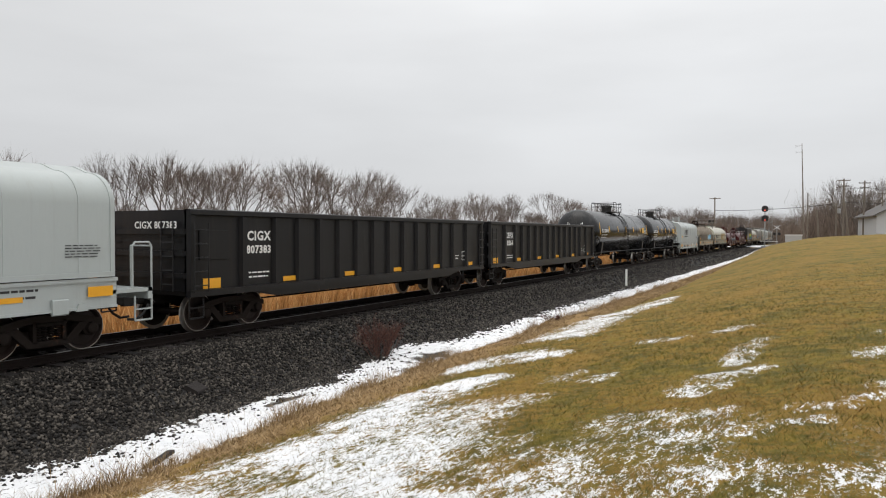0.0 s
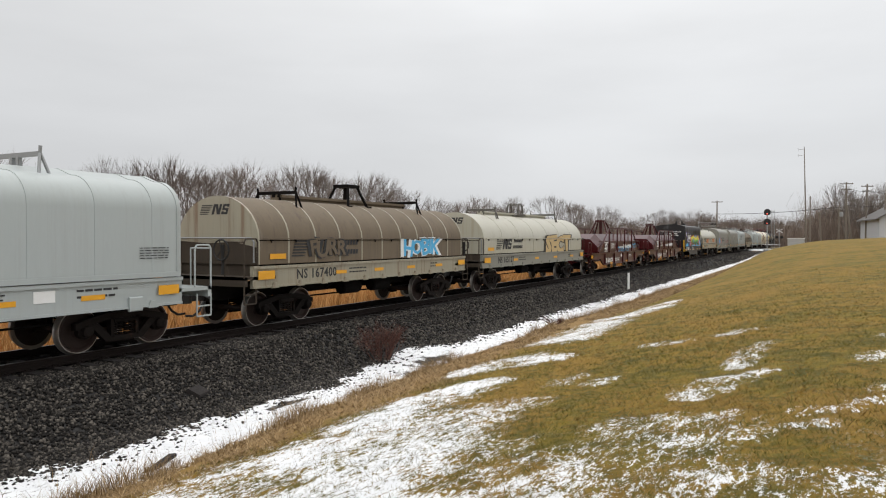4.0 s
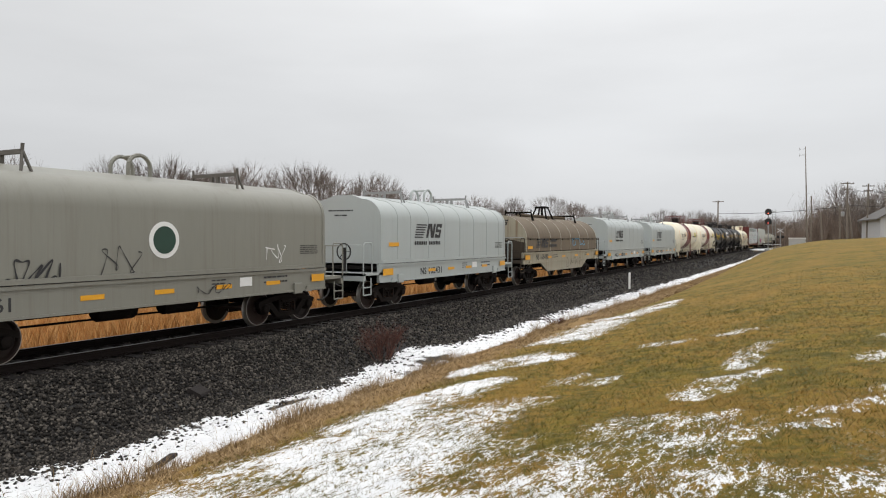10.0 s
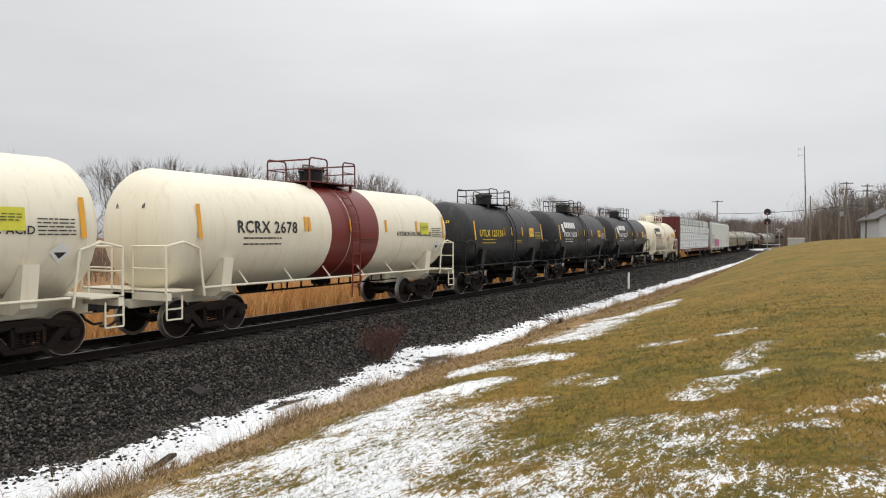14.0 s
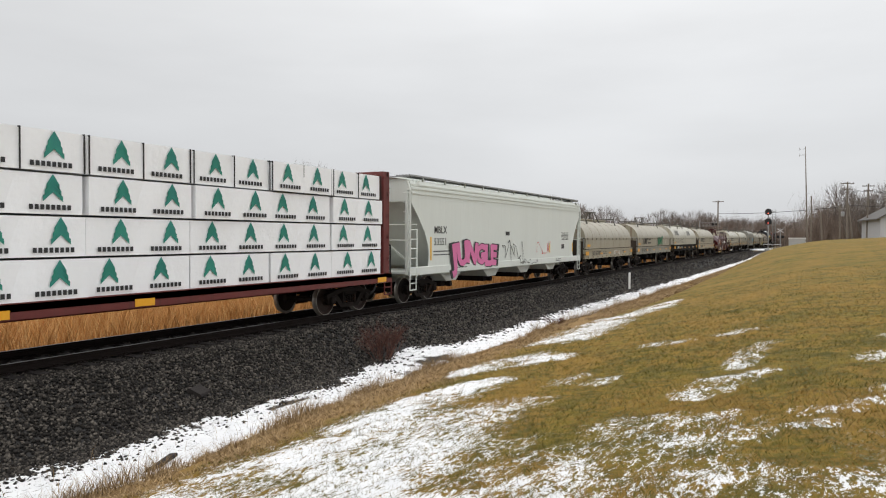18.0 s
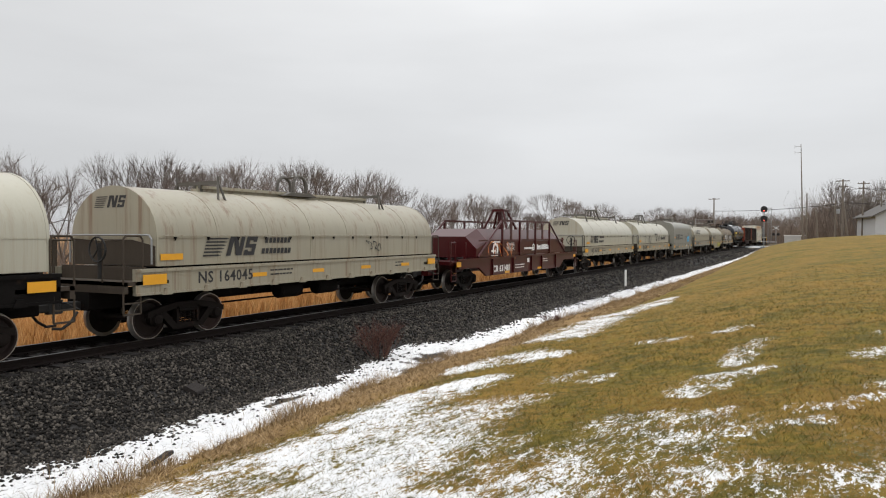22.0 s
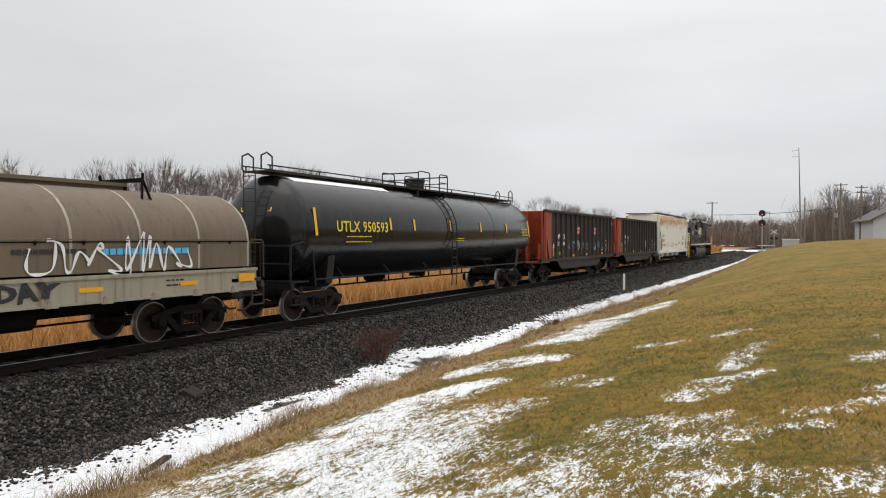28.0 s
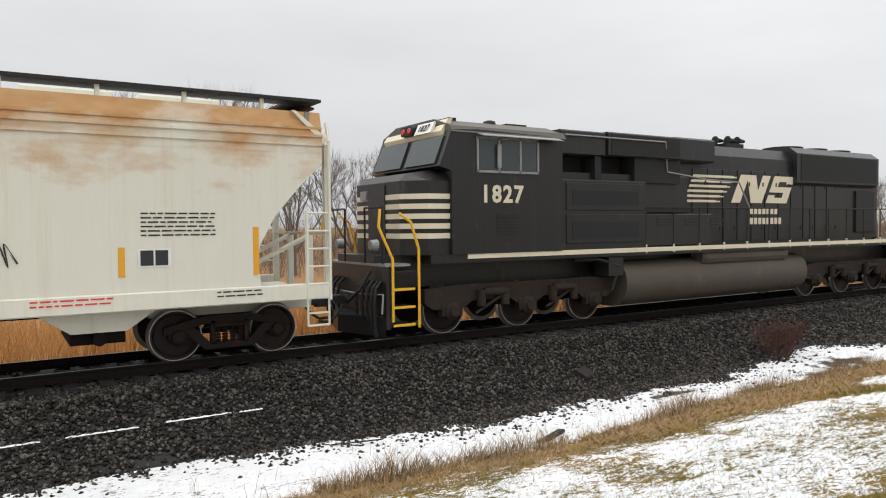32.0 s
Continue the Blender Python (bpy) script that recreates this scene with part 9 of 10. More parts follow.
    # trucks with three axles each
    for c in (-6.45, 7.30):
        t = part("truck", shared("loco_bolster", lambda: Geo().box(-0.85, 0.85, -2.3, 2.3, 0.55, 1.0).mesh("truck", UNDER)), UNDER, ob, "dusty three-axle locomotive truck", pose(0, c, 0))
        for turn in (0, 180):
            def frame_():
                g = Geo().along_x([(-2.75, 0.72), (-2.55, 0.58), (-1.75, 0.58), (-1.55, 0.72), (-0.50, 0.72), (-0.3, 0.60), (0.3, 0.60), (0.5, 0.72), (1.55, 0.72), (1.75, 0.58), (2.55, 0.58), (2.75, 0.72), (2.75, 1.02), (2.1, 1.08), (-2.1, 1.08), (-2.75, 1.02)], 0.98, 1.16)
                for y in (-2.07, 0, 2.07):
                    g.turned_x([(1.0, 0.20), (1.20, 0.20), (1.26, 0.12), (1.30, 0.11)], y, 0.533, 14).box(1.0, 1.18, y - 0.26, y + 0.26, 0.40, 0.72, 0.03)
                for y in (-1.35, -0.7, 0.7, 1.35):
                    g.turned_z([(0.60, 0.10), (0.95, 0.10)], 1.24, y, 10)
                for y in (-1.0, 1.0):
                    g.turned_y([(y - 0.3, 0.09), (y + 0.3, 0.09)], 1.26, 0.90, 10).rod((1.24, y - 0.5, 0.45), (1.24, y + 0.5, 0.95), 0.035, 6)
                return g.mesh("side_frame", LOCO_TRUCK)
            part("side_frame", shared("loco_frame", frame_), LOCO_TRUCK, t, at=pose(0, 0, 0, 0, 0, turn))
        for wy in (-2.07, 0.0, 2.07):
            w = part("wheelset", shared("loco_wheels", lambda: wheel_mesh(0.533)), WHEEL, t, at=pose(0, wy, 0.533))
            WHEELSETS.append((w, wy, 0.533))
    # steps, pilots, handrails
    for s, e in ((-1, E0), (1, E1)):
        g = Geo().along_y([(-1.45, 0.30), (1.45, 0.30), (1.45, 1.55), (-1.45, 1.55)], min(e, e - s * 0.10), max(e, e - s * 0.10))
        part("pilot", g, LOCO_BLACK, ob)
        part("snow_plough", Geo().add([(-1.4, e, 0.14), (1.4, e, 0.14), (1.4, e, 0.55), (-1.4, e, 0.55), (0, e + s * 0.42, 0.14), (0, e + s * 0.42, 0.50)], [(0, 4, 5, 3), (4, 1, 2, 5), (0, 1, 4), (3, 5, 2), (0, 3, 2, 1)]), LOCO_BLACK, ob)
        for sx in (-1, 1):
            for k in range(4):
                z = 0.35 + k * 0.36
                part("step", Geo().box(min(sx * 1.02, sx * 1.50), max(sx * 1.02, sx * 1.50), min(e - s * 0.12, e - s * 0.62), max(e - s * 0.12, e - s * 0.62), z, z + 0.04), DARK_STEEL, ob)
            for k in range(3):
                z = 0.35 + k * 0.36
                part("step_edge", Geo().box(min(sx * 1.50, sx * 1.52), max(sx * 1.50, sx * 1.52), min(e - s * 0.12, e - s * 0.62), max(e - s * 0.12, e - s * 0.62), z, z + 0.05), YELLOW, ob)
            g = Geo().pipe([(sx * 1.50, e - s * 0.12, 0.45), (sx * 1.50, e - s * 0.12, 1.7), (sx * 1.45, e - s * 0.12 + s * 0.28, 2.35), (sx * 1.40, e + s * 0.10, 2.70)], 0.030, 6)
            part("grab_rail", g, YELLOW, ob, "yellow step grab rail")
            g = Geo().pipe([(sx * 1.50, e - s * 0.72, 0.30), (sx * 1.50, e - s * 0.72, 1.9), (sx * 1.48, e - s * 0.55, 2.45), (sx * 1.46, e - s * 0.30, 2.62)], 0.030, 6)
            part("grab_rail", g, YELLOW, ob, "yellow step grab rail")
            part("ditch_light", Geo().turned_y([(e - 0.06, 0.10), (e + 0.10, 0.12)], sx * 0.85, 1.98, 12), GALV, ob)
        g = Geo()
        for x in (-1.3, -0.5, 0.5, 1.3):
            g.rod((x, e, 1.55), (x, e, 2.75), 0.022, 5)
        g.pipe([(-1.3, e, 2.75), (-0.5, e, 2.75)], 0.022, 5).pipe([(0.5, e, 2.75), (1.3, e, 2.75)], 0.022, 5)
        part("end_rail", g, LOCO_CREAM if s > 0 else DARK_STEEL, ob)
    for x in (-1.15, -0.95, -0.75, -0.5, 0.45, 0.7, 0.9, 1.1, 1.25):
        deep = 0.42 + 0.14 * math.sin(x * 9)
        g = Geo().pipe([(x, E0 - 0.02, 1.25), (x * 1.02, E0 - 0.14, 1.12), (x * 1.04, E0 - 0.20, 0.85), (x, E0 - 0.16, deep)], 0.032, 6)
        g.rod((x, E0 - 0.16, deep), (x, E0 - 0.13, deep - 0.12), 0.045, 6)
        part("air_hose", g, DARK_STEEL, ob)
    part("cut_lever", Geo().pipe([(-1.42, E0 - 0.06, 1.0), (-0.4, E0 - 0.12, 0.96), (0.4, E0 - 0.12, 0.96), (1.42, E0 - 0.06, 1.0), (1.44, E0 - 0.10, 0.62)], 0.022, 5), GALV, ob)
    part("walkway_edge", Geo().box(-1.45, 1.45, E0 - 0.03, E0 + 0.55, 1.555, 1.60), GALV, ob, "pale worn edge of the front walkway")
    part("jumper_cable", Geo().pipe([(0.85, E0 - 0.05, 1.45), (0.80, E0 - 0.30, 1.05), (0.55, E0 - 0.40, 0.85), (0.30, E0 - 0.45, 1.0)], 0.035, 6), DARK_STEEL, ob)
    for sx in (-1, 1):
        x = sx * 1.50
        ys = list(np.linspace(-2.9, 9.4, 13))
        g = Geo().pipe([(x, -2.9, 2.78), (x, 9.4, 2.78), (sx * 1.3, E1, 2.75)], 0.020, 5)
        for y in ys:
            g.rod((x, y, 1.72), (x, y, 2.78), 0.020, 5)
        part("handrail", g, DARK_STEEL, ob)
        for y in ys:
            part("stanchion_foot", shared("foot", lambda: Geo().box(-0.022, 0.022, -0.022, 0.022, 1.62, 1.84).mesh("stanchion_foot", LOCO_CREAM)), LOCO_CREAM, ob, at=pose(x, y, 0))
    g = Geo().pipe([(1.52, -5.6, 4.45), (1.52, -2.2, 4.45), (1.40, -2.0, 3.7), (1.40, -0.4, 3.55), (1.45, 0.9, 3.5), (1.50, 1.3, 2.8)], 0.022, 5)
    part("roof_rail", g, GALV, ob)
    return ob


# ---- the train, car by car ----
def tag_tall(text, y, z, high, fill, edge, fat=0.03, stretch=1.0, slant=0.0):
    return lambda ob, half, c, side: spray(ob, on_side(half + 0.012, y, z), text, high, fill, edge, fat, slant, stretch)


def several(*jobs):
    def run(ob, half, c, side):
        for job in jobs:
            job(ob, half, c, side)
    return run


def tag_thin(y, z, wide, high, mat, seed, loops=6, r=0.016):
    return lambda ob, half, c, side: scrawl(ob, on_side(half + 0.012, y, z), mat, wide, high, seed, loops, r)


def build_train():
    PALE = "pale grey covered coil car with a tall rounded hood"
    boxy_coil(0, PALE, GREY_WHITE, GREY_WHITE, marks="", logo=False)
    ob, L, half = gondola(1, "black ribbed gondola with white lettering", GONDOLA_BLACK, [("CIGX", 2.35, 2.30, 0.23), ("807383", 2.35, 1.96, 0.19)])
    part("end_panel", Geo().box(half, half + 0.03, -L + 0.35, -L + 1.25, 1.75, 2.45, 0.01), GONDOLA_BLACK, ob, "black framed square panel")
    words(ob, on_end(0.6, -L - 0.10, 2.55), "CIGX 807383", 0.16, WHITE, 0.004)
    ob, L, half = gondola(2, "black ribbed gondola with white lettering", GONDOLA_BLACK, [("CEFX", 2.35, 2.30, 0.24), ("30364", 2.35, 1.95, 0.23)])
    words(ob, on_end(0.7, -L - 0.10, 2.45), "30364", 0.16, WHITE, 0.004)
    tank_car(3, "glossy black tank car with yellow reflector bars", TANK_BLACK, BLACK, WHITE, "TILX 253945", seed=3, panel=YELLOW, mark_y=2.05, text_h=0.21, platform=2.3)
    tank_car(4, "glossy black tank car with yellow reflector bars", TANK_BLACK, BLACK, WHITE, "GATX 23269", seed=14, panel=YELLOW, mark_y=1.75, text_h=0.22, platform=2.3)
    boxy_coil(5, PALE, GREY_WHITE, GREY_WHITE, marks="NKLX       400204")
    round_coil(6, "brown weathered coil car with an arched pale-ribbed hood", CREAM_DIRTY, TAN, marks="NS 167400", rib_mat=CREAM_DIRTY, ribs=11, loop="frame",
               extra=several(tag_tall("FURR", -2.9, 2.05, 0.42, TAN, INK, 0.02, 1.2), tag_tall("HOBIK", 2.6, 2.0, 0.50, SKY_BLUE, WHITE, 0.02, 1.3)))
    round_coil(7, "cream coil car sprayed with large sand-coloured letters", WARM_GREY, CREAM, marks="NS 165127", extra=tag_tall("SECT", 2.7, 2.0, 0.74, SAND_SPRAY, INK, 0.075, 1.5))
    for n, marks in ((8, "CR 631571"), (9, "CR 631665")):
        ob, hood, half = red_coil(n, "oxide-red coil car with framed hood and white lettering", marks)
        if n == 8:
            scrawl(hood, on_side(half + 0.01, 1.0, 1.56), SKY_BLUE, 4.2, 0.30, 6, 13, 0.022)
            scrawl(hood, on_side(half + 0.01, 3.9, 1.72), SKY_BLUE, 1.3, 0.5, 8, 4, 0.022)
    black_coil(10, "black coil car with crumpled hood and bright graffiti")
    round_coil(11, "cream coil car with an arched riveted hood", CREAM_DIRTY, CREAM, marks="NS 165238", loop="frame",
               extra=several(tag_thin(-0.3, 1.98, 0.9, 0.35, INK, 4, 4, 0.025), tag_thin(1.3, 2.02, 1.0, 0.5, INK, 9, 5, 0.025), tag_tall("SORTE", 3.6, 2.02, 0.34, ORANGE_SPRAY, ORANGE_SPRAY, 0.02, 1.2), tag_tall("SORTE", -1.9, 1.95, 0.34, ORANGE_SPRAY, ORANGE_SPRAY, 0.02, 1.2)))
    boxy_coil(12, "warm grey coil car with tall hood and blue graffiti", WARM_GREY, WARM_GREY, marks="NS 163797", logo=False, ribbed=False, mark_off=2.42,
              extra=several(lambda ob, half, c, side: emblem(ob, on_side(half + 0.006, -3.7, 1.87) @ Matrix.Diagonal((1.17, 1, 1, 1)), INK, 1.0, True),
                            lambda ob, half, c, side: spray(ob, on_side(half + 0.012, -4.1, 1.92), "SRUZD", 0.60, SKY_BLUE, PINK, 0.03, 0, 1.12, SAND_SPRAY, 0.45),
                            tag_thin(-5.2, 2.72, 0.7, 0.28, INK, 12, 5, 0.012), lambda ob, half, c, side: emblem(ob, on_end(-0.6, -c - 0.06, 2.85), INK, 0.42, False),
                            *[tag_thin(1.5 + 0.97 * k, 1.88, 0.62, 0.50, RED_SPRAY, 70 + k, 4, 0.013) for k in range(5)]))
    boxy_coil(13, "warm grey coil car with tall hood and round mark", WARM_GREY, WARM_GREY, marks="NS 163361", logo=False, ribbed=False, mark_off=1.15,
              extra=several(tag_thin(-3.15, 1.74, 1.1, 0.45, INK, 5, 6, 0.022), tag_thin(-1.4, 1.88, 1.2, 0.5, INK, 15, 6, 0.012), tag_thin(1.2, 1.16, 1.1, 0.22, INK, 18, 6, 0.012), tag_thin(3.4, 1.95, 0.9, 0.5, WHITE, 16, 5, 0.014), lambda ob, half, c, side: part("round_mark", Geo().turned_x([(half, 0.40), (half + 0.012, 0.40), (half + 0.014, 0.3)], -0.22, 2.29, 24), WHITE, ob),
                            lambda ob, half, c, side: part("round_mark", Geo().turned_x([(half, 0.30), (half + 0.020, 0.30), (half + 0.021, 0.2)], -0.22, 2.29, 24), DARK_GREEN, ob)))
    boxy_coil(14, PALE, GREY_WHITE, GREY_WHITE, marks="NS 162431")
    round_coil(15, "brown weathered coil car with a deep pale side sill", CREAM_DIRTY, TAN, marks="NS 165490", shy=0.28, ribs=8, rib_mat=CREAM_DIRTY, belly=0.45, loop="frame",
               extra=several(lambda ob, half, c, side: scrawl(ob, on_side(1.475, 1.6, 1.02), INK, 2.9, 0.48, 23, 7, 0.015), tag_thin(2.3, 2.12, 2.6, 0.36, SKY_BLUE, 29, 9, 0.018)))
    boxy_coil(16, PALE, GREY_WHITE, GREY_WHITE, marks="NKLX       400107")
    boxy_coil(17, PALE, GREY_WHITE, GREY_WHITE, marks="NKLX       400276")
    for n, marks in ((18, "TILX 112542"), (19, "RCRX 2678")):
        ob, shell, R, cz, c = tank_car(n, "ivory tank car with a dark red band and ladder", IVORY, IVORY, INK, marks, radius=1.46, band=BAND_RED, platform=2.3, rail_mat=IVORY, deck_mat=CAR_RED, dome=BLACK, stripe_mat=AMBER, mark_y=3.1, text_h=0.30, seed=n, panel=LIME)
        words(shell, on_tank(R, cz, c - 2.9, 92), "HYDROCHLORIC ACID", 0.15, INK, 0.003)
        part("placard", Geo().add([(0, 0.22, 0.004), (-0.22, 0, 0.004), (0, -0.22, 0.004), (0.22, 0, 0.004)], [(0, 1, 2, 3)]).mesh("placard", WHITE, fix=False), WHITE, shell, "white diamond placard", on_tank(R, cz, c - 1.2, 108))
        part("placard_mark", Geo().add([(0, 0.0, 0.008), (-0.13, 0, 0.008), (0, -0.13, 0.008), (0.13, 0, 0.008)], [(0, 1, 2, 3)]).mesh("placard_mark", INK, fix=False), INK, shell, "", on_tank(R, cz, c - 1.2, 108))
    tank_car(20, "dull black tank car with yellow lettering", OLD_BLACK, BLACK, GOLD, "UTLX 125136", radius=1.40, centre=2.45, platform=2.4, mark_y=2.5, seed=21, panel=YELLOW)
    tank_car(21, "dull black tank car with white name panel", OLD_BLACK, BLACK, WHITE, "PROX 16218", radius=1.40, centre=2.45, platform=2.4, mark_y=2.7, brand=True, seed=22, panel=YELLOW)
    tank_car(22, "dull black tank car with white name panel", OLD_BLACK, BLACK, WHITE, "PROX 16225", radius=1.40, centre=2.45, platform=2.4, mark_y=2.7, brand=True, seed=23, panel=YELLOW)
    ob, shell, R, cz, c = tank_car(23, "ivory tank car with rust stains and red graffiti", IVORY, IVORY, INK, "PROX 17644", radius=1.36, centre=2.45, platform=2.9, rail_mat=IVORY, dome=IVORY, stripe_mat=AMBER, mark_y=3.0, brand=True, seed=24, panel=YELLOW, text_h=0.27)
    scrawl(shell, on_tank(R, cz, -1.9, 104), RED_SPRAY, 2.4, 0.55, 3, 9, 0.03)
    scrawl(shell, on_tank(R, cz, 1.6, 100), RED_SPRAY, 1.3, 0.45, 8, 6, 0.03)
    lumber_car(24)

    def jungle(ob, half, L):
        spray(ob, on_side(half + 0.036, -4.55, 1.62), "JUNGLE", 0.82, PINK, INK, 0.075, 0, 1.12)
        scrawl(ob, on_side(half + 0.01, -0.4, 1.75), INK, 2.6, 0.8, 4, 9, 0.022)
        scrawl(ob, on_side(half + 0.01, -3.0, 1.75), INK, 0.7, 0.6, 12, 5, 0.02)
        scrawl(ob, on_side(half + 0.01, 3.6, 1.85), DECAL_RED, 2.2, 0.6, 7, 6, 0.018)
        scrawl(ob, on_side(half + 0.034, 1.6, 1.22), INK, 2.4, 0.28, 9, 12, 0.014)
        part("small_panel", Geo().box(half, half + 0.02, -1.3, -0.9, 2.45, 2.62, 0.005), DARK_STEEL, ob)
    covered_hopper(25, "pale grey covered hopper with pink graffiti letters", HOPPER_GREY, "MBLX 53551", ("MBLX", "53551"), top=4.34, extra=jungle)
    round_coil(26, "weathered cream coil car with an arched ribbed hood", CREAM_DIRTY, CREAM_DIRTY, marks="NS 167187", ribs=8, loop="frame", logo=False, extra=lambda ob, half, c, side: spray(ob, on_side(1.475, 1.5, 1.34), "GOOBER", 0.24, CREAM_DIRTY, WHITE, 0.0, 0, 1.2))
    round_coil(27, "grey-cream coil car with green graffiti on its hood", WARM_GREY, CREAM_DIRTY, marks="NS 163942", shy=0.20, ribs=8, logo_y=1.6,
               extra=several(tag_tall("JUNT", 2.2, 2.02, 0.52, GREEN_SPRAY, INK, 0.035, 1.15), tag_thin(0.9, 2.0, 0.6, 0.3, INK, 3), tag_thin(4.6, 2.05, 0.6, 0.8, WHITE, 31, 5)))
    round_coil(28, "brown-framed coil car with two short cream hoods", UNDER, CREAM, marks="69637", covers=2, frame_mark=WHITE, ribs=8, end_marks=False, top=3.55, mark_mat=INK,
               extra=tag_thin(-3.7, 2.0, 5.2, 0.30, INK, 20, 18, 0.014))
    round_coil(29, "grey-cream coil car with an arched riveted hood", CREAM_DIRTY, CREAM_DIRTY, marks="NS 164045", shy=0.35, ribs=8, extra=tag_thin(2.5, 2.0, 0.9, 0.35, INK, 17))
    ob, hood, half = red_coil(30, "oxide-red coil car with framed hood and white lettering", "CR 631481")
    scrawl(hood, on_side(half + 0.006, -3.0, 1.72), ORANGE_SPRAY, 3.6, 0.75, 14, 6, 0.022)
    round_coil(31, "cream coil car with an arched riveted hood", CREAM_DIRTY, CREAM, marks="NS 165189", loop="frame", ribs=7, extra=lambda ob, half, c, side: words(ob, on_end(0.0, -c - 0.01, 2.75), "NS", 0.28, INK, 0.008))
    round_coil(32, "cream coil car with rust-streaked sill and graffiti", CREAM_DIRTY, CREAM, marks="CR 623885", shy=0.25, loop="frame", ribs=5, logo=False, end_marks=False,
               extra=several(tag_thin(-3.9, 2.02, 0.9, 0.45, INK, 6, 4, 0.02), tag_thin(-2.2, 1.98, 1.1, 0.7, INK, 41, 6, 0.035), tag_thin(1.7, 2.08, 1.0, 0.55, INK, 11, 6), lambda ob, half, c, side: round_mark(ob, on_side(half + 0.012, 0.65, 2.0), INK, 0.42),
                             lambda ob, half, c, side: part("nameplate", bars_mesh([(k * 0.17 - 0.6, 0, 0.12, 0.17) for k in range(7)], INK), INK, ob, "", on_side(half + 0.012, 0.5, 2.32)),
                             lambda ob, half, c, side: part("nameplate", bars_mesh([(k * 0.21 - 0.9, 0, 0.15, 0.25 if k in (0, 4, 5, 6, 7, 8, 9) else 0.19) for k in range(10)], INK), INK, ob, "", on_side(half + 0.012, 3.6, 1.95))))
    boxy_coil(33, "warm grey coil car with tall hood and blue graffiti", WARM_GREY, WARM_GREY, marks="NS 163779", logo=False, ribbed=False, mark_off=2.6,
              extra=several(lambda ob, half, c, side: emblem(ob, on_side(half + 0.006, -c + 1.0, 1.90) @ Matrix.Diagonal((1.15, 1, 1, 1)), INK, 1.0, True), tag_tall("OO", 3.15, 1.88, 0.52, SKY_BLUE, INK, 0.08, 1.0), tag_thin(1.75, 2.0, 1.3, 0.66, INK, 52, 5, 0.024), tag_thin(3.3, 2.32, 0.9, 0.42, INK, 53, 3, 0.020),
                            lambda ob, half, c, side: emblem(ob, on_end(-0.6, -c - 0.06, 2.85), INK, 0.42, False)))
    round_coil(34, "greenish cream coil car with an arched hood", WARM_GREY, CREAM_DIRTY, marks="NS 167298", ribs=7, logo_z=2.5)
    round_coil(35, "weathered cream coil car with a graffitied deep sill", CREAM_DIRTY, CREAM_DIRTY, marks="", ribs=8, belly=0.45, loop="frame", extra=lambda ob, half, c, side: spray(ob, on_side(1.475, 1.6, 1.02), "KRASM", 0.5, LIME, INK, 0.02, 0, 1.2))
    round_coil(36, "brown weathered coil car with white sprayed letters", CREAM_DIRTY, TAN, marks="NS 167335", rib_mat=CREAM_DIRTY, ribs=9, loop="frame", logo=False, end_marks=False,
               extra=several(tag_tall("PHATS", -2.75, 2.02, 0.66, WHITE, INK, 0.05, 1.12), tag_thin(2.7, 2.0, 4.2, 0.66, WHITE, 47, 12, 0.032), lambda ob, half, c, side: stencil(ob, on_side(half + 0.006, 1.2, 2.06), 1, INK, 1.5, 0.14, 91), lambda ob, half, c, side: stencil(ob, on_side(half + 0.004, 3.4, 2.02), 1, SKY_BLUE, 2.2, 0.20, 92),
                             lambda ob, half, c, side: spray(ob, on_side(1.475, 0.4, 1.36), "NUDAY", 0.27, INK, INK, 0.0, 0, 1.3), lambda ob, half, c, side: spray(ob, on_end(-0.3, -c - 0.03, 2.9), "TUP", 0.42, INK, INK, 0.03, 0, 1.3)))
    tank_car(37, "long black tank car with roof walk and snow", TANK_BLACK, BLACK, GOLD, "UTLX 950593", radius=1.56, centre=2.62, platform=2.4, walkway=True, mark_y=3.2, text_h=0.32, seed=38)
    for n, lines in ((38, [("HP", 3.05, 2.46, 0.24), ("TX", 3.95, 2.46, 0.24), ("21", 3.05, 2.08, 0.22), ("104", 3.95, 2.08, 0.20)]), (39, [("SW", 3.05, 2.46, 0.25), ("IX", 3.95, 2.46, 0.25), ("12", 3.05, 2.10, 0.24), ("41", 3.95, 2.10, 0.24)])):
        ob, L, half = gondola(n, "black ribbed open hopper with faded orange sloping ends", HOPPER_BLACK, lines, top=3.82, bottom=1.18, ribs=14, orange_ends=True, deep=True)
        part("triangle_mark", Geo().add([(-0.15, 0, 0), (0.15, 0, 0), (0, 0.28, 0)], [(0, 1, 2)]).mesh("triangle_mark", WHITE, fix=False), WHITE, ob, "", on_side(half, -L + 2.22, 1.85))
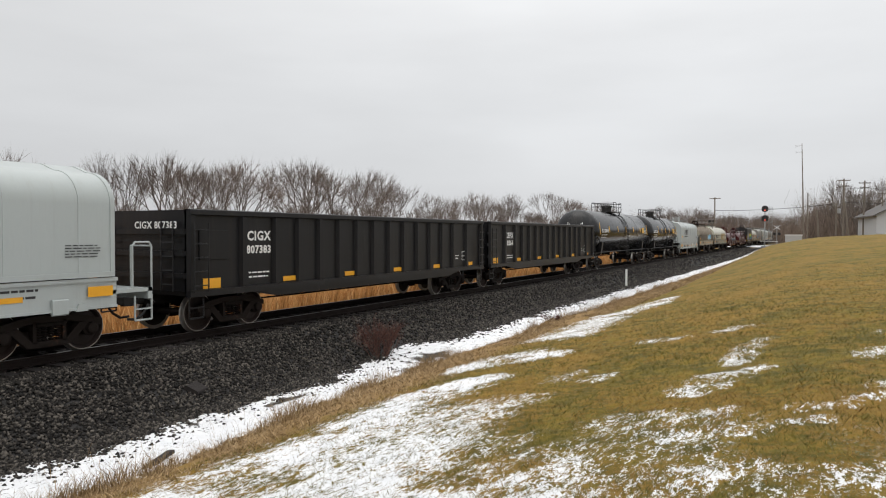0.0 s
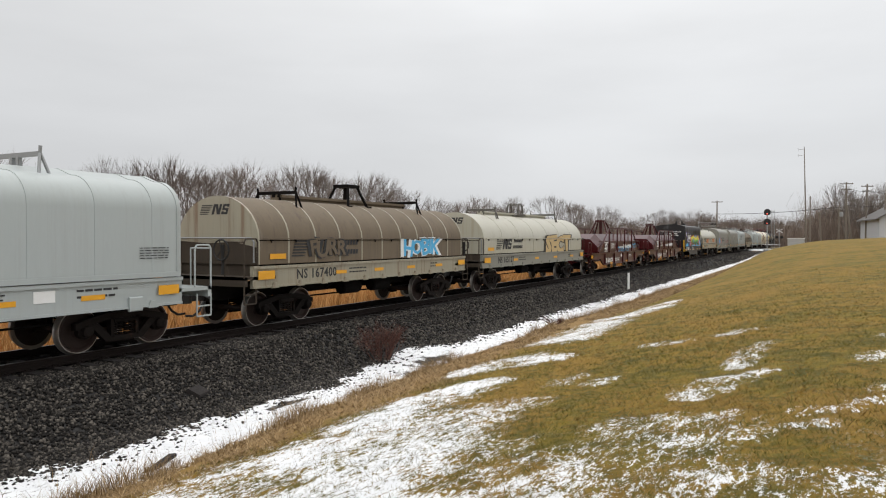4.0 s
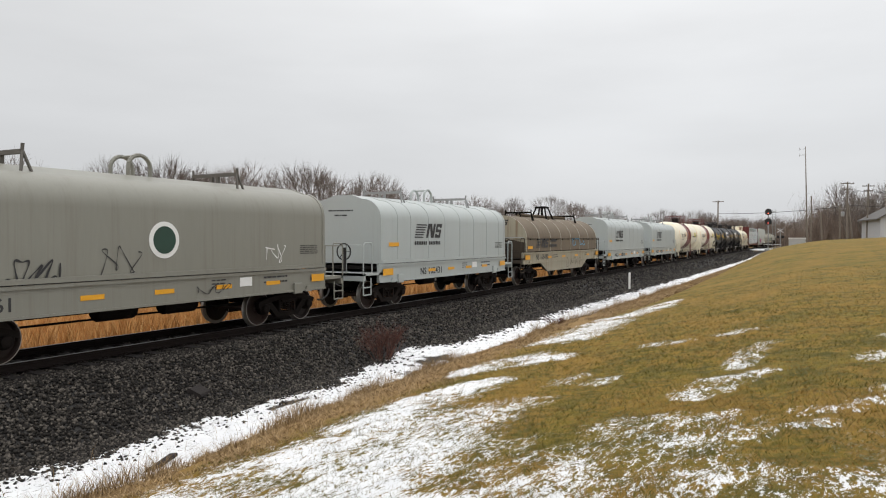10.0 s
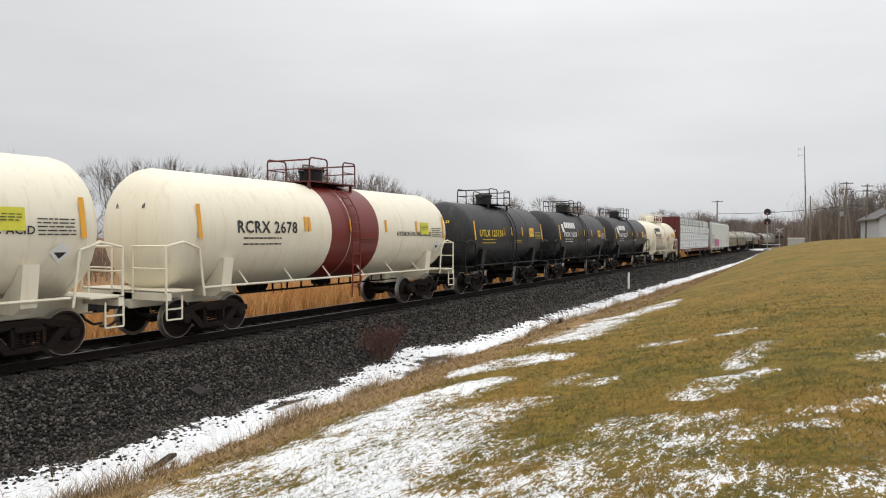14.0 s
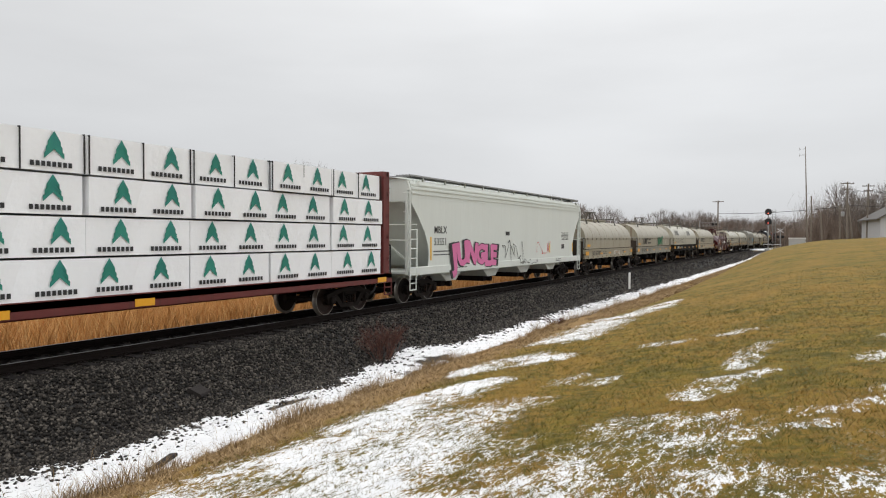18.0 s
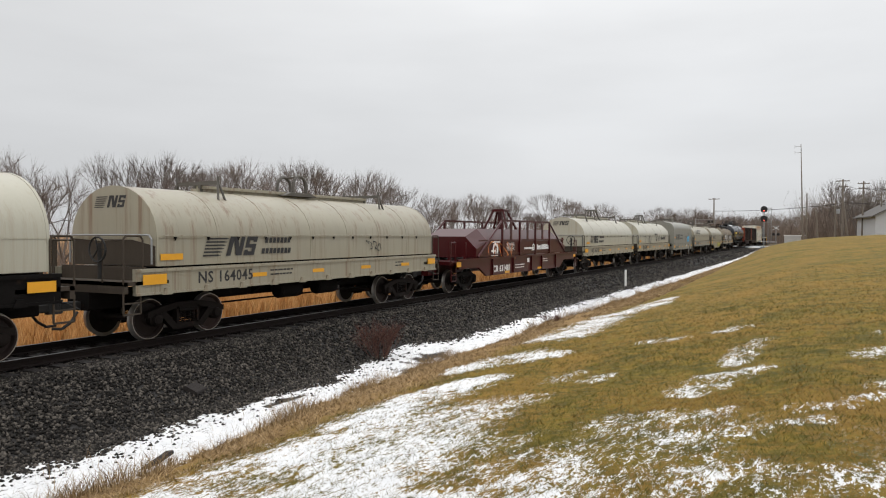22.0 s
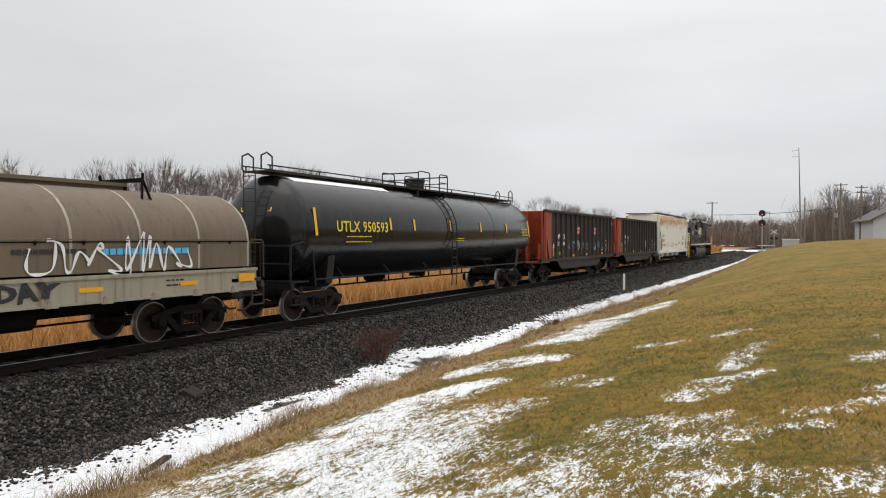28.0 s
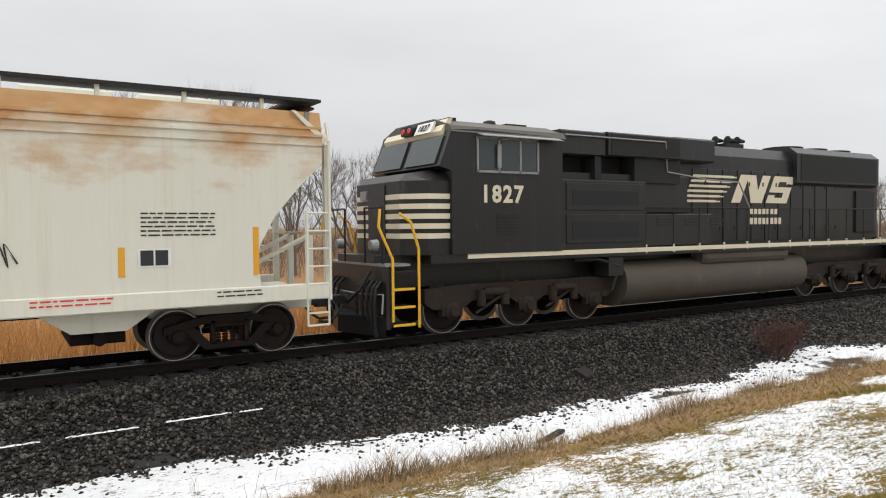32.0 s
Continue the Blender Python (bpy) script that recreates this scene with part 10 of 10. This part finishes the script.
        if n == 38:
            for y in (0.0, 3.6):
                plate(ob, on_side(half, -L + 6.65 + y, 2.85), 0.62, 0.46, DECAL_RED, "notice", "red notice with white lettering")
                words(ob, on_side(half + 0.01, -L + 6.65 + y, 2.96), "DO NOT", 0.13, WHITE, 0.004)
                words(ob, on_side(half + 0.01, -L + 6.65 + y, 2.74), "TAMP", 0.13, WHITE, 0.004)
            for k, (y, mat) in enumerate(((4.85, GALV), (5.75, SKY_BLUE), (6.65, WHITE), (7.55, GALV), (8.45, GALV), (10.25, WHITE), (11.15, SKY_BLUE))):
                scrawl(ob, on_side(half + 0.005, -L + y, 1.95), mat, 0.7, 0.5, k + 2, 5, 0.022)
        else:
            mid = -L + 2.6 + 0.90 * (round(L / 0.90) + 0.5)
            spray(ob, on_side(half + 0.005, mid, 2.02), "POSH", 0.34, WHITE, HOPPER_BLACK, 0.010, 0, 0.48)
            spray(ob, on_side(half + 0.005, mid, 1.66), "MY", 0.32, WHITE, HOPPER_BLACK, 0.010, 0, 0.8)
            words(ob, on_end(0.6, -L + 0.66, 3.42), "SWIX 1241", 0.16, WHITE, 0.004)

    def acfx(ob, half, L):
        scrawl(ob, on_side(half + 0.008, -1.3, 1.82), INK, 1.5, 0.42, 6, 8, 0.010)
        scrawl(ob, on_side(half + 0.008, 2.5, 1.95), INK, 0.9, 0.40, 23, 5, 0.012)
        stencil(ob, on_side(half, 0.9, 1.80), 3, DECAL_RED, 1.1, 0.035, 70)
        stencil(ob, on_side(half + 0.03, L - 4.3, 1.24), 2, DECAL_RED, 1.2, 0.04, 71)
        stencil(ob, on_side(half + 0.03, L - 1.7, 1.24), 2, INK, 0.8, 0.04, 72)
        stencil(ob, on_side(half + 0.03, L - 6.2, 1.18), 3, INK, 0.7, 0.04, 73)
    covered_hopper(40, "cream covered hopper with rust-streaked upper sides", HOPPER_CREAM, "ACFX 67379", ("ACFX", "67379"), top=4.49, rusty=True, extra=acfx)
    locomotive(41)


build_train()


def motions():
    """The train rolls by at one speed; every wheelset turns with it."""
    for ob, mid in TRAIN:
        walk(ob, [(0.0, pose(0, mid, 0)), (32.0, pose(0, mid - SPEED * 32.0, 0))])
    turning = {}
    for w, y, r in WHEELSETS:
        key = (round(y, 2), r)
        if key not in turning:
            step = math.degrees(SPEED / FPS / r)
            walk(w, [(k / FPS, pose(0, y, r, k * step, 0, 0)) for k in range(32 * FPS + 1)])
            turning[key] = w.animation_data
        else:
            w.rotation_mode = "QUATERNION"
            keys = w.animation_data_create()
            keys.action, keys.action_slot = turning[key].action, turning[key].action_slot


motions()
